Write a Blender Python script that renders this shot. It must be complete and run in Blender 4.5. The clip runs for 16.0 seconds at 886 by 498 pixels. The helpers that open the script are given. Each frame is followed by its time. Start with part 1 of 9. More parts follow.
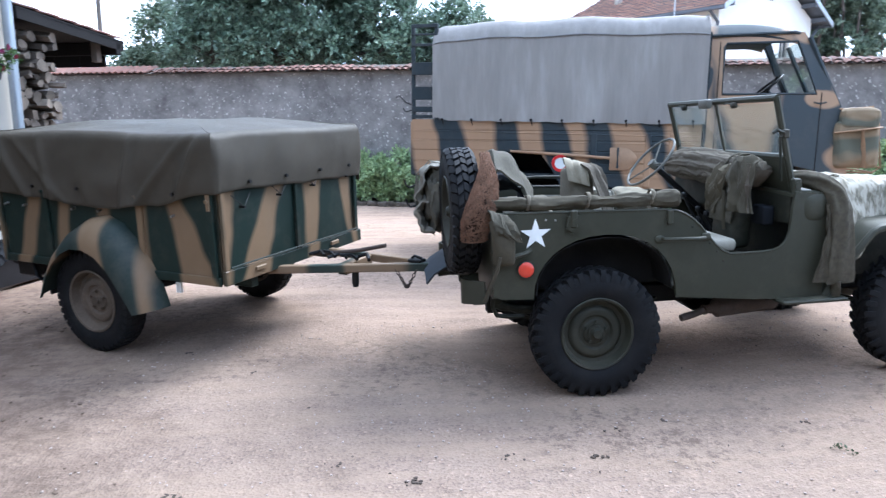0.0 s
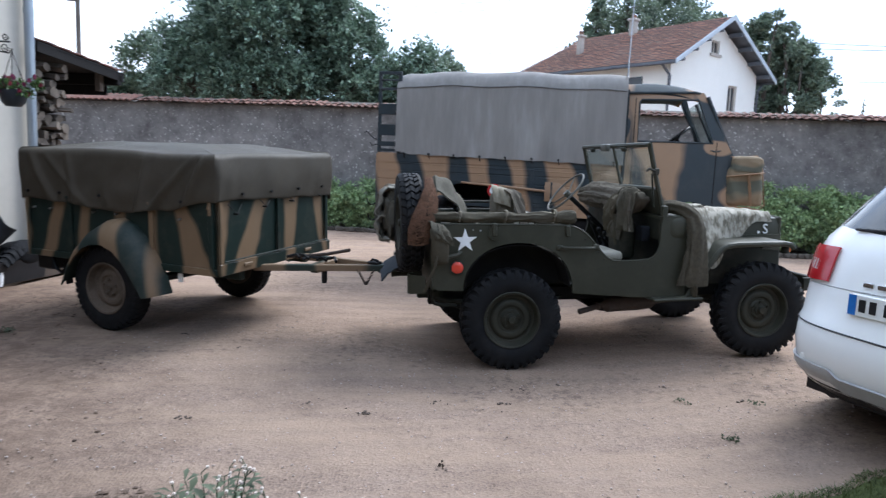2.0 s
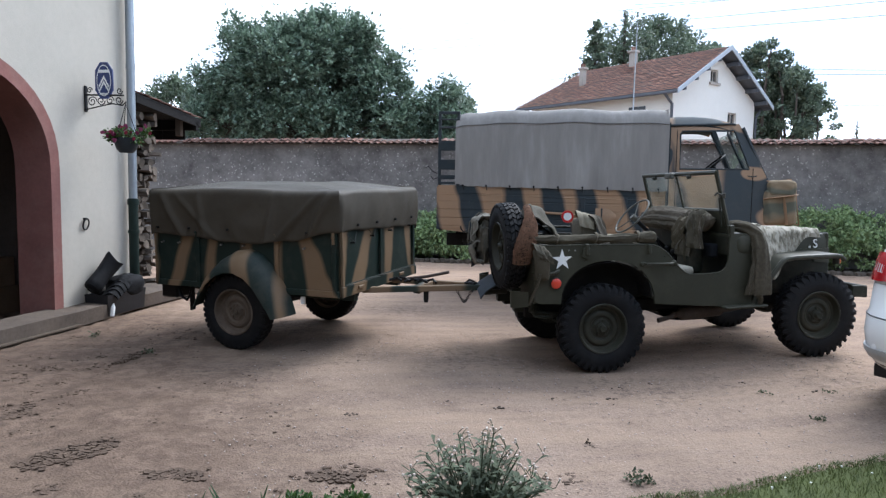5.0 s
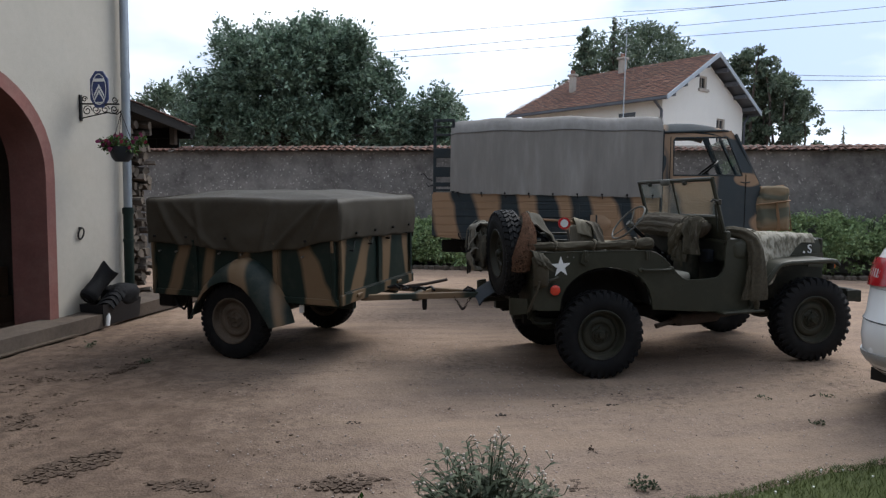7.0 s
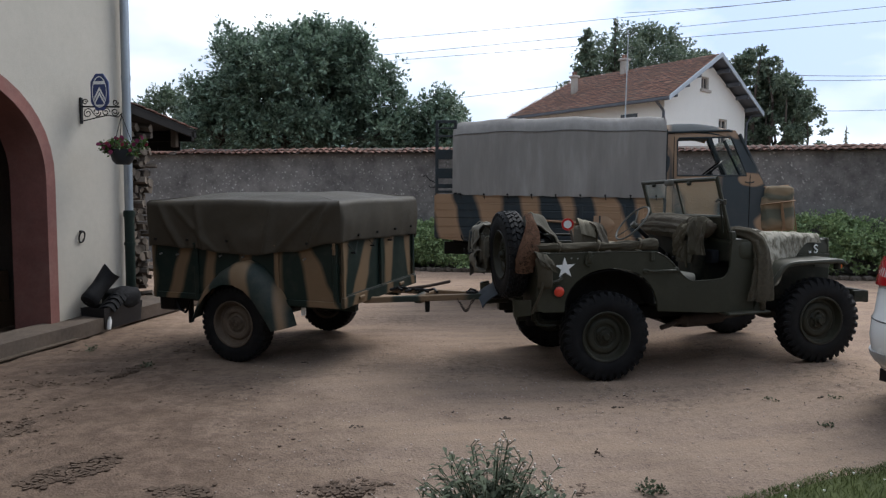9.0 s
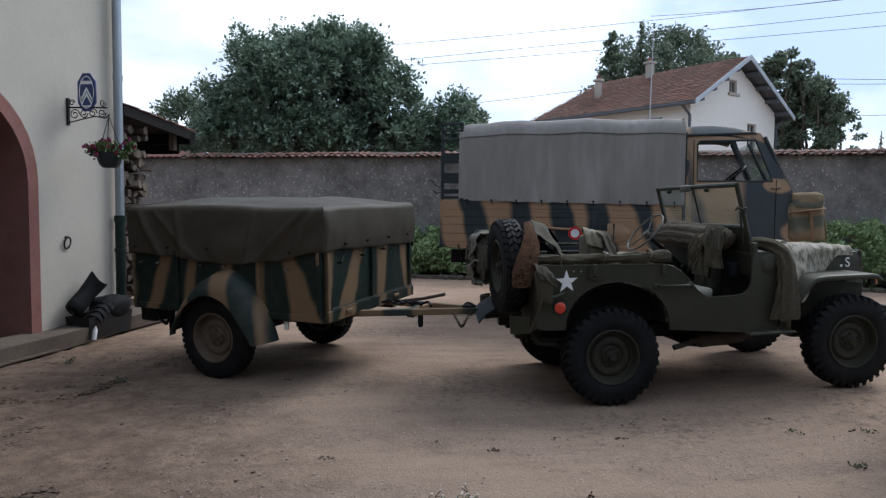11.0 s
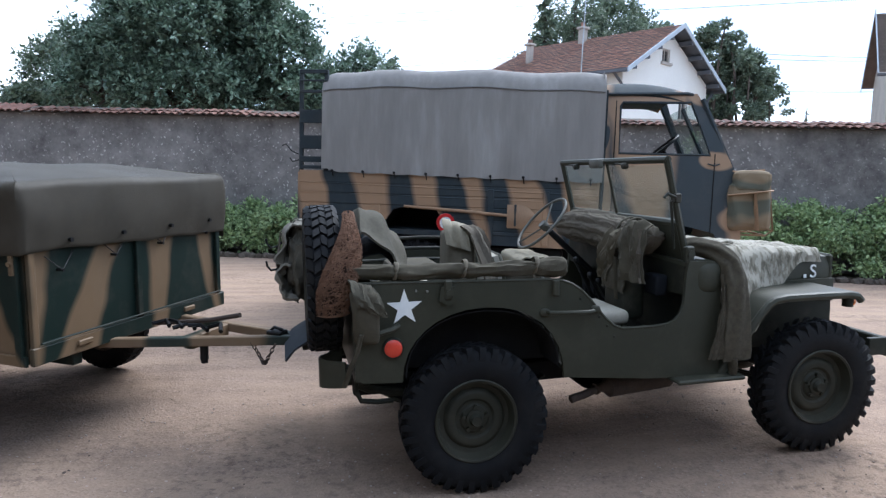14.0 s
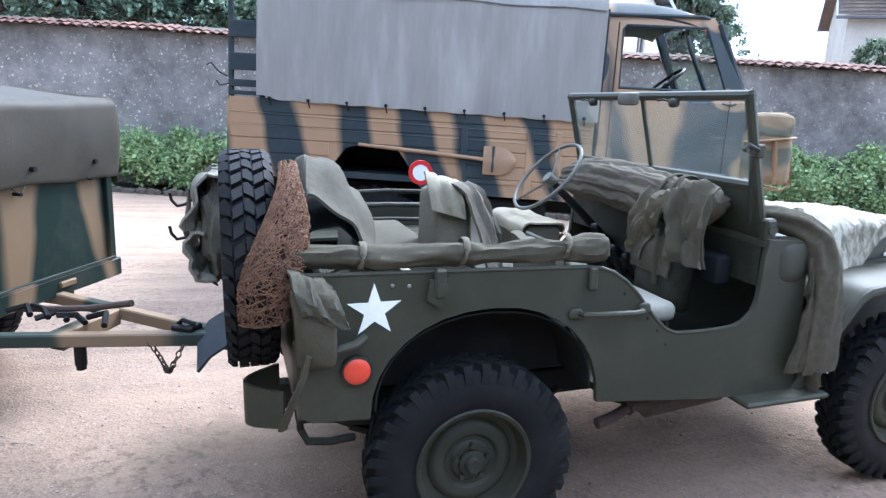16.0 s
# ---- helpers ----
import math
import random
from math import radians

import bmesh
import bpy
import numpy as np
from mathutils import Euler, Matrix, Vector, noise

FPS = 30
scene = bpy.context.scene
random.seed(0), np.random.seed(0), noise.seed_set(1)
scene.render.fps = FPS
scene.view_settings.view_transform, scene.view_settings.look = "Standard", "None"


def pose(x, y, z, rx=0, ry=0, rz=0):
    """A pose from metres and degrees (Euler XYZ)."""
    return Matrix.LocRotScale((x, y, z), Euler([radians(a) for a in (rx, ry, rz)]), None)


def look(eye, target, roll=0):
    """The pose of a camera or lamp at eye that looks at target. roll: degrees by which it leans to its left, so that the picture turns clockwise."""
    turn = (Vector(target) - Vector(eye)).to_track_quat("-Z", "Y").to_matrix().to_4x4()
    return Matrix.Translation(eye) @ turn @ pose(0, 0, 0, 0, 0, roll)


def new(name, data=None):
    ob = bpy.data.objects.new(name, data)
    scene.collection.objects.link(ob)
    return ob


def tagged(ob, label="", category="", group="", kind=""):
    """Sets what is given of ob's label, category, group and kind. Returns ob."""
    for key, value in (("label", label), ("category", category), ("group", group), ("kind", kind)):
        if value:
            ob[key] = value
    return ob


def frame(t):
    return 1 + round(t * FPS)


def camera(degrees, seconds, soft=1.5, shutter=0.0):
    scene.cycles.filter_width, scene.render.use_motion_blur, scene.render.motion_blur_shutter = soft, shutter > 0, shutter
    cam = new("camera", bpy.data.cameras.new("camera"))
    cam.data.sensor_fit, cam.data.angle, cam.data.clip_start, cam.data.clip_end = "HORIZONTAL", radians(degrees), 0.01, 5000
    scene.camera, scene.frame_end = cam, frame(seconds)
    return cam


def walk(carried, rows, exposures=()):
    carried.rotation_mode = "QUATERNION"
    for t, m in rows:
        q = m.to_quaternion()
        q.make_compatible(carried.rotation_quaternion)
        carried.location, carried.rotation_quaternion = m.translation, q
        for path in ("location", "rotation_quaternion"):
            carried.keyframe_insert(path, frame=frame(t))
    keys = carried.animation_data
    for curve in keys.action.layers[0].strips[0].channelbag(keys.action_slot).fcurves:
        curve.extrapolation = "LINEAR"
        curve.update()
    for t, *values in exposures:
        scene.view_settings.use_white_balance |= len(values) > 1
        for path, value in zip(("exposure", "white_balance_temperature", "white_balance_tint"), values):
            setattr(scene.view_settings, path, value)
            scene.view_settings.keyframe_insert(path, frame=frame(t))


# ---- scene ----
cam = camera(66.2, 16.0, soft=1.3, shutter=0.3)
PATH = [
    (0, (-1.319, -3.629, 1.531), (-1.101, -1.674, 1.174), 0.2),
    (0.5, (-1.231, -3.846, 1.536), (-1.142, -1.878, 1.194), 1.7),
    (1, (-1.22, -4.127, 1.519), (-1.005, -2.161, 1.225), 1.8),
    (1.5, (-1.332, -4.467, 1.498), (-0.923, -2.543, 1.137), 1.8),
    (2, (-1.33, -4.79, 1.489), (-1.015, -2.831, 1.239), 2.4),
    (2.5, (-1.519, -4.994, 1.47), (-1.363, -3.016, 1.219), 2.6),
    (3, (-1.772, -5.1, 1.449), (-1.497, -3.145, 1.129), -0.0),
    (3.5, (-1.893, -5.245, 1.441), (-1.685, -3.276, 1.156), 0.6),
    (4, (-2.053, -5.38, 1.436), (-1.872, -3.405, 1.18), 0.2),
    (4.2, (-2.137, -5.38, 1.447), (-1.809, -3.418, 1.24), 1.2),
    (6.5, (-2.352, -5.346, 1.471), (-2.039, -3.375, 1.33), 0.4),
    (7, (-2.362, -5.374, 1.474), (-2.01, -3.41, 1.334), 0.6),
    (7.5, (-2.351, -5.339, 1.479), (-2.014, -3.372, 1.345), 0.5),
    (8, (-2.366, -5.34, 1.477), (-2.029, -3.373, 1.353), 0.7),
    (10.3, (-2.274, -5.163, 1.456), (-1.939, -3.197, 1.306), -0.9),
    (10.5, (-2.194, -5.085, 1.465), (-1.896, -3.113, 1.327), -0.7),
    (11, (-2.022, -4.921, 1.485), (-1.749, -2.943, 1.365), 0.6),
    (11.5, (-1.952, -4.65, 1.479), (-1.641, -2.681, 1.313), 1.5),
    (12, (-1.855, -4.344, 1.528), (-1.378, -2.41, 1.357), 0.5),
    (12.5, (-1.573, -4.04, 1.531), (-1.19, -2.085, 1.357), 1.3),
    (13, (-1.379, -3.791, 1.532), (-0.927, -1.857, 1.291), 0.7),
    (13.5, (-1.208, -3.451, 1.573), (-0.653, -1.541, 1.359), 2.2),
    (14, (-0.963, -3.159, 1.568), (-0.507, -1.223, 1.357), 1.7),
    (14.5, (-0.851, -2.854, 1.579), (-0.402, -0.929, 1.28), 3.2),
    (15, (-0.908, -2.556, 1.595), (-0.162, -0.729, 1.27), 2.2),
    (15.5, (-0.86, -2.273, 1.574), (-0.19, -0.429, 1.186), 2.9),
    (16, (-0.85, -2.027, 1.567), (-0.238, -0.164, 1.173), 3.4),
]
walk(cam, [(t, look(eye, target, roll)) for t, eye, target, roll in PATH], exposures=[(0, 1.46, 5260, 10), (0.5, 1.19, 5330, 10), (1.0, 1.07, 5380, 10), (2.0, 0.66, 5580, 10), (3.0, 0.48, 5620, 10), (3.5, 0.66, 5560, 10), (4.2, 0.80, 5600, 10), (6.3, -0.09, 6080, 10), (7.5, -0.24, 6180, 10), (10.5, -0.24, 6020, 10), (12.0, -0.22, 5720, 10), (12.5, -0.04, 5750, 10), (13.0, 0.18, 5650, 10), (13.5, 0.40, 5650, 10), (14.0, 0.56, 5540, 10), (14.5, 0.95, 5550, 10), (15.0, 1.14, 5380, 10), (15.5, 1.38, 5350, 10), (16, 1.70, 5260, 10)])

# ---- world and light ----
world = bpy.data.worlds.new("sky")
scene.world = world
world.use_nodes = True
wn, wl = world.node_tree.nodes, world.node_tree.links
sky = wn.new("ShaderNodeTexSky")
sky.sky_type = "NISHITA"
sky.sun_disc = False
sky.sun_elevation, sky.sun_rotation = radians(48.6), radians(53)
sky.air_density, sky.dust_density = 1.0, 2.0
wtc = wn.new("ShaderNodeTexCoord")
wmap = wn.new("ShaderNodeMapping")
wmap.inputs["Scale"].default_value = (1.0, 1.0, 2.6)
cloud = wn.new("ShaderNodeTexNoise")
cloud.inputs["Scale"].default_value = 2.3
cloud.inputs["Detail"].default_value = 6.0
cramp = wn.new("ShaderNodeValToRGB")
cramp.color_ramp.elements[0].position, cramp.color_ramp.elements[0].color = 0.40, (4.6, 5.7, 7.4, 1)
cramp.color_ramp.elements[1].position, cramp.color_ramp.elements[1].color = 0.66, (12.2, 12.3, 12.4, 1)
wmix = wn.new("ShaderNodeMixRGB")
wmix.inputs[0].default_value = 0.85
wl.new(wtc.outputs["Generated"], wmap.inputs["Vector"])
wl.new(wmap.outputs[0], cloud.inputs["Vector"])
wl.new(cloud.outputs["Fac"], cramp.inputs[0])
wl.new(sky.outputs[0], wmix.inputs[1])
wl.new(cramp.outputs[0], wmix.inputs[2])
towards = wn.new("ShaderNodeVectorMath")
towards.operation = "DOT_PRODUCT"
towards.inputs[1].default_value = Vector((6, 4.5, 8.5)).normalized()
glow = wn.new("ShaderNodeMapRange")
for k, v in (("From Min", -1.0), ("From Max", 1.0), ("To Min", 0.5), ("To Max", 1.4)):
    glow.inputs[k].default_value = v
shade = wn.new("ShaderNodeVectorMath")
shade.operation = "SCALE"
wl.new(wtc.outputs["Generated"], towards.inputs[0])
wl.new(towards.outputs["Value"], glow.inputs["Value"])
wl.new(wmix.outputs[0], shade.inputs[0])
wl.new(glow.outputs[0], shade.inputs["Scale"])
wl.new(shade.outputs[0], wn["Background"].inputs[0])
wn["Background"].inputs[1].default_value = 0.130
sun = new("sun", bpy.data.lights.new("sun", "SUN"))
sun.data.energy, sun.data.angle, sun.data.color = 2.95, radians(30), (1.0, 0.95, 0.88)
sun.matrix_world = look((6, 4.5, 8.5), (0, 0, 0))

# ---- materials ----


def nodes_of(name):
    m = bpy.data.materials.new(name)
    m.use_nodes = True
    return m, m.node_tree.nodes, m.node_tree.links, m.node_tree.nodes["Principled BSDF"]


def noise_node(n, l, src, scale, detail=4.0, rough=0.55):
    t = n.new("ShaderNodeTexNoise")
    t.inputs["Scale"].default_value, t.inputs["Detail"].default_value = scale, detail
    t.inputs["Roughness"].default_value = rough
    l.new(src, t.inputs["Vector"])
    return t


def rgb(c):
    return (c[0], c[1], c[2], 1.0)


def mix_node(n, l, fac, a, b, mode="MIX"):
    m = n.new("ShaderNodeMixRGB")
    m.blend_type = mode
    for i, v in ((0, fac), (1, a), (2, b)):
        if isinstance(v, (int, float)):
            m.inputs[i].default_value = v
        elif isinstance(v, tuple):
            m.inputs[i].default_value = rgb(v)
        else:
            l.new(v, m.inputs[i])
    return m.outputs[0]


def ramp_node(n, l, src, stops, mode="LINEAR"):
    r = n.new("ShaderNodeValToRGB")
    r.color_ramp.interpolation = mode
    e = r.color_ramp.elements
    e[0].position, e[0].color = stops[0][0], rgb(stops[0][1])
    e[1].position, e[1].color = stops[-1][0], rgb(stops[-1][1])
    for p, c in stops[1:-1]:
        x = e.new(p)
        x.color = rgb(c)
    l.new(src, r.inputs[0])
    return r.outputs[0]


def math_node(n, l, op, a, b):
    m = n.new("ShaderNodeMath")
    m.operation = op
    for i, v in ((0, a), (1, b)):
        if isinstance(v, (int, float)):
            m.inputs[i].default_value = v
        else:
            l.new(v, m.inputs[i])
    return m.outputs[0]


def finish(n, l, bsdf, src, col, rough, bump, bscale, dist=0.01, metal=0.0):
    l.new(col, bsdf.inputs["Base Color"])
    bsdf.inputs["Metallic"].default_value = metal
    bsdf.inputs["Specular IOR Level"].default_value = 0.5 if rough < 0.45 or metal else 0.2
    big = noise_node(n, l, src, 3.0, 3.0)
    rr = n.new("ShaderNodeMapRange")
    rr.inputs["To Min"].default_value, rr.inputs["To Max"].default_value = max(0.02, rough - 0.12), min(1.0, rough + 0.12)
    l.new(big.outputs["Fac"], rr.inputs["Value"])
    l.new(rr.outputs[0], bsdf.inputs["Roughness"])
    if bump:
        f = noise_node(n, l, src, bscale, 6.0, 0.65)
        b = n.new("ShaderNodeBump")
        b.inputs["Strength"].default_value, b.inputs["Distance"].default_value = bump, dist
        l.new(f.outputs["Fac"], b.inputs["Height"])
        l.new(b.outputs[0], bsdf.inputs["Normal"])


def surface(name, c, c2=None, rough=0.6, scale=5.0, bump=0.25, bscale=90.0, metal=0.0, dirt=0.0, dirt_col=(0.22, 0.17, 0.13), random_tint=0.0):
    """Two colours mixed by coarse and fine grain, with relief and patches of dust."""
    m, n, l, bsdf = nodes_of(name)
    src = n.new("ShaderNodeTexCoord").outputs["Object"]
    if c2 is None:
        c2 = tuple(v * 0.72 for v in c)
    a = noise_node(n, l, src, scale)
    b = noise_node(n, l, src, scale * 11, 3.0)
    f = mix_node(n, l, 0.35, a.outputs["Fac"], b.outputs["Fac"])
    col = ramp_node(n, l, f, [(0.32, c2), (0.68, c)])
    if dirt:
        d = noise_node(n, l, src, scale * 0.6, 7.0, 0.7)
        k = ramp_node(n, l, d.outputs["Fac"], [(0.48, (0, 0, 0)), (0.72, (dirt, dirt, dirt))])
        col = mix_node(n, l, k, col, dirt_col)
    if random_tint:
        info = n.new("ShaderNodeObjectInfo")
        t = math_node(n, l, "MULTIPLY", info.outputs["Random"], random_tint)
        t = math_node(n, l, "ADD", t, 1.0 - random_tint * 0.6)
        comb = n.new("ShaderNodeCombineColor")
        for i in range(3):
            l.new(t, comb.inputs[i])
        col = mix_node(n, l, 1.0, col, comb.outputs[0], "MULTIPLY")
    finish(n, l, bsdf, src, col, rough, bump, bscale, 0.01, metal)
    return m


def camouflage(name, green, tan, axis, lo, hi, bands, slope=0.0, wob=0.12, rough=0.55, dirt=0.15, wscale=3.0):
    """Wavy painted stripes: bands are (start, end) of the tan ones along the axis, in metres."""
    m, n, l, bsdf = nodes_of(name)
    src = n.new("ShaderNodeTexCoord").outputs["Object"]
    sep = n.new("ShaderNodeSeparateXYZ")
    l.new(src, sep.inputs[0])
    w = noise_node(n, l, src, wscale, 1.0, 0.3)
    t = math_node(n, l, "ADD", sep.outputs[axis], math_node(n, l, "MULTIPLY", sep.outputs[2], slope))
    t = math_node(n, l, "ADD", t, math_node(n, l, "MULTIPLY", math_node(n, l, "SUBTRACT", w.outputs["Fac"], 0.5), wob * 2))
    t = math_node(n, l, "MULTIPLY", math_node(n, l, "SUBTRACT", t, lo), 1.0 / (hi - lo))
    e = 0.018
    stops = [(0.0, (0, 0, 0))]
    for a, b in bands:
        stops += [((a - e - lo) / (hi - lo), (0, 0, 0)), ((a + e - lo) / (hi - lo), (1, 1, 1)), ((b - e - lo) / (hi - lo), (1, 1, 1)), ((b + e - lo) / (hi - lo), (0, 0, 0))]
    k = ramp_node(n, l, t, stops)
    g = noise_node(n, l, src, 7.0)
    fine = noise_node(n, l, src, 70.0)
    col = mix_node(n, l, k, green, tan)
    col = mix_node(n, l, math_node(n, l, "MULTIPLY", g.outputs["Fac"], 0.3), col, mix_node(n, l, 1.0, col, (0.55, 0.55, 0.55), "MULTIPLY"))
    col = mix_node(n, l, math_node(n, l, "MULTIPLY", fine.outputs["Fac"], 0.07), col, (0.2, 0.17, 0.13))
    if dirt:
        d = noise_node(n, l, src, 3.0, 7.0, 0.7)
        kk = ramp_node(n, l, d.outputs["Fac"], [(0.5, (0, 0, 0)), (0.75, (dirt, dirt, dirt))])
        col = mix_node(n, l, kk, col, (0.24, 0.2, 0.16))
    finish(n, l, bsdf, src, col, rough, 0.12, 60.0, 0.004)
    return m


def sprayed(name, base, over, axis, za, zb, bands, soft=0.022, wob=0.05, rough=0.5, dirt=0.12, blobs=()):
    """Sprayed bands over a base coat: each (centre, width) at height za and again at zb."""
    m, n, l, bsdf = nodes_of(name)
    src = n.new("ShaderNodeTexCoord").outputs["Object"]
    sep = n.new("ShaderNodeSeparateXYZ")
    l.new(src, sep.inputs[0])
    w = noise_node(n, l, src, 3.0, 1.5, 0.4)
    x = math_node(n, l, "ADD", sep.outputs[axis], math_node(n, l, "MULTIPLY", math_node(n, l, "SUBTRACT", w.outputs["Fac"], 0.5), wob * 2))
    k = math_node(n, l, "MULTIPLY", math_node(n, l, "SUBTRACT", sep.outputs[2], za), 1.0 / (zb - za))
    mask = None
    for c0, w0, c1, w1 in bands:
        c = math_node(n, l, "ADD", math_node(n, l, "MULTIPLY", k, c1 - c0), c0)
        h = math_node(n, l, "ADD", math_node(n, l, "MULTIPLY", k, (w1 - w0) / 2), w0 / 2)
        d = math_node(n, l, "SUBTRACT", h, math_node(n, l, "ABSOLUTE", math_node(n, l, "SUBTRACT", x, c), 0.0))
        mr = n.new("ShaderNodeMapRange")
        mr.inputs["From Min"].default_value, mr.inputs["From Max"].default_value = -soft, soft
        l.new(d, mr.inputs["Value"])
        mask = mr.outputs[0] if mask is None else math_node(n, l, "MAXIMUM", mask, mr.outputs[0])
    # rounded patches: centre along the axis and in height, half-sizes, and which coat they carry
    for ca, cz, ra, rz, coat in blobs:
        da = math_node(n, l, "MULTIPLY", math_node(n, l, "SUBTRACT", x, ca), 1.0 / ra)
        dz = math_node(n, l, "MULTIPLY", math_node(n, l, "SUBTRACT", sep.outputs[2], cz), 1.0 / rz)
        q = math_node(n, l, "ADD", math_node(n, l, "MULTIPLY", da, da), math_node(n, l, "MULTIPLY", dz, dz))
        mr = n.new("ShaderNodeMapRange")
        mr.inputs["From Min"].default_value, mr.inputs["From Max"].default_value = 1.3, 0.75
        l.new(q, mr.inputs["Value"])
        if coat:
            mask = math_node(n, l, "MAXIMUM", mask, mr.outputs[0])
        else:
            mask = math_node(n, l, "MULTIPLY", mask, math_node(n, l, "SUBTRACT", 1.0, mr.outputs[0]))
    col = mix_node(n, l, mask, base, over)
    g = noise_node(n, l, src, 6.0, 5.0, 0.6)
    col = mix_node(n, l, math_node(n, l, "MULTIPLY", g.outputs["Fac"], 0.35), col, mix_node(n, l, 1.0, col, (0.55, 0.55, 0.55), "MULTIPLY"))
    d = noise_node(n, l, src, 3.5, 8.0, 0.7)
    kk = ramp_node(n, l, d.outputs["Fac"], [(0.5, (0, 0, 0)), (0.75, (dirt, dirt, dirt))])
    col = mix_node(n, l, kk, col, (0.2, 0.165, 0.13))
    finish(n, l, bsdf, src, col, rough, 0.12, 60.0, 0.004)
    return m


def streaked(name, c, c2, pale):
    """Canvas with long upright weather streaks."""
    m, n, l, bsdf = nodes_of(name)
    src = n.new("ShaderNodeTexCoord").outputs["Object"]
    mp = n.new("ShaderNodeMapping")
    mp.inputs["Scale"].default_value = (1.0, 1.0, 0.16)
    l.new(src, mp.inputs["Vector"])
    a = noise_node(n, l, mp.outputs[0], 2.2, 5.0, 0.6)
    b = noise_node(n, l, mp.outputs[0], 14.0, 4.0, 0.6)
    g = noise_node(n, l, src, 90.0, 3.0)
    col = ramp_node(n, l, mix_node(n, l, 0.4, a.outputs["Fac"], b.outputs["Fac"]), [(0.32, c2), (0.52, c), (0.72, pale)])
    col = mix_node(n, l, math_node(n, l, "MULTIPLY", g.outputs["Fac"], 0.25), col, c2)
    finish(n, l, bsdf, src, col, 0.85, 0.2, 150.0)
    return m


def glass(name, tint=(0.9, 0.95, 0.93), rough=0.02, haze=0.1):
    m, n, l, bsdf = nodes_of(name)
    out = n["Material Output"]
    tr = n.new("ShaderNodeBsdfTransparent")
    tr.inputs[0].default_value = rgb(tint)
    gl = n.new("ShaderNodeBsdfGlossy")
    gl.inputs["Roughness"].default_value = rough
    df = n.new("ShaderNodeBsdfDiffuse")
    df.inputs[0].default_value = (0.6, 0.6, 0.57, 1)
    lw = n.new("ShaderNodeLayerWeight")
    lw.inputs[0].default_value = 0.5
    gloss = math_node(n, l, "ADD", math_node(n, l, "MULTIPLY", math_node(n, l, "POWER", lw.outputs["Facing"], 4.0), 0.45), 0.025)
    m1, m2 = n.new("ShaderNodeMixShader"), n.new("ShaderNodeMixShader")
    src = n.new("ShaderNodeTexCoord").outputs["Object"]
    d = noise_node(n, l, src, 4.0, 5.0)
    l.new(math_node(n, l, "MULTIPLY", d.outputs["Fac"], haze * 2), m1.inputs[0])
    l.new(tr.outputs[0], m1.inputs[1])
    l.new(df.outputs[0], m1.inputs[2])
    l.new(gloss, m2.inputs[0])
    l.new(m1.outputs[0], m2.inputs[1])
    l.new(gl.outputs[0], m2.inputs[2])
    l.new(m2.outputs[0], out.inputs["Surface"])
    return m


def foliage(name, dark, light, rough=0.5):
    m, n, l, bsdf = nodes_of(name)
    geo = n.new("ShaderNodeNewGeometry")
    src = n.new("ShaderNodeTexCoord").outputs["Object"]
    big = noise_node(n, l, src, 0.9, 3.0)
    f = mix_node(n, l, 0.5, big.outputs["Fac"], geo.outputs["Random Per Island"])
    col = ramp_node(n, l, f, [(0.25, dark), (0.75, light)])
    l.new(col, bsdf.inputs["Base Color"])
    bsdf.inputs["Roughness"].default_value = rough
    tl = n.new("ShaderNodeBsdfTranslucent")
    l.new(col, tl.inputs[0])
    mx = n.new("ShaderNodeMixShader")
    mx.inputs[0].default_value = 0.25
    l.new(bsdf.outputs[0], mx.inputs[1])
    l.new(tl.outputs[0], mx.inputs[2])
    l.new(mx.outputs[0], n["Material Output"].inputs["Surface"])
    return m


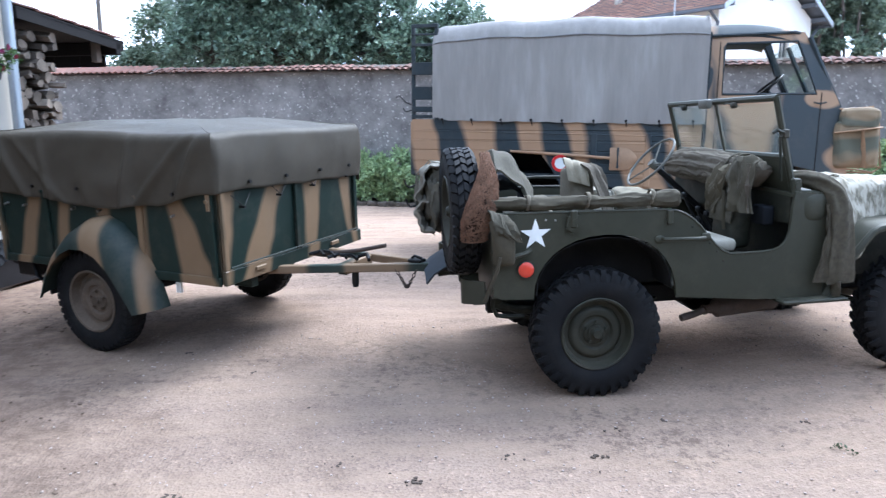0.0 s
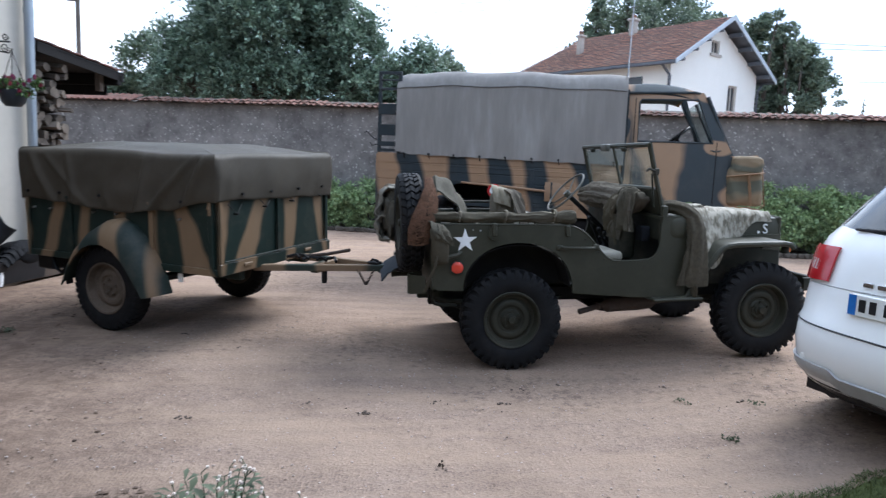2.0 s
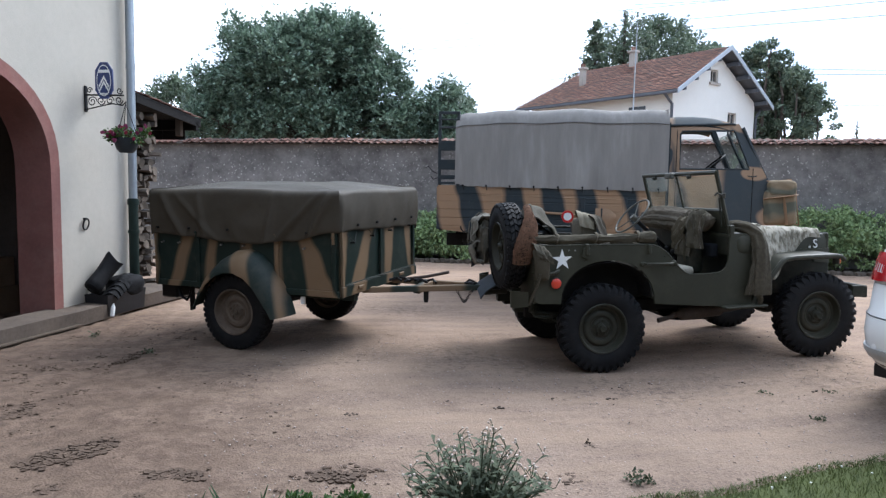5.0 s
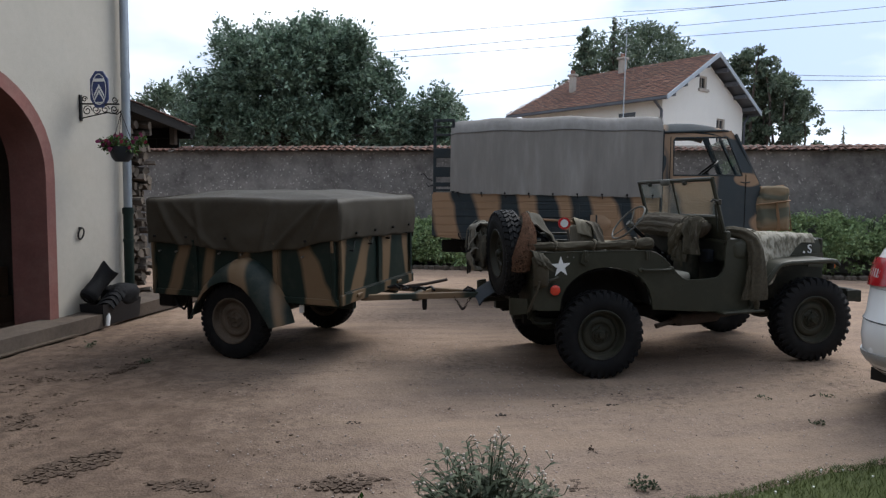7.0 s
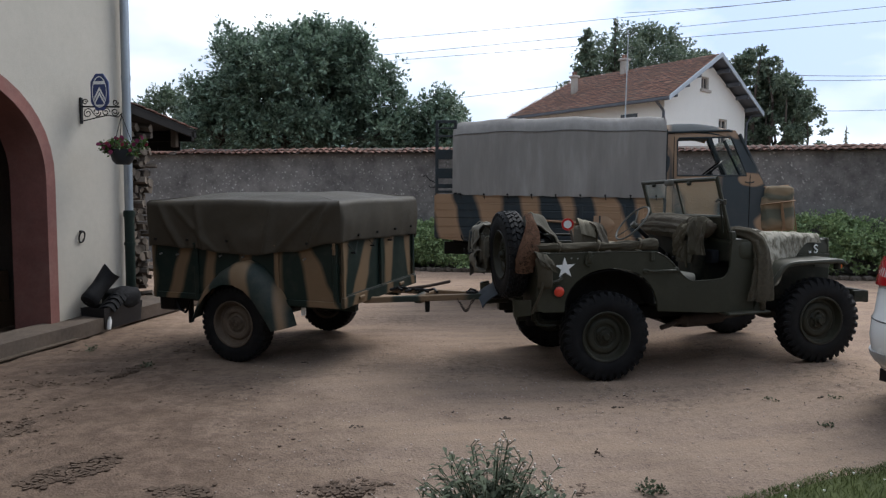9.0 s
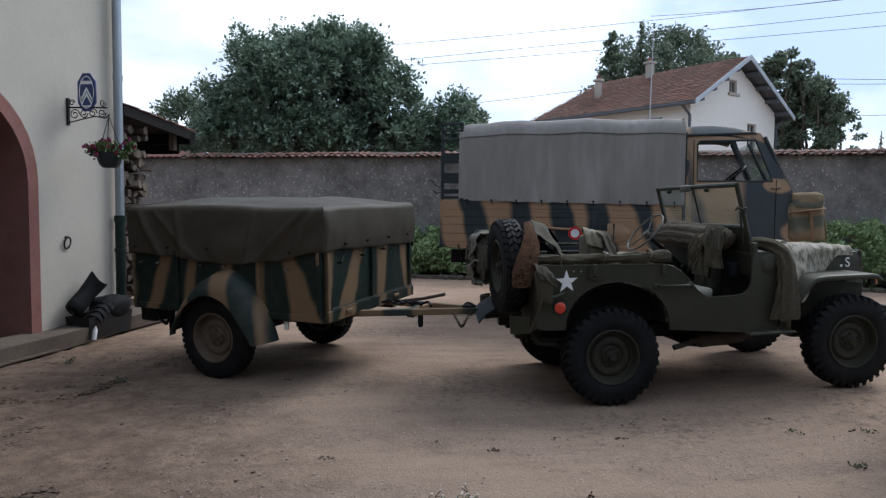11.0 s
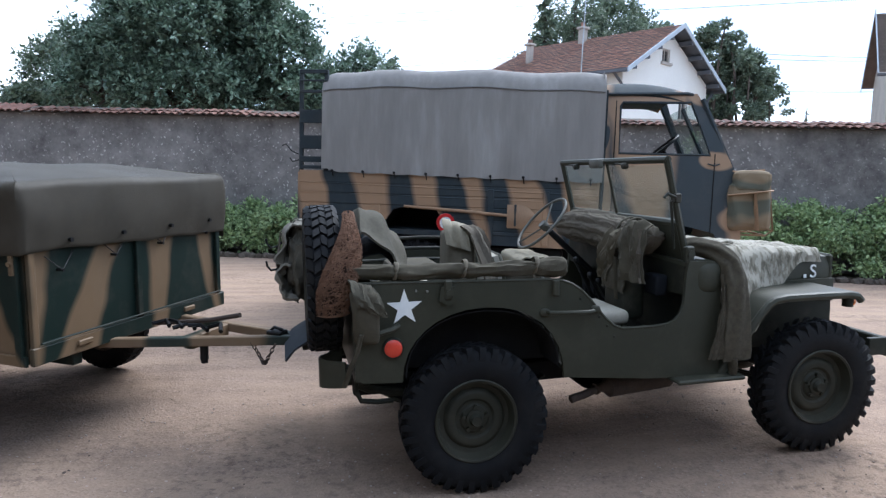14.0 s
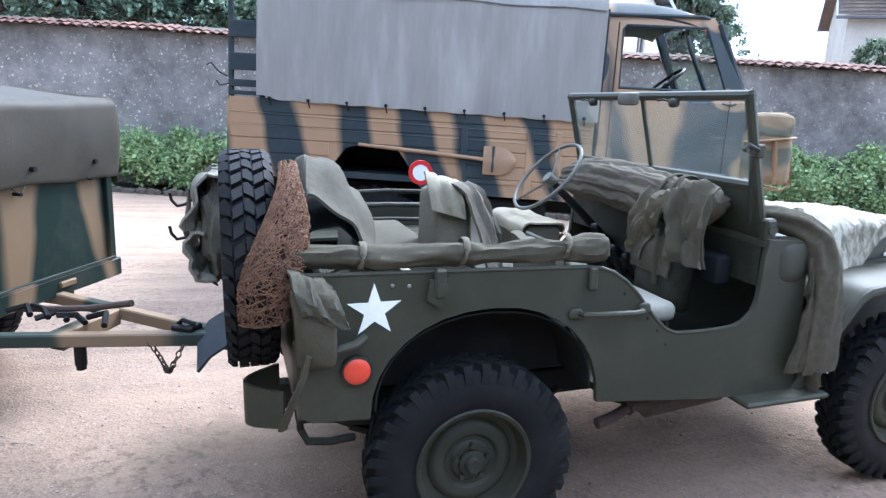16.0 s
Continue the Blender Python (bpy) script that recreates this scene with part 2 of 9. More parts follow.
def gravel_material():
    m, n, l, bsdf = nodes_of("sandy_gravel")
    src = n.new("ShaderNodeTexCoord").outputs["Object"]
    big = noise_node(n, l, src, 0.55, 5.0, 0.6)
    mid = noise_node(n, l, src, 3.2, 6.0, 0.65)
    fine = noise_node(n, l, src, 55.0, 5.0, 0.7)
    peb = n.new("ShaderNodeTexVoronoi")
    peb.inputs["Scale"].default_value = 75.0
    l.new(src, peb.inputs["Vector"])
    f = mix_node(n, l, 0.5, big.outputs["Fac"], mid.outputs["Fac"])
    col = ramp_node(n, l, f, [(0.3, (0.136, 0.096, 0.071)), (0.5, (0.232, 0.171, 0.131)), (0.7, (0.295, 0.224, 0.176))])
    col = mix_node(n, l, math_node(n, l, "MULTIPLY", fine.outputs["Fac"], 0.55), col, (0.13, 0.103, 0.087))
    sp = ramp_node(n, l, peb.outputs["Color"], [(0.0, (0.52, 0.52, 0.52)), (0.45, (0.95, 0.95, 0.95)), (0.85, (1.08, 1.08, 1.08)), (1.0, (1.7, 1.66, 1.6))])
    col = mix_node(n, l, 0.75, col, mix_node(n, l, 1.0, col, sp, "MULTIPLY"))
    mp = n.new("ShaderNodeMapping")
    mp.inputs["Rotation"].default_value = (0, 0, radians(20))
    mp.inputs["Scale"].default_value = (0.35, 2.2, 1)
    l.new(src, mp.inputs["Vector"])
    tracks = noise_node(n, l, mp.outputs[0], 1.6, 5.0, 0.6)
    tk = ramp_node(n, l, tracks.outputs["Fac"], [(0.40, (0, 0, 0)), (0.64, (0.7, 0.7, 0.7))])
    col = mix_node(n, l, tk, col, (0.255, 0.190, 0.140))
    sep = n.new("ShaderNodeSeparateXYZ")
    l.new(src, sep.inputs[0])
    edge = math_node(n, l, "ADD", sep.outputs[0], math_node(n, l, "MULTIPLY", sep.outputs[1], 0.35))
    edge = math_node(n, l, "ADD", edge, math_node(n, l, "MULTIPLY", mid.outputs["Fac"], 1.4))
    earth = n.new("ShaderNodeMapRange")
    earth.inputs["From Min"].default_value, earth.inputs["From Max"].default_value = -1.7, -3.0
    l.new(edge, earth.inputs["Value"])
    col = mix_node(n, l, math_node(n, l, "MULTIPLY", earth.outputs[0], 0.75), col, mix_node(n, l, mid.outputs["Fac"], (0.058, 0.040, 0.028), (0.175, 0.122, 0.090)))
    crumb = noise_node(n, l, src, 14.0, 8.0, 0.75)
    where = noise_node(n, l, src, 0.8, 3.0, 0.5)
    rough_earth = noise_node(n, l, src, 7.0, 9.0, 0.8)
    ek = ramp_node(n, l, rough_earth.outputs["Fac"], [(0.46, (0, 0, 0)), (0.56, (0.8, 0.8, 0.8))])
    col = mix_node(n, l, math_node(n, l, "MULTIPLY", earth.outputs[0], ek), col, (0.085, 0.060, 0.046))
    ck = ramp_node(n, l, crumb.outputs["Fac"], [(0.50, (0, 0, 0)), (0.60, (1, 1, 1))])
    wk = ramp_node(n, l, where.outputs["Fac"], [(0.47, (0, 0, 0)), (0.62, (0.75, 0.75, 0.75))])
    col = mix_node(n, l, mix_node(n, l, 1.0, ck, wk, "MULTIPLY"), col, (0.10, 0.074, 0.057))
    # gravel turns paler and warmer towards the far side, with a noisy border
    far_yard = n.new("ShaderNodeMapRange")
    far_yard.inputs["From Min"].default_value, far_yard.inputs["From Max"].default_value = 0.1, 2.0
    l.new(math_node(n, l, "ADD", math_node(n, l, "ADD", sep.outputs[1], math_node(n, l, "MULTIPLY", sep.outputs[0], 0.45)), math_node(n, l, "MULTIPLY", mid.outputs["Fac"], 1.0)), far_yard.inputs["Value"])
    col = mix_node(n, l, math_node(n, l, "MULTIPLY", far_yard.outputs[0], 0.75), col, mix_node(n, l, 1.0, col, (1.54, 1.47, 1.40), "MULTIPLY"))
    for x0, slope, wide, k in ((-4.13, 0.225, 0.10, 0.75), (-3.42, 0.42, 0.05, 0.35)):
        d = math_node(n, l, "SUBTRACT", math_node(n, l, "SUBTRACT", sep.outputs[0], math_node(n, l, "MULTIPLY", sep.outputs[1], slope)), x0)
        d = math_node(n, l, "ABSOLUTE", math_node(n, l, "ADD", d, math_node(n, l, "MULTIPLY", math_node(n, l, "SUBTRACT", mid.outputs["Fac"], 0.5), 0.5)), 0.0)
        rut = n.new("ShaderNodeMapRange")
        for key, val in (("From Min", wide), ("From Max", 0.0), ("To Max", k)):
            rut.inputs[key].default_value = val
        l.new(d, rut.inputs["Value"])
        near_yard = n.new("ShaderNodeMapRange")
        near_yard.inputs["From Min"].default_value, near_yard.inputs["From Max"].default_value = 3.2, 1.6
        l.new(sep.outputs[1], near_yard.inputs["Value"])
        col = mix_node(n, l, math_node(n, l, "MULTIPLY", math_node(n, l, "MULTIPLY", rut.outputs[0], near_yard.outputs[0]), crumb.outputs["Fac"]), col, (0.055, 0.040, 0.031))
    l.new(col, bsdf.inputs["Base Color"])
    bsdf.inputs["Roughness"].default_value = 0.95
    bsdf.inputs["Specular IOR Level"].default_value = 0.15
    h = mix_node(n, l, 0.5, fine.outputs["Fac"], peb.outputs["Distance"])
    b = n.new("ShaderNodeBump")
    b.inputs["Strength"].default_value, b.inputs["Distance"].default_value = 0.7, 0.012
    l.new(h, b.inputs["Height"])
    b2 = n.new("ShaderNodeBump")
    b2.inputs["Strength"].default_value, b2.inputs["Distance"].default_value = 0.5, 0.05
    l.new(mid.outputs["Fac"], b2.inputs["Height"])
    l.new(b2.outputs[0], b.inputs["Normal"])
    l.new(b.outputs[0], bsdf.inputs["Normal"])
    return m


def roughcast_material():
    m, n, l, bsdf = nodes_of("grey_roughcast")
    src = n.new("ShaderNodeTexCoord").outputs["Object"]
    big = noise_node(n, l, src, 0.7, 6.0, 0.6)
    mid = noise_node(n, l, src, 5.0, 6.0, 0.7)
    vor = n.new("ShaderNodeTexVoronoi")
    vor.inputs["Scale"].default_value = 15.0
    wob = noise_node(n, l, src, 16.0, 2.0)
    vec = mix_node(n, l, 0.11, src, wob.outputs["Color"])
    l.new(vec, vor.inputs["Vector"])
    f = mix_node(n, l, 0.5, big.outputs["Fac"], mid.outputs["Fac"])
    col = ramp_node(n, l, f, [(0.34, (0.080, 0.075, 0.073)), (0.52, (0.185, 0.176, 0.169)), (0.66, (0.28, 0.267, 0.255))])
    near = ramp_node(n, l, vor.outputs["Distance"], [(0.14, (1, 1, 1)), (0.30, (0, 0, 0))])
    keep = ramp_node(n, l, vor.outputs["Color"], [(0.46, (0, 0, 0)), (0.54, (1, 1, 1))])
    patch = ramp_node(n, l, big.outputs["Fac"], [(0.36, (0.15, 0.15, 0.15)), (0.52, (0.85, 0.85, 0.85))])
    k = mix_node(n, l, 1.0, mix_node(n, l, 1.0, near, keep, "MULTIPLY"), patch, "MULTIPLY")
    col = mix_node(n, l, k, col, (0.54, 0.52, 0.49))
    l.new(col, bsdf.inputs["Base Color"])
    bsdf.inputs["Roughness"].default_value = 0.95
    b = n.new("ShaderNodeBump")
    b.inputs["Strength"].default_value, b.inputs["Distance"].default_value = 0.8, 0.03
    l.new(mix_node(n, l, 0.4, mid.outputs["Fac"], near), b.inputs["Height"])
    l.new(b.outputs[0], bsdf.inputs["Normal"])
    return m


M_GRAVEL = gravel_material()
M_ROUGHCAST = roughcast_material()
M_OLIVE = surface("olive_drab_paint", (0.039, 0.0395, 0.0275), (0.0315, 0.032, 0.0222), 0.5, 3.0, 0.06, 120, 0, 0.22, (0.14, 0.125, 0.095))
M_OLIVE_RIM = surface("dull_olive_wheel_paint", (0.028, 0.0285, 0.020), (0.020, 0.0205, 0.015), 0.55, 6.0, 0.1, 90, 0, 0.3, (0.09, 0.08, 0.06))
M_OLIVE_DARK = surface("dark_olive_steel", (0.021, 0.0228, 0.0162), None, 0.6, 6.0, 0.1, 90, 0, 0.2)
M_RUBBER = surface("worn_rubber", (0.0068, 0.0075, 0.009), (0.0042, 0.0047, 0.0057), 0.7, 8.0, 0.2, 140, 0, 0.2, (0.05, 0.045, 0.04))
M_CANVAS = surface("khaki_canvas", (0.135, 0.118, 0.087), (0.08, 0.07, 0.051), 0.9, 5.0, 0.35, 160, 0, 0.15)
M_CANVAS_GREEN = surface("olive_canvas", (0.0756, 0.06622, 0.0464), (0.0468, 0.04128, 0.0288), 0.9, 4.0, 0.35, 170)
M_CANVAS_PALE = surface("faded_canvas", (0.374, 0.3485, 0.289), (0.272, 0.255, 0.204), 0.9, 5.0, 0.3, 150)
M_CANVAS_MID = surface("weathered_beige_canvas", (0.125, 0.107, 0.082), (0.070, 0.060, 0.046), 0.9, 4.0, 0.4, 140, 0, 0.2, (0.12, 0.10, 0.07))
M_WEB = surface("beige_webbing", (0.21, 0.18, 0.12), None, 0.85, 12.0, 0.3, 200)
M_STEEL = surface("bare_steel", (0.32, 0.32, 0.31), None, 0.42, 9.0, 0.1, 120, 0.8, 0.3)
M_BLACK = surface("black_metal", (0.0095, 0.0095, 0.0100), None, 0.5, 9.0, 0.08, 120)
M_RUST = surface("rusty_muffler", (0.085, 0.062, 0.05), (0.04, 0.034, 0.03), 0.75, 9.0, 0.25, 80)
M_WHITE_PAINT = surface("white_paint", (0.78, 0.79, 0.78), (0.66, 0.67, 0.66), 0.5, 7.0, 0.03, 100)
M_RED_LENS = surface("red_reflector", (0.62, 0.06, 0.03), (0.5, 0.04, 0.02), 0.25, 12.0, 0.15, 260)
M_ORANGE = surface("orange_lens", (0.75, 0.2, 0.04), None, 0.25, 12.0, 0.1, 260)
M_GLASS = glass("dusty_window_glass", haze=0.06)
M_GLASS_CLEAR = glass("clear_window_glass", haze=0.02)
M_CHROME = surface("brushed_chrome", (0.6, 0.6, 0.6), None, 0.2, 12.0, 0.02, 100, 1.0)
M_PLASTER = surface("cream_plaster", (0.46, 0.43, 0.375), (0.40, 0.375, 0.325), 0.9, 1.2, 0.25, 45, 0, 0.12, (0.42, 0.38, 0.32))
M_PINK_STONE = surface("painted_pink_stone", (0.25, 0.115, 0.098), (0.175, 0.082, 0.072), 0.75, 3.0, 0.25, 40, 0, 0.25, (0.33, 0.24, 0.2))
M_CONCRETE = surface("worn_concrete", (0.15, 0.132, 0.115), (0.085, 0.075, 0.066), 0.9, 2.5, 0.45, 50, 0, 0.4, (0.25, 0.19, 0.15))
# low base colour stands in for the dim indoor light
M_DARK_ROOM = surface("dim_room_plaster", (0.12, 0.105, 0.09), (0.075, 0.066, 0.057), 0.9, 2.0, 0.2, 30)
M_CARD = surface("brown_cardboard", (0.15, 0.10, 0.062), None, 0.85, 4.0, 0.1, 60, 0, 0, (0.2, 0.2, 0.2), 0.35)
M_ZINC = surface("zinc_downpipe", (0.34, 0.375, 0.40), (0.27, 0.30, 0.335), 0.42, 4.0, 0.08, 60, 0.75)
M_GREEN_IRON = surface("green_cast_iron", (0.01575, 0.0279, 0.0225), None, 0.5, 8.0, 0.15, 70)
M_TILE = surface("red_clay_tile", (0.205, 0.095, 0.072), (0.095, 0.058, 0.048), 0.9, 7.0, 0.5, 45, 0, 0.6, (0.13, 0.12, 0.095), 0.6)
M_ROOF_TILE = surface("brown_red_roof_tile", (0.33, 0.19, 0.147), (0.21, 0.122, 0.094), 0.9, 0.7, 0.4, 30, 0, 0.35, (0.15, 0.12, 0.1), 0.25)
M_RENDER = surface("white_house_render", (0.86, 0.85, 0.80), (0.80, 0.79, 0.74), 0.9, 0.8, 0.15, 25)
M_RENDER_GREY = surface("beige_house_render", (0.5, 0.46, 0.41), None, 0.9, 0.8, 0.15, 25)
M_TRIM = surface("pale_blue_fascia", (0.5, 0.56, 0.62), None, 0.6, 2.0, 0.05, 60)
M_WOOD_DARK = surface("dark_old_timber", (0.10, 0.075, 0.055), (0.05, 0.04, 0.03), 0.85, 6.0, 0.4, 50)
M_WOOD = surface("pale_split_wood", (0.165, 0.135, 0.107), (0.075, 0.063, 0.052), 0.85, 9.0, 0.4, 70, 0, 0.3, (0.12, 0.1, 0.08), 0.7)
M_BARK = surface("log_bark", (0.15, 0.125, 0.105), (0.07, 0.058, 0.048), 0.95, 10.0, 0.7, 50, 0, 0, (0, 0, 0), 0.5)
M_LEAF = foliage("tree_leaves", (0.052, 0.088, 0.058), (0.27, 0.365, 0.265), 0.42)
M_LEAF_FAR = foliage("far_leaves", (0.065, 0.098, 0.068), (0.21, 0.265, 0.175))
M_LEAF_BED = foliage("bed_leaves", (0.125, 0.195, 0.085), (0.38, 0.49, 0.235))
M_LEAF_GREY = foliage("grey_green_leaves", (0.034, 0.048, 0.026), (0.115, 0.14, 0.085), 0.85)
M_LEAF_BOX = foliage("boxwood_leaves", (0.02, 0.05, 0.012), (0.075, 0.14, 0.03))
M_GRASS = foliage("lawn_blades", (0.038, 0.060, 0.014), (0.115, 0.135, 0.040), 0.6)
M_LAWN_SOIL = surface("lawn_thatch", (0.068, 0.084, 0.026), (0.045, 0.056, 0.019), 0.95, 6.0, 0.6, 60)
M_DEBRIS = surface("dark_earth_clod", (0.075, 0.058, 0.046), (0.04, 0.032, 0.026), 0.95, 20.0, 0.5, 90)
M_STONE = surface("pale_pebble", (0.4, 0.34, 0.3), (0.27, 0.22, 0.19), 0.9, 20.0, 0.3, 90)
M_WIRE = surface("overhead_wire", (0.12, 0.12, 0.13), None, 0.6, 2.0, 0, 10)

# ---- mesh helpers ----


def part(name, bm, material, parent=None, label="", m=None, smooth=35, kind=""):
    """Links a bmesh as one mesh object, under a thing or part if one is given."""
    bmesh.ops.recalc_face_normals(bm, faces=bm.faces)
    me = bpy.data.meshes.new(name)
    bm.to_mesh(me)
    bm.free()
    return mesh_part(name, me, material, parent, label, m, smooth, kind)


def mesh_part(name, me, material, parent=None, label="", m=None, smooth=35, kind=""):
    if material and not me.materials:
        me.materials.append(material)
    if smooth:
        me.polygons.foreach_set("use_smooth", [True] * len(me.polygons))
        me.set_sharp_from_angle(angle=radians(smooth))
    ob = new(name, me)
    if parent:
        ob.parent = parent
    if m is not None:
        ob.matrix_basis = m
    return tagged(ob, label, kind=kind)


def thing(name, label, category, m=None, group="", kind=""):
    ob = new(name)
    ob.empty_display_size = 0.1
    if m is not None:
        ob.matrix_basis = m
    return tagged(ob, label, category, group, kind)


def B():
    return bmesh.new()


def box(bm, a, b, bev=0.0, m=None, seg=1):
    a, b = Vector(a), Vector(b)
    mm = Matrix.Translation((a + b) / 2) @ Matrix.Diagonal((*(b - a), 1))
    vs = bmesh.ops.create_cube(bm, size=1.0, matrix=(m @ mm) if m is not None else mm)["verts"]
    if bev:
        es = list({e for v in vs for e in v.link_edges})
        bmesh.ops.bevel(bm, geom=es, offset=bev, segments=seg, affect="EDGES", profile=0.5)
    return bm


def rod(bm, p, q, r, r2=None, n=12):
    p, q = Vector(p), Vector(q)
    d = q - p
    m = Matrix.Translation((p + q) / 2) @ d.to_track_quat("Z", "Y").to_matrix().to_4x4()
    bmesh.ops.create_cone(bm, cap_ends=True, segments=n, radius1=r, radius2=r if r2 is None else r2, depth=d.length, matrix=m)
    return bm


def tube(bm, pts, r, n=8, closed=False, flat=1.0):
    """A round or flattened bar swept along points; r may be one radius or one for each point."""
    pts = [Vector(p) for p in pts]
    k = len(pts)
    rings, up = [], Vector((0, 0, 1))
    for i, p in enumerate(pts):
        a = pts[(i - 1) % k] if closed or i else p
        b = pts[(i + 1) % k] if closed or i < k - 1 else p
        d = (b - a).normalized()
        side = d.cross(up)
        side = side.normalized() if side.length > 0.05 else d.cross(Vector((0, 1, 0))).normalized()
        nor = side.cross(d)
        rr = r[i] if isinstance(r, (list, tuple)) else r
        rings.append([bm.verts.new(p + rr * (math.cos(2 * math.pi * j / n) * side + flat * math.sin(2 * math.pi * j / n) * nor)) for j in range(n)])
    for i in range(k if closed else k - 1):
        a, b = rings[i], rings[(i + 1) % k]
        for j in range(n):
            bm.faces.new((a[j], a[(j + 1) % n], b[(j + 1) % n], b[j]))
    if not closed:
        bm.faces.new(rings[0][::-1])
        bm.faces.new(rings[-1])
    return bm


def plate(bm, loops, at, thick):
    """A flat sheet with holes: loops of 2D points, placed by at(u, w), thickened by a vector."""
    es = []
    for lp in loops:
        vs = [bm.verts.new(at(*p)) for p in lp]
        es += [bm.edges.new((vs[i], vs[(i + 1) % len(vs)])) for i in range(len(vs))]
    faces = [f for f in bmesh.ops.triangle_fill(bm, use_beauty=True, use_dissolve=False, edges=es)["geom"] if isinstance(f, bmesh.types.BMFace)]
    ext = bmesh.ops.extrude_face_region(bm, geom=faces)["geom"]
    bmesh.ops.translate(bm, verts=[v for v in ext if isinstance(v, bmesh.types.BMVert)], vec=Vector(thick))
    return bm


def sheet(bm, nu, nv, fn, thick=0.0, closed=False):
    """A surface fn(u, v) over the unit square, thickened along its normals."""
    g = [[bm.verts.new(fn(i / nu, j / nv)) for j in range(nv + 1)] for i in range(nu if closed else nu + 1)]
    fs = []
    for i in range(nu):
        i2 = (i + 1) % nu if closed else i + 1
        for j in range(nv):
            fs.append(bm.faces.new((g[i][j], g[i2][j], g[i2][j + 1], g[i][j + 1])))
    if thick:
        bmesh.ops.recalc_face_normals(bm, faces=fs)
        bmesh.ops.solidify(bm, geom=fs, thickness=thick)
    return bm


def lathe(bm, prof, n=32, m=None):
    """Turns a profile of (radius, y) about the y axis."""
    rings = []
    for r, y in prof:
        if r < 1e-5:
            rings.append([bm.verts.new((0, y, 0))])
        else:
            rings.append([bm.verts.new((r * math.cos(2 * math.pi * j / n), y, r * math.sin(2 * math.pi * j / n))) for j in range(n)])
    for a, b in zip(rings, rings[1:]):
        for j in range(n):
            j2 = (j + 1) % n
            if len(a) == 1 and len(b) > 1:
                bm.faces.new((a[0], b[j2], b[j]))
            elif len(b) == 1 and len(a) > 1:
                bm.faces.new((a[j], a[j2], b[0]))
            elif len(a) > 1:
                bm.faces.new((a[j], a[j2], b[j2], b[j]))
    if m is not None:
        bmesh.ops.transform(bm, matrix=m, verts=[v for r in rings for v in r])
    return bm


def nz(x, y, z=0.0, s=1.0):
    return noise.noise(Vector((x * s, y * s, z * s)))


def lump(bm, c, size, amp=0.15, freq=4.0, seed=0.0, sub=3, m=None):
    """A soft bundle: a squarish ball with folds."""
    vs = bmesh.ops.create_icosphere(bm, subdivisions=sub, radius=1.0)["verts"]
    for v in vs:
        p = v.co.copy()
        q = Vector([math.copysign(abs(t) ** 0.7, t) for t in p])
        k = 1 + amp * nz(p.x * freq + seed, p.y * freq, p.z * freq) + amp * 0.5 * nz(p.x * freq * 2.3, p.y * freq * 2.3 + seed, p.z * freq * 2.3)
        v.co = Vector((q.x * size[0], q.y * size[1], q.z * size[2])) * k
    mm = Matrix.Translation(c) @ (m if m is not None else Matrix.Identity(4))
    bmesh.ops.transform(bm, matrix=mm, verts=vs)
    return bm


def leaf_mesh(name, centres, radii, count, size, rng, flat=1.0, droop=0.3, shell=0.35):
    """Many small folded leaves scattered in clumps, as one mesh."""
    c, r = np.array(centres, float), np.array(radii, float)
    w = r ** 2
    idx = rng.choice(len(c), count, p=w / w.sum())
    d = rng.normal(size=(count, 3))
    d /= np.linalg.norm(d, axis=1)[:, None]
    rad = r[idx] * (shell + (1 - shell) * rng.random(count)) * (0.85 + 0.3 * rng.random(count))
    p = c[idx] + d * rad[:, None] * np.array([1, 1, flat])
    a = d * 0.7 + rng.normal(size=(count, 3)) * 0.6 - np.array([0, 0, droop])
    a /= np.linalg.norm(a, axis=1)[:, None]
    b = np.cross(a, rng.normal(size=(count, 3)))
    b /= np.linalg.norm(b, axis=1)[:, None] + 1e-9
    n = np.cross(a, b)
    s = size * (0.6 + 0.8 * rng.random(count))[:, None]
    v = np.stack([p, p + a * s * 0.5 + b * s * 0.3 + n * s * 0.08, p + a * s, p + a * s * 0.5 - b * s * 0.3 + n * s * 0.08], axis=1).reshape(-1, 3)
    i = np.arange(count) * 4
    f = np.concatenate([np.stack([i, i + 1, i + 2], 1), np.stack([i, i + 2, i + 3], 1)])
    me = bpy.data.meshes.new(name)
    me.from_pydata(v.tolist(), [], f.tolist())
    return me


KM = Matrix.Rotation(radians(-19), 4, "Z")


def K(s, v, z=0.0):
    """The yard's own axes: s along the boundary wall, v towards it."""
    return KM @ Vector((s, v, z))


def smooth01(a, b, x):
    t = min(1.0, max(0.0, (x - a) / (b - a)))
    return t * t * (3 - 2 * t)


def ground_z(x, y):
    g = 0.092 * smooth01(0.2, 2.05, x) * (1 - smooth01(1.9, 5.0, y)) * (1 - smooth01(6, 12, x))
    return g - 0.03 * smooth01(-1.6, -0.4, x) * smooth01(4.5, 2.6, x) * smooth01(-1.5, -0.4, y) * smooth01(3.6, 2.0, y)


# ---- ground ----


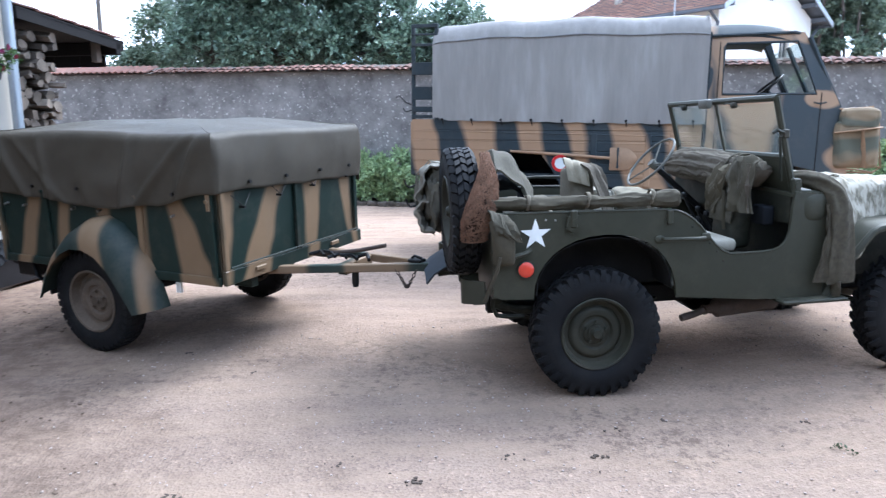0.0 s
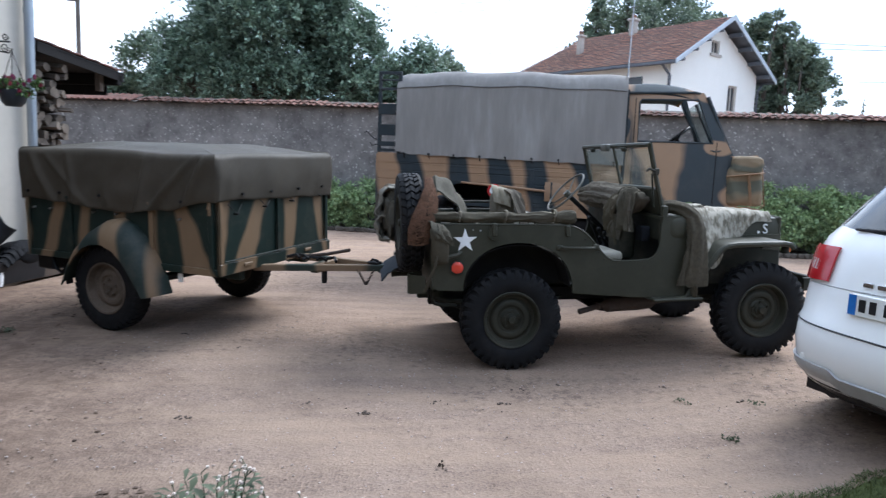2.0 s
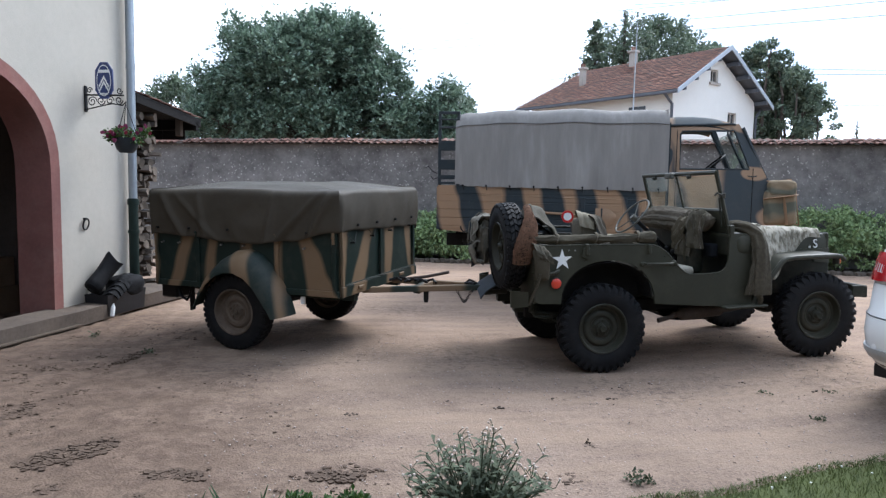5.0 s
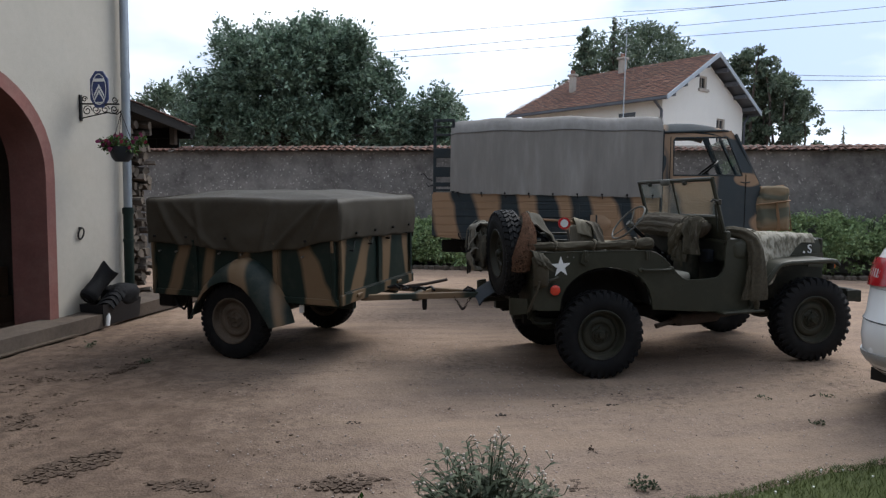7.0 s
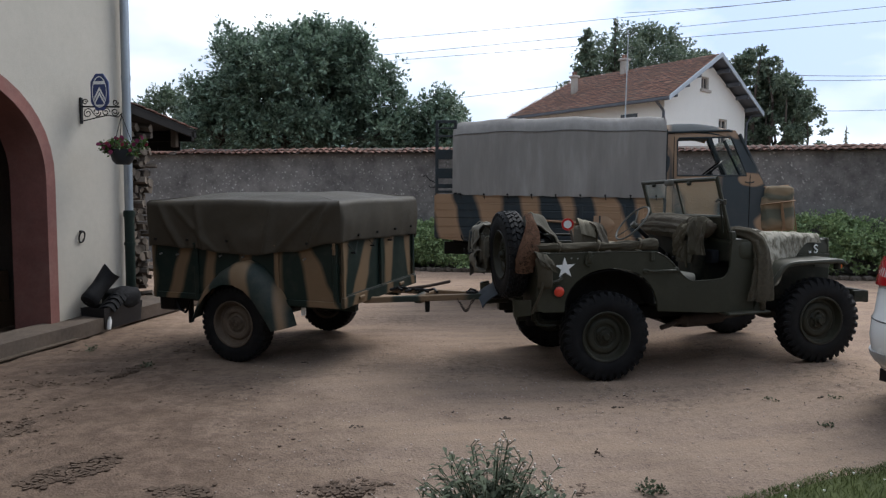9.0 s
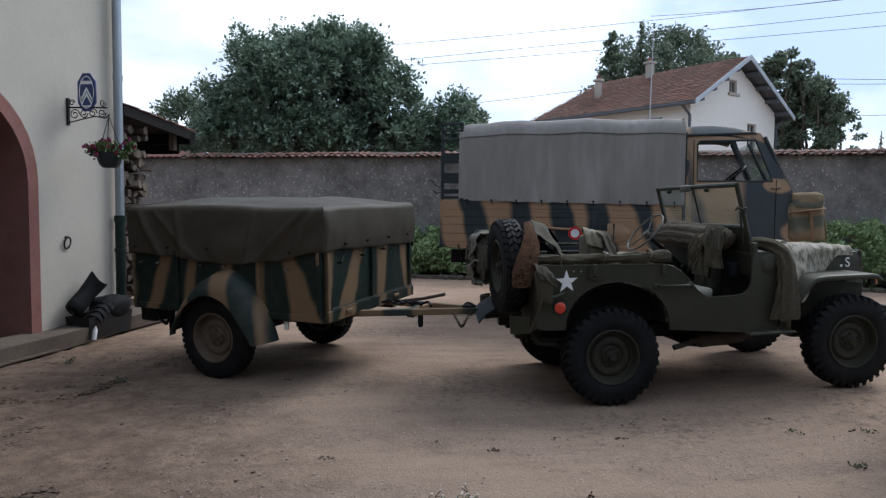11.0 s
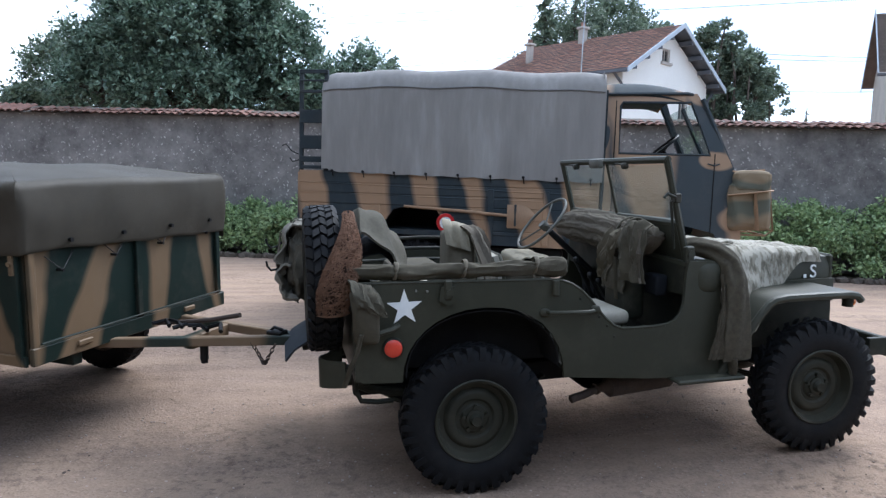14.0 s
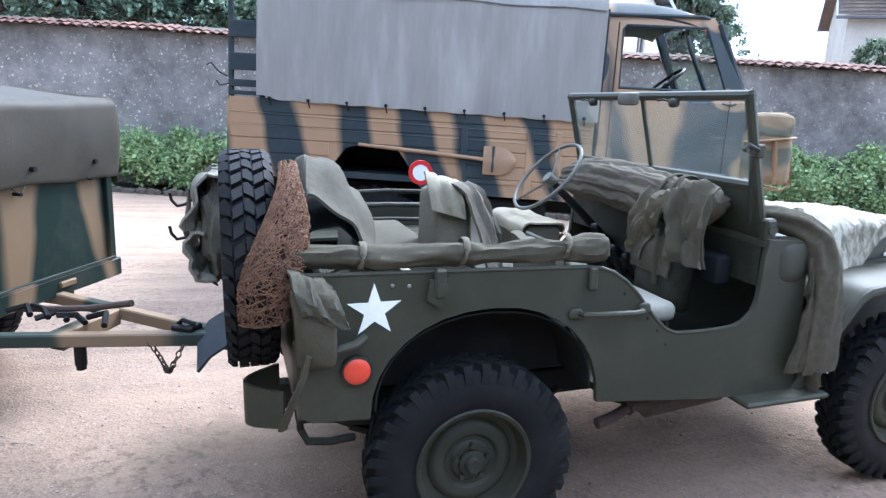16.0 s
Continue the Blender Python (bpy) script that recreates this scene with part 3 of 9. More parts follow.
def build_ground():
    def steps(lo, hi, fine):
        a = [lo + fine * i for i in range(int((hi - lo) / fine) + 1)]
        d, left, right = fine, [], []
        x = lo
        while x > -220:
            d *= 1.35
            x -= d
            left.append(x)
        x, d = a[-1], fine
        while x < 260:
            d *= 1.35
            x += d
            right.append(x)
        return left[::-1] + a + right
    xs, ys = steps(-8, 8, 0.1), steps(-5.5, 11, 0.1)
    rng = np.random.default_rng(4)
    verts, faces = [], []
    for y in ys:
        for x in xs:
            z = ground_z(x, y)
            if -9 < x < 9 and -6 < y < 12:
                z += 0.010 * nz(x, y, 0, 0.9) + 0.007 * nz(x, y, 3, 4.0)
                s = x * math.cos(radians(19)) - y * math.sin(radians(19))
                rough = smooth01(-2.6, -4.2, x + 0.35 * y) if y < 3 else 0
                z += rough * (0.02 * nz(x, y, 7, 5.0) + 0.012 * nz(x, y, 1, 11.0))
            verts.append((x, y, z))
    nx = len(xs)
    for j in range(len(ys) - 1):
        for i in range(nx - 1):
            k = j * nx + i
            faces.append((k, k + 1, k + nx + 1, k + nx))
    me = bpy.data.meshes.new("ground")
    me.from_pydata(verts, [], faces)
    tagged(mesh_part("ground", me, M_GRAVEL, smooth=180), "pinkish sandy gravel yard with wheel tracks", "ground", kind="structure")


build_ground()

# ---- boundary wall ----
WALL_V = 9.5


def build_boundary_wall():
    bm = B()
    n = 160

    def prof(u, w):
        s = -13 + 45 * u
        z = -0.2 + 2.82 * w
        return Vector((s, WALL_V + 0.015 * nz(s, z, 0, 1.7), z))
    sheet(bm, n, 12, prof, 0)
    box(bm, (-13, WALL_V + 0.05, -0.2), (32, WALL_V + 0.4, 2.62))
    wall = part("wall_north", bm, M_ROUGHCAST, None, "grey roughcast boundary wall speckled with pale stones", KM, 60, "structure")
    tagged(wall, category="wall")
    return wall


WALL = build_boundary_wall()


def gable_roof_strip(name, parent, s0, s1):
    bm = B()
    plate(bm, [[(WALL_V - 0.10, 2.60), (WALL_V + 0.5, 2.60), (WALL_V + 0.2, 2.74)]], lambda v, z: Vector((s0, v, z)), (s1 - s0, 0, 0))
    part(name, bm, M_CONCRETE, parent, "mortar bed under the coping")


gable_roof_strip("coping_bed", WALL, -13, 32)

# ---- unseen plain wall, added to close the place behind the camera and cut sky light ----
bm = B()
box(bm, (-16, -11.4, -0.2), (22, -11.0, 6.0))
tagged(part("wall_south", bm, M_CONCRETE, None, "unseen plain wall added to cut sky light from behind the camera", None, 0, "structure"), category="wall")

# ---- farmhouse ----


def arch_loop(cv, half, spring, rise, n=22):
    pts = []
    for i in range(n + 1):
        a = math.pi * i / n
        ca, sa = math.cos(a), math.sin(a)
        pts.append((cv + half * math.copysign(abs(ca) ** 0.92, ca), spring + rise * abs(sa) ** 0.92))
    return pts


HS, HV = -5.70, 1.95   # the facade's plane and its corner


def build_farmhouse():
    house = thing("farmhouse", "cream plastered farmhouse with a pink stone arched doorway", "house", KM, kind="structure")
    bm = B()
    inner = arch_loop(-0.71, 1.40, 1.68, 1.12)
    outline = [(HV, -0.1), (HV, 6.5), (-9.0, 6.5), (-9.0, -0.1), (inner[-1][0], -0.1)] + inner[::-1] + [(inner[0][0], -0.1)]
    plate(bm, [outline], lambda v, z: Vector((HS, v, z)), (-0.40, 0, 0))
    box(bm, (-14, HV - 0.45, -0.1), (HS - 0.45, HV, 6.5))
    part("wall", bm, M_PLASTER, house, "cream plaster facade", smooth=0)
    bm = B()
    out, inn = arch_loop(-0.71, 1.40, 1.68, 1.12), arch_loop(-0.71, 1.27, 1.66, 1.0)
    ring = [(out[0][0], 0.02)] + out + [(out[-1][0], 0.02), (inn[-1][0], 0.02)] + inn[::-1] + [(inn[0][0], 0.02)]
    plate(bm, [ring], lambda v, z: Vector((HS + 0.012, v, z)), (-0.425, 0, 0))
    part("arch_surround", bm, M_PINK_STONE, house, "pink painted stone arch", smooth=25)
    # the dark room behind the arch; its dimness is partly put into the wall colour
    bm = B()
    box(bm, (-11.0, -4.5, -0.12), (HS - 0.40, HV - 0.5, -0.02))
    part("room_floor", bm, M_CONCRETE, house)
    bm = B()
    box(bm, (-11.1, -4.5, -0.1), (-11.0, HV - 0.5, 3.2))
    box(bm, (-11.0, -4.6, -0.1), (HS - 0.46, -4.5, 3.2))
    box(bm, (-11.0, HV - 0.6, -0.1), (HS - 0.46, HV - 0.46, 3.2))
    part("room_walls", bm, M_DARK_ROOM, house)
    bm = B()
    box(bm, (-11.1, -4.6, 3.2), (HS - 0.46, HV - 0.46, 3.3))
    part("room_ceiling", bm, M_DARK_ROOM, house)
    bm = B()
    box(bm, (-14, -9.2, 6.5), (HS + 0.35, HV + 0.2, 6.62))
    part("eaves", bm, M_WOOD_DARK, house)
    # plinth and kerb
    bm = B()
    box(bm, (HS, -0.06 + 0.72, -0.1), (HS + 0.02, HV, 0.10), 0.006)
    part("plinth", bm, M_CONCRETE, house)
    return house


build_farmhouse()


M_APRON = surface("dirty_brown_concrete", (0.135, 0.108, 0.087), (0.07, 0.056, 0.046), 0.92, 2.5, 0.5, 50, 0, 0.4, (0.16, 0.12, 0.09))


def build_apron():
    bm = B()

    def top(u, w):
        v = -7 + 13.5 * u
        s = HS - 0.1 + 0.38 * w
        return Vector((s, v, 0.016 - 0.010 * w + 0.05 * smooth01(0.7, 1.8, v) * (1 - 0.6 * w) + 0.008 * nz(s, v, 0, 3)))
    sheet(bm, 120, 6, top, 0.16)
    tagged(part("pavement", bm, M_APRON, None, "narrow worn concrete apron along the farmhouse", KM, 60, "structure"), category="pavement")
    bm = B()
    sheet(bm, 24, 6, lambda u, w: Vector((HS - 0.05 + 0.40 * w, -1.9 + 2.45 * u, 0.034 - 0.010 * w + 0.005 * nz(u * 9, w * 3))), 0.012)
    tagged(part("doormat", bm, M_WOOD_DARK, None, "dark worn coir mat before the arched doorway", KM), category="mat")


build_apron()


def build_downpipe():
    p = thing("downpipe", "zinc downpipe with a green cast-iron foot at the house corner", "pipe", KM)
    s, v = HS + 0.09, HV - 0.115
    bm = B()
    rod(bm, (s, v, 1.30), (s, v, 6.45), 0.05, n=20)
    part("pipe", bm, M_ZINC, p)
    bm = B()
    tube(bm, [(s, v, 1.36), (s, v, 0.4), (s, v, 0.28), (s + 0.06, v + 0.03, 0.16), (s + 0.16, v + 0.08, 0.08)], [0.058, 0.058, 0.06, 0.062, 0.062], 16)
    part("iron_foot", bm, M_GREEN_IRON, p, "green cast-iron pipe foot")
    for z in (1.33, 1.30, 0.95, 0.36):
        bm = B()
        rod(bm, (s, v, z - 0.02), (s, v, z + 0.02), 0.068, n=20)
        part("collar", bm, M_GREEN_IRON if z < 1.34 else M_ZINC, p)
    for z in (2.96, 4.5):
        bm = B()
        rod(bm, (s, v, z - 0.03), (s, v, z + 0.03), 0.055, n=20)
        part("sleeve", bm, M_ZINC, p)


build_downpipe()

# ---- wheels ----


def tyre_mesh(name, r, w, lugs, depth, rim_r, road=False):
    """A tyre with its tread blocks, standing in the xz plane, outer face at y = 0, inner at y = w."""
    bm = B()
    rc = r - depth
    prof = [(rim_r, w * 0.14), (rim_r + 0.012, w * 0.07), (rim_r + (rc - rim_r) * 0.45, 0.0), (rc - 0.03, w * 0.04), (rc - 0.008, w * 0.13), (rc, w * 0.3),
            (rc + 0.002, w * 0.5), (rc, w * 0.7), (rc - 0.008, w * 0.87), (rc - 0.03, w * 0.96), (rim_r + (rc - rim_r) * 0.45, w), (rim_r + 0.012, w * 0.93), (rim_r, w * 0.86)]
    lathe(bm, prof, 48)
    carcass = bpy.data.meshes.new(name)
    bmesh.ops.recalc_face_normals(bm, faces=bm.faces)
    bm.to_mesh(carcass)
    bm.free()
    bm = B()
    step = 2 * math.pi / lugs
    for i in range(lugs):
        for row in range(2 if road else 4):
            side = row % 2
            inner = row > 1
            a = step * (i + (0.5 if side else 0) + (0.5 if inner else 0))
            wide = step * (0.38 if road else 0.29 if inner else 0.27)
            if inner:
                y0, y1 = (w * 0.27, w * 0.485) if side == 0 else (w * 0.73, w * 0.515)
                ends = (r - 0.001, rc - 0.012)
            else:
                y0, y1 = (w * 0.012, w * (0.47 if road else 0.30)) if side == 0 else (w * 0.988, w * (0.53 if road else 0.70))
                ends = (r - 0.026, rc - 0.052)
            sk = step * (0.1 if road else 0.42 if inner else 0.30)
            vs = []
            for yy, da, ro, ri in ((y0, 0.0, ends[0], ends[1]), (y0 + (y1 - y0) * 0.25, 0.0, r - 0.002, rc - 0.012), (y1, sk, r, rc - 0.006)):
                for da2, rr in ((-wide, ri), (wide, ri), (wide * 0.84, ro), (-wide * 0.84, ro)):
                    an = a + da + da2
                    vs.append(bm.verts.new((rr * math.cos(an), yy, rr * math.sin(an))))
            for k in (0, 4):
                for q in range(4):
                    bm.faces.new((vs[k + q], vs[k + (q + 1) % 4], vs[k + 4 + (q + 1) % 4], vs[k + 4 + q]))
            bm.faces.new(vs[0:4])
            bm.faces.new(vs[8:12])
    bmesh.ops.recalc_face_normals(bm, faces=bm.faces)
    me = bpy.data.meshes.new(name + "_tread")
    bm.to_mesh(me)
    bm.free()
    return carcass, me


def block_tread(name, r, w):
    """Rows of small staggered zigzag blocks right across the tyre."""
    bm = B()
    n = 38
    step = 2 * math.pi / n
    rows = ((0.02, 0.20, 0.020), (0.23, 0.41, 0.003), (0.435, 0.60, 0.0), (0.625, 0.79, 0.003), (0.81, 0.98, 0.020))
    for j, (a, b, drop) in enumerate(rows):
        for i in range(n):
            c = step * (i + 0.5 * (j % 2))
            lean = step * 0.32 * (1 if j % 2 else -1)
            q = []
            for rr, k in ((r - 0.026, 1.0), (r, 0.86)):
                for ya, yc, yd in ((a, -1, 0.0), (b, -1, lean), (b, 1, lean), ((a + b) / 2, 1.35, lean * 0.2), (a, 1, 0.0)):
                    an = c + yc * step * 0.36 * k + yd
                    out = rr - drop * (1.0 if ya in (rows[0][0], rows[-1][1]) else 0.15)
                    q.append(bm.verts.new((out * math.cos(an), w * ya, out * math.sin(an))))
            bm.faces.new(q[5:])
            for m in range(5):
                bm.faces.new((q[m], q[(m + 1) % 5], q[5 + (m + 1) % 5], q[5 + m]))
    bmesh.ops.recalc_face_normals(bm, faces=bm.faces)
    me = bpy.data.meshes.new(name)
    bm.to_mesh(me)
    bm.free()
    return me


def rim_mesh(name, rim_r, w, dish):
    bm = B()
    prof = [(rim_r + 0.012, w * 0.06), (rim_r + 0.006, w * 0.02), (rim_r - 0.006, w * 0.05), (rim_r - 0.012, w * 0.2), (rim_r - 0.022, w * 0.40), (rim_r - 0.045, dish + 0.022),
            (rim_r - 0.058, dish + 0.006), (rim_r - 0.075, dish), (rim_r - 0.10, dish + 0.004), (rim_r - 0.112, dish + 0.016), (0.078, dish + 0.016), (0.068, dish + 0.006), (0.055, dish + 0.004), (0.0, dish + 0.004)]
    lathe(bm, prof, 40)
    lathe(bm, [(rim_r + 0.012, w * 0.94), (rim_r - 0.02, w * 0.9), (rim_r - 0.03, w * 0.5)], 40)
    for i in range(5):
        a = 2 * math.pi * i / 5 + 0.3
        rod(bm, (0.062 * math.cos(a), dish + 0.02, 0.062 * math.sin(a)), (0.062 * math.cos(a), dish - 0.012, 0.062 * math.sin(a)), 0.011, n=6)
    me = bpy.data.meshes.new(name)
    bmesh.ops.recalc_face_normals(bm, faces=bm.faces)
    bm.to_mesh(me)
    bm.free()
    return me


def hub_mesh(name, r, y0, y1):
    bm = B()
    lathe(bm, [(r * 1.5, y0 + 0.012), (r * 1.5, y0), (r * 1.05, y0 - 0.004), (r, y0 - 0.012), (r * 0.92, y1 + 0.01), (r * 0.75, y1), (0, y1)], 20)
    me = bpy.data.meshes.new(name)
    bmesh.ops.recalc_face_normals(bm, faces=bm.faces)
    bm.to_mesh(me)
    bm.free()
    return me


def wheel(parent, m, meshes, paint, label=""):
    rim = mesh_part("wheel", meshes[0], paint, parent, label, m)
    mesh_part("tyre", meshes[1][0], M_RUBBER, rim)
    mesh_part("tread", meshes[1][1], M_RUBBER, rim, kind="stuff")
    mesh_part("hub", meshes[2], paint, rim)
    return rim


MIRROR_Y = Matrix.Rotation(math.pi, 4, "Z")

# ---- jeep ----
JEEP_W = 1.54
# near black: the deep shade of wells and underside is put into the colour
M_UNDERBODY = surface("underbody_shade_black", (0.012, 0.012, 0.012), None, 0.9, 9.0, 0.4, 60, 0, 0.2, (0.05, 0.045, 0.04))
JEEP_TYRE = (rim_mesh("jeep_rim", 0.205, 0.15, 0.044), tyre_mesh("jeep_tyre", 0.381, 0.155, 34, 0.018, 0.207), hub_mesh("jeep_hub", 0.032, 0.034, 0.006))
SPARE_TYRE = (JEEP_TYRE[0], (JEEP_TYRE[1][0], block_tread("spare_tread", 0.381, 0.175)), JEEP_TYRE[2])
JEEP_M = Matrix.Translation((0, 0, 0)) @ Matrix.Rotation(-math.atan2(0.09, 2.03), 4, "Y")


def arch_points(cx, hw, z0a, z0b, top, n=16, p=0.92):
    pts = []
    for i in range(n + 1):
        a = math.pi * i / n
        ca, sa = math.cos(a), math.sin(a)
        zb = z0a + (z0b - z0a) * (i / n)
        pts.append((cx - hw * math.copysign(abs(ca) ** p, ca), zb + (top - zb) * abs(sa) ** p))
    return pts


def tub_outline():
    pts = [(-0.60, 0.62), (-0.56, 0.598), (-0.39, 0.59)]
    pts += arch_points(0.045, 0.418, 0.59, 0.545, 0.934)
    pts += [(0.95, 0.498), (1.36, 0.482), (1.36, 1.10), (1.165, 1.115), (1.152, 1.05), (1.146, 0.95), (1.14, 0.885), (1.122, 0.835), (1.09, 0.803), (1.045, 0.785), (0.98, 0.779), (0.86, 0.777), (0.78, 0.780),
            (0.735, 0.80), (0.69, 0.84), (0.645, 0.893), (0.60, 0.948), (0.555, 0.992), (0.50, 1.029), (0.45, 1.047), (0.39, 1.055), (0.0, 1.067), (-0.60, 1.083)]
    return pts


def cloth_strip(bm, path, width_dir, w, thick, seed=0.0, amp=0.012, nw=8, taper=None, n=None):
    """Cloth laid along a path of points, w wide along width_dir, with folds."""
    path = [Vector(p) for p in path]
    wd = Vector(width_dir)
    n = n or (len(path) - 1) * 4

    def at(t):
        x = t * (len(path) - 1)
        i = min(int(x), len(path) - 2)
        f = x - i
        p0, p1, p2, p3 = path[max(i - 1, 0)], path[i], path[i + 1], path[min(i + 2, len(path) - 1)]
        return 0.5 * ((2 * p1) + (p2 - p0) * f + (2 * p0 - 5 * p1 + 4 * p2 - p3) * f * f + (3 * p1 - p0 - 3 * p2 + p3) * f ** 3)

    def fn(u, v):
        p = at(u)
        q = at(min(1, u + 0.01)) - at(max(0, u - 0.01))
        nor = q.cross(wd).normalized()
        k = taper(u) if taper else 1.0
        fold = amp * (0.55 * math.sin(v * 10 + seed + 4 * nz(u * 2, v * 2, seed)) + 1.7 * nz(u * 2.5, v * 4, seed) + 1.0 * nz(u * 6, v * 9, seed) + 0.5 * nz(u * 14, v * 18, seed))
        return p + wd * (w * k * (v - 0.5)) + nor * fold
    return sheet(bm, n, nw, fn, thick)


def build_jeep():
    jeep = thing("jeep", "olive drab open military jeep loaded with canvas bundles, on the gravel", "jeep", JEEP_M)
    W = JEEP_W
    at_near = lambda x, z: Vector((x, 0.0, z))
    out = tub_outline()
    bm = B()
    plate(bm, [out], at_near, (0, 0.022, 0))
    part("side_panel", bm, M_OLIVE, jeep)
    bm = B()
    plate(bm, [out], lambda x, z: Vector((x, W, z)), (0, -0.022, 0))
    part("side_panel", bm, M_OLIVE, jeep)
    # floors and firewall take the darker olive to look shaded inside the tub
    for nm, lo, hi in (("floor", (-0.58, 0.285, 0.575), (0.47, W - 0.285, 0.60)), ("front_floor", (0.47, 0.022, 0.575), (1.335, W - 0.022, 0.60)), ("tail_panel", (-0.602, 0.022, 0.60), (-0.58, W - 0.022, 1.075)), ("firewall", (1.335, 0.022, 0.50), (1.36, W - 0.022, 1.10))):
        bm = B()
        box(bm, lo, hi)
        part(nm, bm, M_OLIVE if nm == "tail_panel" else M_OLIVE_DARK, jeep)
    # wheel boxes inside the tub
    for y0, y1 in ((0.022, 0.27), (W - 0.27, W - 0.022)):
        ar = arch_points(0.045, 0.40, 0.60, 0.60, 0.915)
        wb = B()
        sheet(wb, len(ar) - 1, 1, lambda u, v: Vector((ar[round(u * (len(ar) - 1))][0], y0 + (y1 - y0) * v, ar[round(u * (len(ar) - 1))][1])), 0.006)
        yy = y1 if y0 < 0.5 else y0
        plate(wb, [[(-0.36, 0.58)] + ar + [(0.45, 0.58)]], lambda x, z: Vector((x, yy, z)), (0, 0.008, 0))
        # well painted near black in place of shade
        part("wheel_well", wb, M_UNDERBODY, jeep, "wheel well coloured near black for its deep shade")
        bm = B()
        box(bm, (-0.58, min(y0, y1), 0.93), (0.44, max(y0, y1), 0.945))
        part("wheel_box", bm, M_OLIVE, jeep)
    # rolled rim along the body top
    for y in (0.004, W - 0.004):
        bm = B()
        tube(bm, [(x, y, z) for x, z in out[-1:-15:-1]], 0.008, 8)
        part("body_rim", bm, M_OLIVE, jeep)
    # cowl top with the dashboard
    bm = B()
    sheet(bm, 6, 12, lambda u, v: Vector((1.15 + 0.23 * u, 0.01 + (W - 0.02) * v, 1.105 + 0.02 * math.sin(math.pi * v) - 0.005 * u)), 0.02)
    part("cowl", bm, M_OLIVE, jeep)
    # darker olive here too, for the shade below the cowl
    bm = B()
    box(bm, (1.15, 0.03, 0.93), (1.17, W - 0.03, 1.095))
    part("dashboard", bm, M_OLIVE_DARK, jeep)
    # bonnet, tapering forward
    bm = B()

    def bonnet(u, v):
        x = 1.37 + 1.02 * u
        hw = 0.50 - 0.10 * u
        a = (v - 0.5) * 2
        top = 1.115 - 0.055 * u
        edge = abs(a)
        if edge < 0.78:
            y, z = a / 0.78 * hw, top - 0.02 * (edge / 0.78) ** 4
        else:
            y, z = math.copysign(hw + 0.004, a), top - 0.02 - (edge - 0.78) / 0.22 * 0.20
        return Vector((x, W / 2 + y, z))
    sheet(bm, 10, 24, bonnet, 0.012)
    part("bonnet", bm, M_OLIVE, jeep)
    bm = B()
    box(bm, (2.365, 0.36, 0.58), (2.40, W - 0.36, 1.06), 0.012)
    part("radiator_grille", bm, M_OLIVE, jeep)
    # engine bay sides and chassis
    bm = B()
    box(bm, (1.36, 0.325, 0.52), (2.36, 0.34, 0.90))
    part("engine_side", bm, M_OLIVE_DARK, jeep)
    bm = B()
    box(bm, (1.36, W - 0.32, 0.52), (2.37, W - 0.30, 0.90))
    part("engine_side", bm, M_OLIVE_DARK, jeep)
    for y in (0.42, W - 0.50):
        bm = B()
        box(bm, (-0.66, y, 0.46), (2.6, y + 0.08, 0.56), 0.008)
        part("chassis_rail", bm, M_OLIVE_DARK, jeep)
    for y0, y1 in ((0.0, 0.34), (W - 0.34, W)):
        bm = B()
        prof = [(1.36, 0.49), (1.44, 0.60), (1.53, 0.72), (1.61, 0.82), (1.655, 0.872), (1.70, 0.896), (1.78, 0.905), (2.0, 0.905), (2.18, 0.903), (2.235, 0.892), (2.262, 0.865)]
        sheet(bm, len(prof) - 1, 8, lambda u, v: Vector((prof[round(u * (len(prof) - 1))][0], y0 + (y1 - y0) * v, prof[round(u * (len(prof) - 1))][1])), 0.01)
        ye = y0 if y0 < 0.5 else y1
        tube(bm, [(x, ye, z - 0.022) for x, z in prof], 0.022, 8)
        part("front_wing", bm, M_OLIVE, jeep)
    bm = B()
    plate(bm, [[(1.36, 0.50), (1.44, 0.60), (1.62, 0.83), (1.70, 0.89), (2.2, 0.89), (2.2, 0.80), (2.36, 0.78), (2.36, 0.92), (1.37, 0.92)]], lambda x, z: Vector((x, 0.31, z)), (0, 0.012, 0))
    part("inner_wing", bm, M_OLIVE, jeep)
    # running step and bumpers
    bm = B()
    box(bm, (1.07, -0.085, 0.472), (1.47, 0.14, 0.495), 0.008)
    part("step", bm, M_OLIVE, jeep)
    bm = B()
    box(bm, (2.55, 0.10, 0.47), (2.595, W - 0.10, 0.58), 0.008)
    box(bm, (2.44, 0.10, 0.48), (2.56, 0.13, 0.585), 0.004)
    part("front_bumper", bm, M_OLIVE_DARK, jeep)
    for y in (0.16, W - 0.16):
        bm = B()
        sheet(bm, 14, 3, lambda u, v: Vector((-0.63 - 0.135 * math.sin(math.pi * (0.04 + 0.92 * u)), y - 0.13 + 0.26 * u, 0.575 + 0.125 * v - 0.02 * math.sin(math.pi * u) * (1 - v))), 0.012)
        part("bumperette", bm, M_OLIVE, jeep)
    # wheels, axles and springs
    for x in (0.0, 2.03):
        wheel(jeep, pose(x, 0.0, 0.353), JEEP_TYRE, M_OLIVE_RIM)
        wheel(jeep, Matrix.Translation((x, W, 0.353)) @ MIRROR_Y, JEEP_TYRE, M_OLIVE_RIM)
        bm = B()
        rod(bm, (x, 0.1, 0.375), (x, W - 0.1, 0.375), 0.045)
        lump(bm, (x, 0.77, 0.375), (0.12, 0.14, 0.12), 0.02)
        part("axle", bm, M_OLIVE_DARK, jeep)
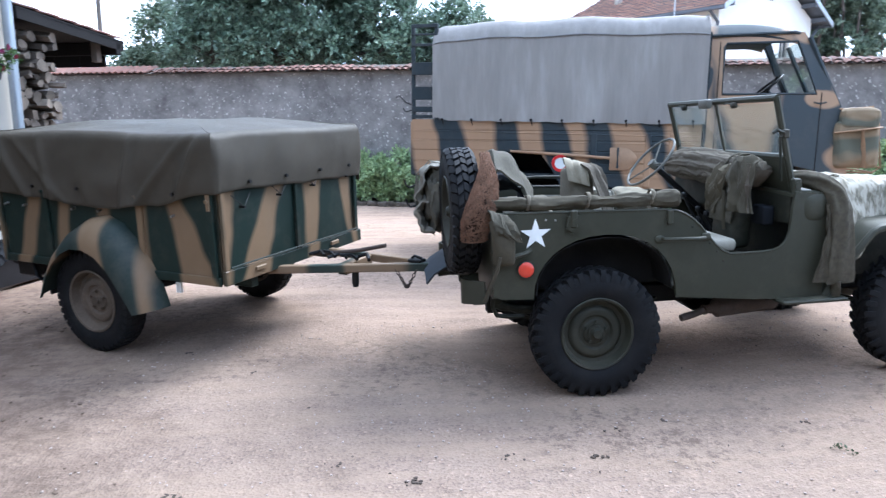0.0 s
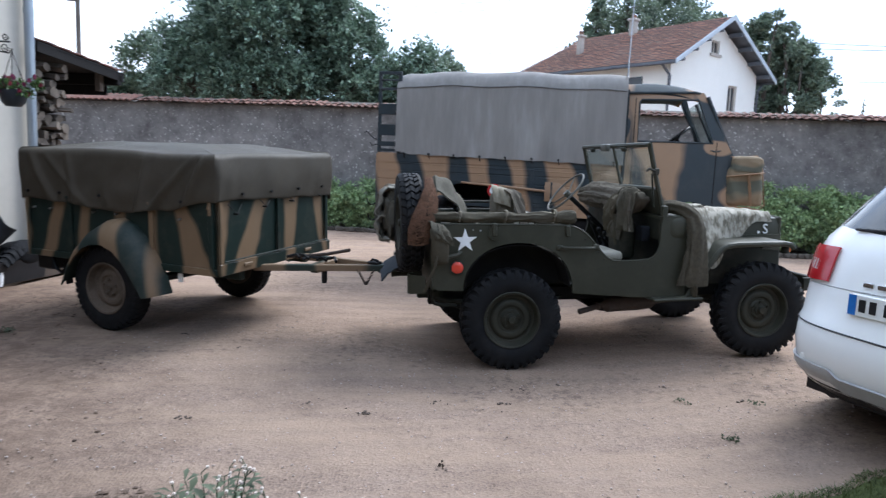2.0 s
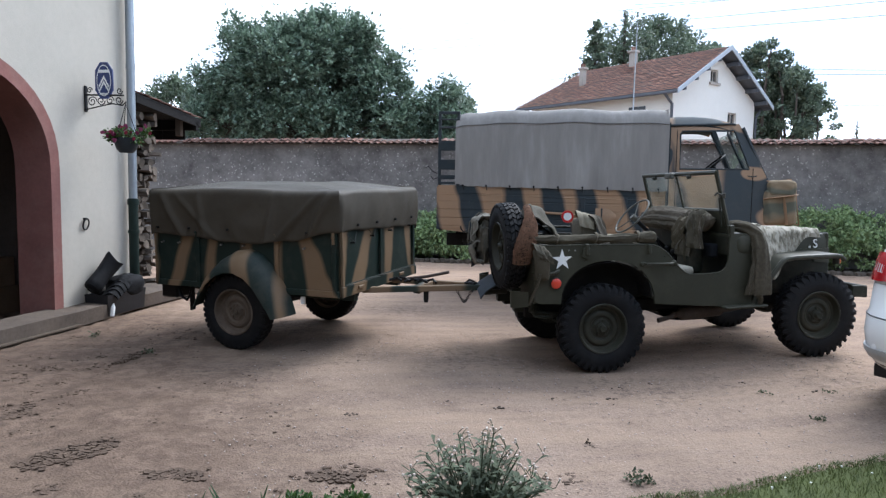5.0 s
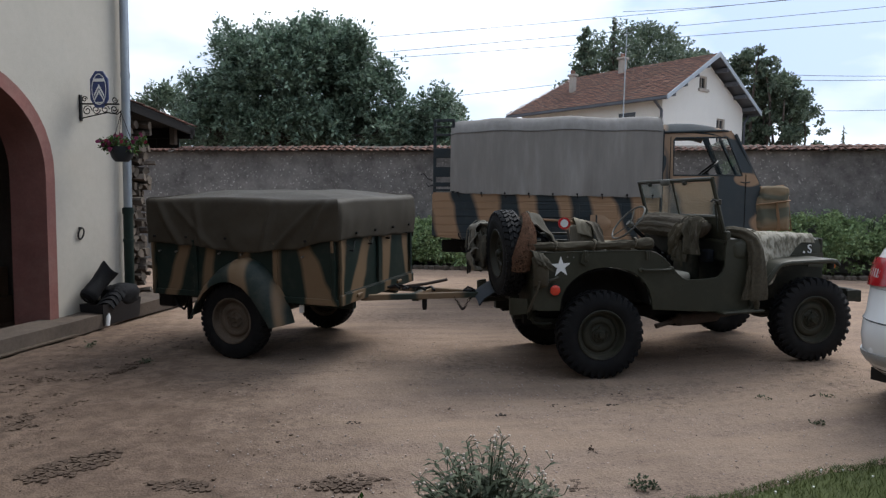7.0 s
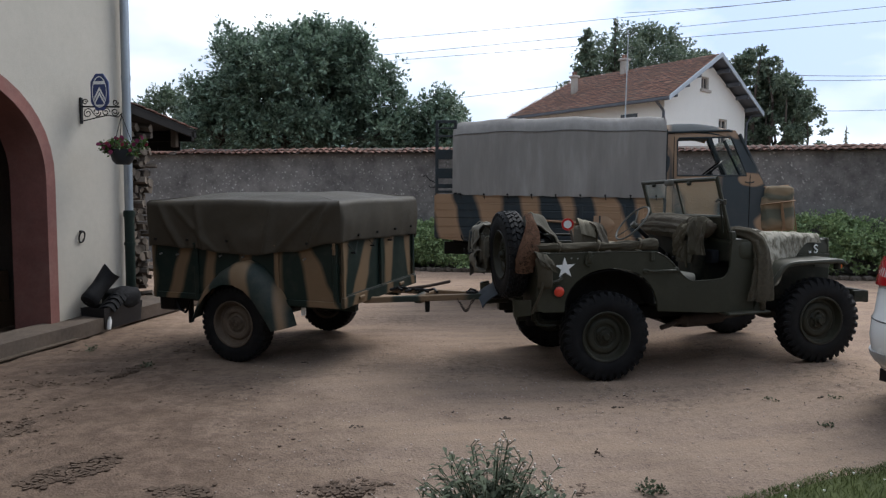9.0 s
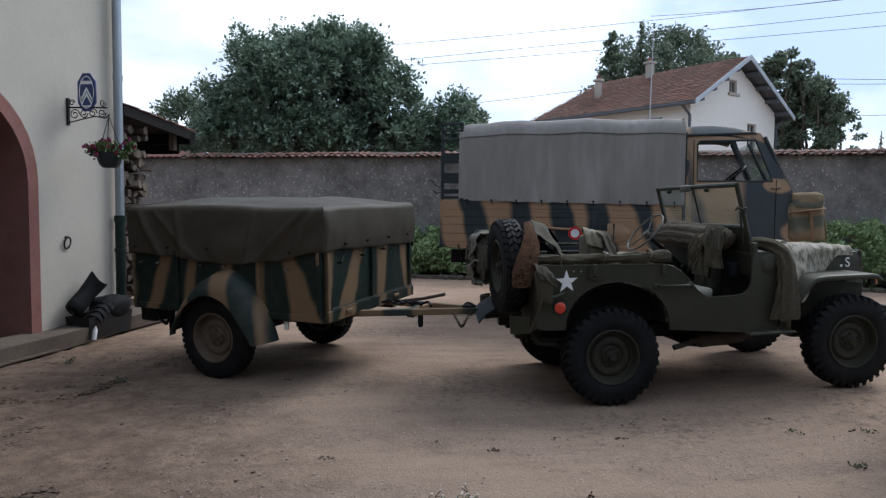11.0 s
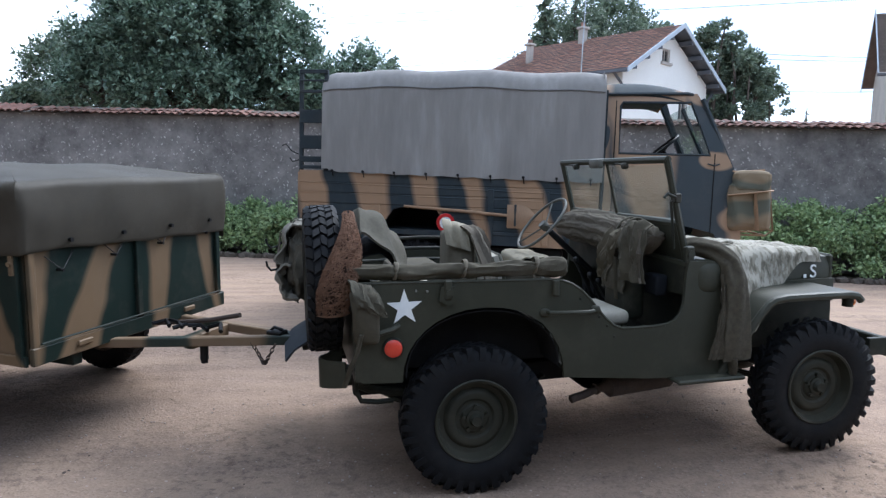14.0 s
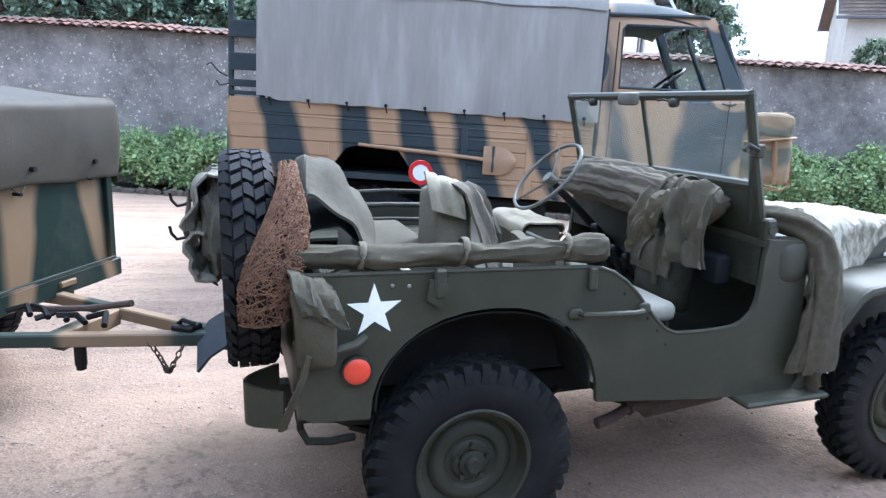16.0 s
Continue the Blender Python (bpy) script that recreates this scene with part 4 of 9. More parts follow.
    for x, y in ((0.0, 0.33), (0.0, W - 0.33), (2.03, 0.33), (2.03, W - 0.33)):
        bm = B()
        for k in range(4):
            L = 0.48 - 0.09 * k
            sheet(bm, 10, 1, lambda u, v: Vector((x + L * (2 * u - 1), y - 0.022 + 0.044 * v, 0.335 - 0.012 * k + 0.13 * ((2 * u - 1) * L / 0.48) ** 2)), 0.009)
        part("leaf_spring", bm, M_OLIVE_DARK, jeep)
    bm = B()
    rod(bm, (-0.50, 0.31, 0.505), (-0.50, 0.35, 0.505), 0.035)
    lump(bm, (-0.53, 0.30, 0.52), (0.035, 0.03, 0.035), 0.05, sub=2)
    tube(bm, [(-0.53, 0.30, 0.50), (-0.40, 0.30, 0.445), (-0.25, 0.30, 0.43)], 0.02, 8)
    part("spring_shackle", bm, M_OLIVE_DARK, jeep)
    bm = B()
    tube(bm, [(-0.56, 0.30, 0.50), (-0.50, 0.30, 0.47), (-0.30, 0.30, 0.445), (-0.05, 0.31, 0.40)], 0.022, 8)
    part("spring_bar", bm, M_OLIVE_DARK, jeep)
    # levers and pedals before the seats
    for x, y, top, lean in ((0.98, 0.80, 1.02, -0.10), (1.0, 0.72, 0.93, -0.06), (1.02, 0.66, 0.90, -0.05)):
        bm = B()
        tube(bm, [(x + 0.08, y, 0.60), (x + 0.04, y, 0.75), (x + lean, y, top)], 0.010, 6)
        lump(bm, (x + lean, y, top + 0.015), (0.018, 0.018, 0.02), 0.0, sub=2)
        part("lever", bm, M_BLACK, jeep)
    for y in (0.95, 1.12, 1.25):
        bm = B()
        box(bm, (1.16, y, 0.74), (1.18, y + 0.07, 0.82), 0.006)
        tube(bm, [(1.18, y + 0.035, 0.78), (1.26, y + 0.035, 0.68)], 0.009, 6)
        part("pedal", bm, M_BLACK, jeep)
    # frame, gearbox and skid plate under the floor, added to block light below the jeep
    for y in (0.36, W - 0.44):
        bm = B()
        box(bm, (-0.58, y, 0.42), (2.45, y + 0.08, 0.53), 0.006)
        part("frame_rail", bm, M_UNDERBODY, jeep)
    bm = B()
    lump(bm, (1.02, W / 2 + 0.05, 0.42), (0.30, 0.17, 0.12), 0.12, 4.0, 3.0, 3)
    part("transfer_case", bm, M_UNDERBODY, jeep)
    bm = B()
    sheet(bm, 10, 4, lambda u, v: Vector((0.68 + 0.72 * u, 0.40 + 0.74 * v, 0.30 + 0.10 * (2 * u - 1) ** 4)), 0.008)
    part("skid_plate", bm, M_UNDERBODY, jeep)
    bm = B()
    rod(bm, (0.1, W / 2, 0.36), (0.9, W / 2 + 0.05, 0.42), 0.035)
    part("propeller_shaft", bm, M_UNDERBODY, jeep)
    # spare wheel on the tail
    wheel(jeep, Matrix.Translation((-0.812, 0.41, 1.058)) @ Matrix.Rotation(radians(-90), 4, "Z"), SPARE_TYRE, M_OLIVE, "spare wheel on the tail panel")
    # exhaust
    bm = B()
    tube(bm, [(0.575, 0.17, 0.362), (0.66, 0.18, 0.378), (0.76, 0.22, 0.395)], 0.022, 12)
    tube(bm, [(0.76, 0.22, 0.395), (0.79, 0.22, 0.396), (0.82, 0.22, 0.398), (1.20, 0.25, 0.415), (1.24, 0.25, 0.416), (1.42, 0.26, 0.42)], [0.022, 0.03, 0.06, 0.06, 0.03, 0.022], 16)
    rod(bm, (0.735, 0.208, 0.392), (0.75, 0.213, 0.394), 0.032)
    part("exhaust", bm, M_RUST, jeep, "dull brown exhaust pipe and silencer")
    bm = B()
    tube(bm, [(-0.585, 0.12, 0.60), (-0.588, 0.12, 0.525), (-0.565, 0.12, 0.475), (-0.49, 0.13, 0.46), (-0.40, 0.16, 0.45)], 0.014, 6)
    part("towing_shackle", bm, M_OLIVE_DARK, jeep)
    # windscreen: frame, two panes, panel below
    ws = part("windscreen_frame", build_ws_frame(W), M_OLIVE, jeep)
    for y0, y1 in ((0.105, 0.755), (0.785, W - 0.105)):
        bm = B()
        sheet(bm, 1, 1, lambda u, v: Vector((ws_x(1.335 + 0.285 * v), y0 + (y1 - y0) * u, 1.335 + 0.285 * v)), 0.005)
        pane = part("pane", bm, M_GLASS, ws, "dusty windscreen glass", smooth=0)
        pane.visible_shadow = False
    for y in (0.50, 1.18):
        bm = B()
        lump(bm, (ws_x(1.63) - 0.025, y, 1.618), (0.02, 0.026, 0.02), 0.05, sub=2)
        tube(bm, [(ws_x(1.63) - 0.03, y, 1.622), (ws_x(1.63) - 0.045, y + 0.05, 1.632), (ws_x(1.63) - 0.03, y + 0.11, 1.628)], 0.005, 6)
        part("wiper_motor", bm, M_OLIVE_DARK, ws)
    bm = B()
    box(bm, (ws_x(1.64) - 0.095, 0.71, 1.605), (ws_x(1.64) - 0.05, 0.84, 1.665), 0.016, seg=2)
    rod(bm, (ws_x(1.65), 0.78, 1.655), (ws_x(1.64) - 0.06, 0.78, 1.64), 0.008)
    part("mirror", bm, M_MIRROR, ws, "grey rear-view mirror housing")
    # clamps and strut on the near post
    bm = B()
    box(bm, (1.10, 0.045, 1.42), (1.14, 0.085, 1.47), 0.006)
    tube(bm, [(1.10, 0.04, 1.45), (1.05, 0.035, 1.47), (1.03, 0.035, 1.45)], 0.009, 6)
    tube(bm, [(1.08, 0.05, 1.43), (1.10, 0.05, 1.18)], 0.012, 6, flat=0.5)
    part("windscreen_clamp", bm, M_OLIVE_DARK, ws)
    bm = B()
    box(bm, (1.16, 0.02, 1.10), (1.21, 0.06, 1.19), 0.008)
    rod(bm, (1.185, 0.01, 1.15), (1.185, 0.07, 1.15), 0.02)
    part("windscreen_hinge", bm, M_OLIVE, jeep)
    # steering wheel on its column
    sw = Vector((0.775, 1.12, 1.245))
    axis = (Vector((0.775, 1.12, 1.245)) - Vector((1.22, 1.12, 0.83))).normalized()
    a = axis.cross(Vector((0, 1, 0))).normalized()
    b = Vector((0, 1, 0))
    bm = B()
    tube(bm, [sw + 0.215 * (math.cos(t) * a + math.sin(t) * b) for t in [2 * math.pi * i / 40 for i in range(40)]], 0.0095, 8, closed=True)
    for i in range(3):
        t = 2 * math.pi * i / 3 + 0.5
        tube(bm, [sw - 0.03 * axis, sw + 0.21 * (math.cos(t) * a + math.sin(t) * b)], 0.006, 6)
    rod(bm, sw - 0.05 * axis, sw, 0.03)
    part("steering_wheel", bm, M_MIRROR, jeep, "worn grey-green steering wheel")
    bm = B()
    rod(bm, sw - 0.03 * axis, Vector((1.25, 1.12, 0.80)), 0.022)
    part("steering_column", bm, M_BLACK, jeep)
    # seats
    for y, mat_s in ((0.22, M_CANVAS_PALE), (0.92, M_CANVAS_PALE)):
        seat = B()
        box(seat, (0.50, y, 0.74), (0.95, y + 0.42, 0.82), 0.03, seg=3)
        part("seat", seat, mat_s, jeep, "pale canvas seat cushion")
        bm = B()
        tube(bm, [(0.47, y + 0.01, 0.60), (0.44, y + 0.01, 1.00), (0.43, y + 0.06, 1.06), (0.43, y + 0.36, 1.06), (0.44, y + 0.41, 1.00), (0.47, y + 0.41, 0.60)], 0.014, 8)
        part("seat_frame", bm, M_OLIVE, jeep)
        for x, dy in ((0.52, 0.03), (0.52, 0.39), (0.92, 0.03), (0.92, 0.39)):
            bm = B()
            tube(bm, [(x, y + dy, 0.60), (x, y + dy, 0.745)], 0.012, 8)
            part("seat_leg", bm, M_OLIVE, jeep)
        bm = B()
        sheet(bm, 8, 8, lambda u, v: Vector((0.405 + 0.05 * math.sin(math.pi * v) * 0.5, y + 0.42 * u, 0.80 + 0.27 * v + 0.01 * nz(u * 6, v * 6, y))), 0.035)
        part("seat_back", bm, M_CANVAS_PALE if y > 0.5 else M_CANVAS, jeep)
    # rear bench
    bm = B()
    box(bm, (-0.42, 0.28, 0.80), (-0.02, W - 0.28, 0.88), 0.02, seg=2)
    part("rear_bench", bm, M_CANVAS_GREEN, jeep)
    bm = B()
    box(bm, (-0.30, 0.42, 0.87), (0.0, W - 0.40, 1.05), 0.025, seg=2)
    part("bench_back", bm, M_CANVAS_GREEN, jeep, "folded olive backrest of the rear bench")
    # folded hood bows on the far side
    for k, z in enumerate((1.0, 1.075, 1.148)):
        bm = B()
        tube(bm, [(-0.40, W - 0.12 - 0.02 * k, z), (0.0, W - 0.14, z + 0.005), (0.22, W - 0.14, z - 0.005)], 0.012, 8)
        part("hood_bow", bm, M_OLIVE_DARK, jeep)
    # star, reflector, handles, letter
    bm = B()
    star = []
    for i in range(10):
        a2 = math.pi / 2 + math.pi * i / 5
        rr = 0.090 if i % 2 == 0 else 0.0345
        star.append((-0.358 + rr * math.cos(a2), 0.957 + rr * math.sin(a2)))
    plate(bm, [star], lambda x, z: Vector((x, 0.0, z)), (0, -0.004, 0))
    part("star", bm, M_WHITE_PAINT, jeep, "white painted five-pointed star", smooth=0)
    bm = B()
    lathe(bm, [(0.0, -0.03), (0.03, -0.028), (0.043, -0.02), (0.046, -0.004)], 24, Matrix.Translation((-0.418, 0, 0.765)))
    refl = part("reflector", bm, M_RED_LENS, jeep, "round red reflector")
    bm = B()
    lathe(bm, [(0.044, -0.02), (0.051, -0.018), (0.052, 0.0)], 24, Matrix.Translation((-0.418, 0, 0.765)))
    part("reflector_ring", bm, M_OLIVE_DARK, refl)
    bm = B()
    tube(bm, [(0.365, 0.0, 0.893), (0.375, -0.03, 0.893), (0.42, -0.042, 0.892), (0.57, -0.042, 0.887), (0.61, -0.03, 0.886), (0.62, 0.0, 0.886)], 0.011, 8)
    for x in (0.355, 0.63):
        lump(bm, (x, -0.004, 0.89), (0.028, 0.01, 0.022), 0.03, sub=2)
    part("grab_handle", bm, M_OLIVE, jeep)
    bm = B()
    box(bm, (-0.165, -0.03, 0.985), (-0.125, 0.0, 1.085), 0.008)
    plate(bm, [[(-0.19, 0.985), (-0.145, 0.955), (-0.10, 0.985), (-0.11, 1.05), (-0.18, 1.05)]], lambda x, z: Vector((x, -0.004, z)), (0, -0.016, 0))
    rod(bm, (-0.14, -0.035, 1.02), (-0.14, 0, 1.02), 0.018)
    part("top_bow_clamp", bm, M_OLIVE, jeep)
    bm = B()
    box(bm, (0.395, -0.022, 0.975), (0.427, 0.0, 1.055), 0.005)
    part("top_bow_socket", bm, M_OLIVE, jeep)
    for x, z in ((-0.30, 1.035), (-0.245, 1.03), (0.655, 0.85), (0.70, 0.80), (0.55, 0.95), (0.74, 0.74), (0.62, 0.90)):
        bm = B()
        lump(bm, (x, -0.002, z), (0.007, 0.004, 0.007), 0, sub=1)
        part("rivet", bm, M_STEEL if z > 1.0 else M_OLIVE_DARK, jeep)
    bm = B()
    tube(bm, [(-0.60, 0.02, 0.86), (-0.59, -0.035, 0.862), (-0.50, -0.04, 0.845), (-0.42, -0.03, 0.862), (-0.39, 0.0, 0.872)], 0.014, 8)
    part("strap_bar", bm, M_OLIVE, jeep)
    cu = bpy.data.curves.new("letter", "FONT")
    cu.body, cu.size, cu.extrude = "S", 0.115, 0.002
    ob = new("letter_tmp", cu)
    me = bpy.data.meshes.new_from_object(ob.evaluated_get(bpy.context.evaluated_depsgraph_get()))
    bpy.data.objects.remove(ob)
    mesh_part("letter", me, M_WHITE_PAINT, jeep, "white stencilled letter S", Matrix.Translation((2.21, 0.337, 0.925)) @ Matrix.Rotation(radians(5), 4, "Z") @ Matrix.Rotation(radians(90), 4, "X"), 0)
    bm = B()
    box(bm, (2.165, 0.334, 0.927), (2.185, 0.338, 0.947))
    part("letter_dot", bm, M_WHITE_PAINT, jeep)
    bm = B()
    rod(bm, (2.23, 0.06, 0.80), (2.23, 0.06, 0.86), 0.03, n=16)
    box(bm, (2.20, 0.04, 0.855), (2.26, 0.08, 0.885), 0.006)
    lamp = part("marker_lamp", bm, M_OLIVE_DARK, jeep)
    bm = B()
    lathe(bm, [(0, 0.0), (0.028, 0.006), (0.03, 0.02)], 16, Matrix.Translation((2.265, 0.06, 0.83)) @ Matrix.Rotation(radians(90), 4, "Z"))
    part("lens", bm, M_ORANGE, lamp, "orange marker lens")
    return jeep


def ws_x(z):
    return 1.195 - (z - 1.12) * 0.24


def build_ws_frame(W):
    bm = B()
    y0, y1 = 0.07, W - 0.07
    P = lambda y, z: (ws_x(z), y, z)
    for a, b, r in ((P(y0 + 0.01, 1.12), P(y0 + 0.01, 1.655), 0.02), (P(y1 - 0.01, 1.12), P(y1 - 0.01, 1.655), 0.02), (P(y0, 1.648), P(y1, 1.648), 0.02),
                    (P(y0, 1.31), P(y1, 1.31), 0.02), (P(W / 2, 1.31), P(W / 2, 1.645), 0.012)):
        tube(bm, [a, b], r, 8)
    sheet(bm, 1, 10, lambda u, v: Vector((ws_x(1.10 + 0.21 * u), y0 + (y1 - y0) * v, 1.10 + 0.21 * u)), 0.012)
    return bm


M_MIRROR = surface("grey_mirror_housing", (0.115, 0.112, 0.096), None, 0.5, 8.0, 0.05, 90)
JEEP = build_jeep()

# ---- trailer ----
TR_M = Matrix.Translation((-2.2, 0.59, 0.0)) @ Matrix.Rotation(radians(-31), 4, "Z") @ Matrix.Rotation(radians(2.2), 4, "X")
TAN, GREEN = (0.172, 0.115, 0.066), (0.0105, 0.0205, 0.0165)
M_TR_SIDE = sprayed("trailer_side_camouflage", GREEN, TAN, 0, 0.62, 1.04, [(-2.05, 0.05, -2.05, 0.06), (-1.79, 0.13, -1.655, 0.13), (-1.42, 0.12, -1.36, 0.12), (-0.98, 0.11, -0.98, 0.10), (-0.625, 0.06, -0.625, 0.075), (-0.195, 0.27, -0.34, 0.145)])
M_TR_FRONT = sprayed("trailer_front_camouflage", GREEN, TAN, 1, 0.65, 1.15, [(0.03, 0.05, 0.09, 0.15), (0.32, 0.26, 0.57, 0.15), (0.93, 0.14, 0.97, 0.24), (1.48, 0.08, 1.38, 0.17)])
M_TR_WING = camouflage("trailer_wing_camouflage", (0.0125, 0.0245, 0.0225), TAN, 0, -2.4, 0.4, [(-1.24, -1.09), (-0.83, -0.66), (-0.455, -0.395)], 0.25, 0.02, 0.5)
M_TARP = surface("olive_tarpaulin", (0.054, 0.0455, 0.033), (0.040, 0.0345, 0.0255), 0.60, 2.0, 0.25, 200, 0, 0.25, (0.12, 0.105, 0.085))
M_TR_RIM = surface("dusty_brown_rim", (0.13, 0.10, 0.075), (0.06, 0.048, 0.036), 0.7, 7.0, 0.15, 80)
M_TR_GREEN = surface("trailer_green_paint", GREEN, None, 0.5, 5.0, 0.08, 80, 0, 0.2)
M_TR_TAN = surface("trailer_tan_paint", TAN, None, 0.55, 5.0, 0.1, 80, 0, 0.2)
TR_L, TR_W = 2.05, 1.57
TR_TYRE = (rim_mesh("trailer_rim", 0.205, 0.16, 0.05), tyre_mesh("trailer_tyre", 0.358, 0.165, 40, 0.008, 0.205, True), hub_mesh("trailer_hub", 0.024, 0.052, 0.04))


def build_trailer():
    tr = thing("trailer", "camouflaged cargo trailer hitched to the jeep, under a tarpaulin", "trailer", TR_M)
    L, W = TR_L, TR_W
    z0, z1 = 0.56, 1.22
    for y, s in ((0.0, 1), (W, -1)):
        bm = B()
        box(bm, (-L, min(y, y + s * 0.02), z0), (0, max(y, y + s * 0.02), z1), 0.003)
        part("side_panel", bm, M_TR_SIDE, tr)
        for x in (-L + 0.02, -1.53, -0.64, -0.045):
            bm = B()
            box(bm, (x - 0.022, min(y, y - s * 0.022), z0 - 0.01), (x + 0.022, max(y, y - s * 0.022), z1), 0.004)
            part("post", bm, M_TR_SIDE, tr)
        bm = B()
        box(bm, (-L, min(y, y - s * 0.018), z0 - 0.01), (0, max(y, y - s * 0.018), z0 + 0.045), 0.004)
        part("bottom_rail", bm, M_TR_SIDE, tr)
        for x in (-0.64, -1.53, -0.045):
            bm = B()
            box(bm, (x - 0.012, min(y, y - s * 0.035), z1 - 0.20), (x + 0.012, max(y, y - s * 0.035), z1 - 0.06), 0.003)
            rod(bm, (x, y - s * 0.045, z1 - 0.14), (x, y, z1 - 0.14), 0.012)
            part("latch", bm, M_TR_TAN if x > -1 else M_TR_GREEN, tr)
        for x in (-1.95, -1.75, -1.25, -1.0, -0.35):
            bm = B()
            rod(bm, (x, y, 0.975), (x, y - s * 0.03, 0.97), 0.009, n=8)
            part("rope_hook", bm, M_STEEL, tr)
    for x, s in ((0.0, -1), (-L, 1)):
        bm = B()
        box(bm, (min(x, x + s * 0.02), 0.0, z0), (max(x, x + s * 0.02), W, z1), 0.003)
        part("end_panel", bm, M_TR_FRONT, tr)
        for y in (0.03, 0.76, W - 0.05):
            bm = B()
            box(bm, (min(x, x - s * 0.025), y - 0.02, z0 + 0.08), (max(x, x - s * 0.025), y + 0.02, z1), 0.004)
            part("end_post", bm, M_TR_FRONT if y < 0.5 or y > 1.0 else M_TR_GREEN, tr)
        bm = B()
        box(bm, (min(x, x - s * 0.03), 0.0, z0 - 0.01), (max(x, x - s * 0.03), W, z0 + 0.085), 0.006)
        part("end_rail", bm, M_TR_FRONT, tr)
        bm = B()
        tube(bm, [(x - s * 0.032, 0.05, z0 + 0.10), (x - s * 0.032, W - 0.05, z0 + 0.10)], 0.006, 6)
        part("hinge_bar", bm, M_TR_GREEN, tr)
        for y in (0.32, 1.18):
            bm = B()
            box(bm, (min(x, x - s * 0.045), y - 0.05, z0 + 0.03), (max(x, x - s * 0.045), y + 0.05, z0 + 0.06), 0.005)
            part("hinge", bm, M_TR_TAN, tr)
    bm = B()
    box(bm, (-L + 0.01, 0.01, z0), (-0.01, W - 0.01, z0 + 0.03))
    part("floor", bm, M_TR_GREEN, tr)
    # wings and wheels
    for y, s in ((0.0, 1), (W, -1)):
        crest = [(-1.50, 0.40), (-1.44, 0.56), (-1.34, 0.72), (-1.20, 0.85), (-1.06, 0.925), (-0.93, 0.945), (-0.80, 0.90), (-0.68, 0.79), (-0.57, 0.64), (-0.495, 0.50), (-0.455, 0.375)]
        lip = [(-1.47, 0.365), (-1.40, 0.50), (-1.32, 0.61), (-1.22, 0.69), (-1.11, 0.735), (-1.00, 0.735), (-0.89, 0.695), (-0.79, 0.61), (-0.71, 0.50), (-0.645, 0.41), (-0.605, 0.345)]

        def wing(u, v):
            f = u * (len(crest) - 1)
            i = min(int(f), len(crest) - 2)
            f -= i
            c = Vector(crest[i]).lerp(Vector(crest[i + 1]), f)
            l = Vector(lip[i]).lerp(Vector(lip[i + 1]), f)
            a = math.pi / 2 * min(1.0, v / 0.94)
            p = c.lerp(l, 1 - math.cos(a))
            if v > 0.94:
                p += (c - l) * 0.05
            return Vector((p.x, y - s * 0.185 * math.sin(a) + (s * 0.02 if v > 0.94 else 0.0), p.y))
        bm = B()
        sheet(bm, 40, 16, wing, 0.006)
        part("wing", bm, M_TR_WING, tr)
        m = Matrix.Translation((-1.075, y - s * 0.105, 0.36 if s > 0 else 0.308))
        wheel(tr, m if s > 0 else m @ MIRROR_Y, TR_TYRE, M_TR_RIM)
        bm = B()
        box(bm, (-1.72, min(y + s * 0.06, y + s * 0.10), 0.30), (-1.70, max(y + s * 0.06, y + s * 0.12), z0), 0.002)
        part("mud_stay", bm, M_BLACK, tr)
        bm = B()
        box(bm, (-1.28, min(y + s * 0.1, y + s * 0.14), 0.45), (-0.95, max(y + s * 0.1, y + s * 0.14), z0), 0.01)
        part("spring_hanger", bm, M_BLACK, tr)
    bm = B()
    rod(bm, (-1.075, 0.0, 0.36), (-1.075, W, 0.308), 0.04)
    part("axle", bm, M_BLACK, tr)
    for y in (0.28, W - 0.36):
        bm = B()
        box(bm, (-L, y, z0 - 0.09), (-0.02, y + 0.07, z0), 0.006)
        part("chassis_rail", bm, M_TR_GREEN, tr)
    # rear lamp box and flap
    bm = B()
    box(bm, (-L - 0.06, 0.1, 0.40), (-L + 0.14, 0.30, 0.55), 0.015)
    part("tail_box", bm, M_BLACK, tr)
    bm = B()
    tube(bm, [(-1.86, 0.06, 0.55), (-1.80, 0.05, 0.43), (-1.74, 0.05, 0.40), (-1.70, 0.05, 0.46), (-1.69, 0.06, 0.55)], 0.02, 8, flat=0.4)
    part("mud_flap_strap", bm, M_BLACK, tr)
    bm = B()
    box(bm, (-0.43, 0.03, 0.46), (-0.385, 0.05, 0.53), 0.004)
    part("bracket", bm, M_WHITE_PAINT, tr)
    # drawbar: two bars meeting at the eye
    eye = Vector((1.10, 0.86, 0.585))
    for y in (0.50, W - 0.42):
        bm = B()
        a = Vector((-0.05, y, z0 - 0.02))
        d = eye - a
        q = Matrix.Translation((a + eye) / 2) @ d.to_track_quat("X", "Z").to_matrix().to_4x4()
        box(bm, (-d.length / 2, -0.026, -0.027), (d.length / 2, 0.026, 0.027), 0.006, q)
        part("drawbar", bm, M_DRAW, tr)
    bm = B()
    box(bm, (0.40, 0.66, 0.51), (0.47, 1.0, 0.585), 0.005)
    part("drawbar_cross", bm, M_DRAW, tr)
    bm = B()
    tube(bm, [eye + Vector((0.05 + 0.055 * math.cos(t), 0.055 * math.sin(t), 0)) for t in [2 * math.pi * i / 20 for i in range(20)]], 0.018, 8, closed=True)
    part("towing_eye", bm, M_BLACK, tr)
    bm = B()
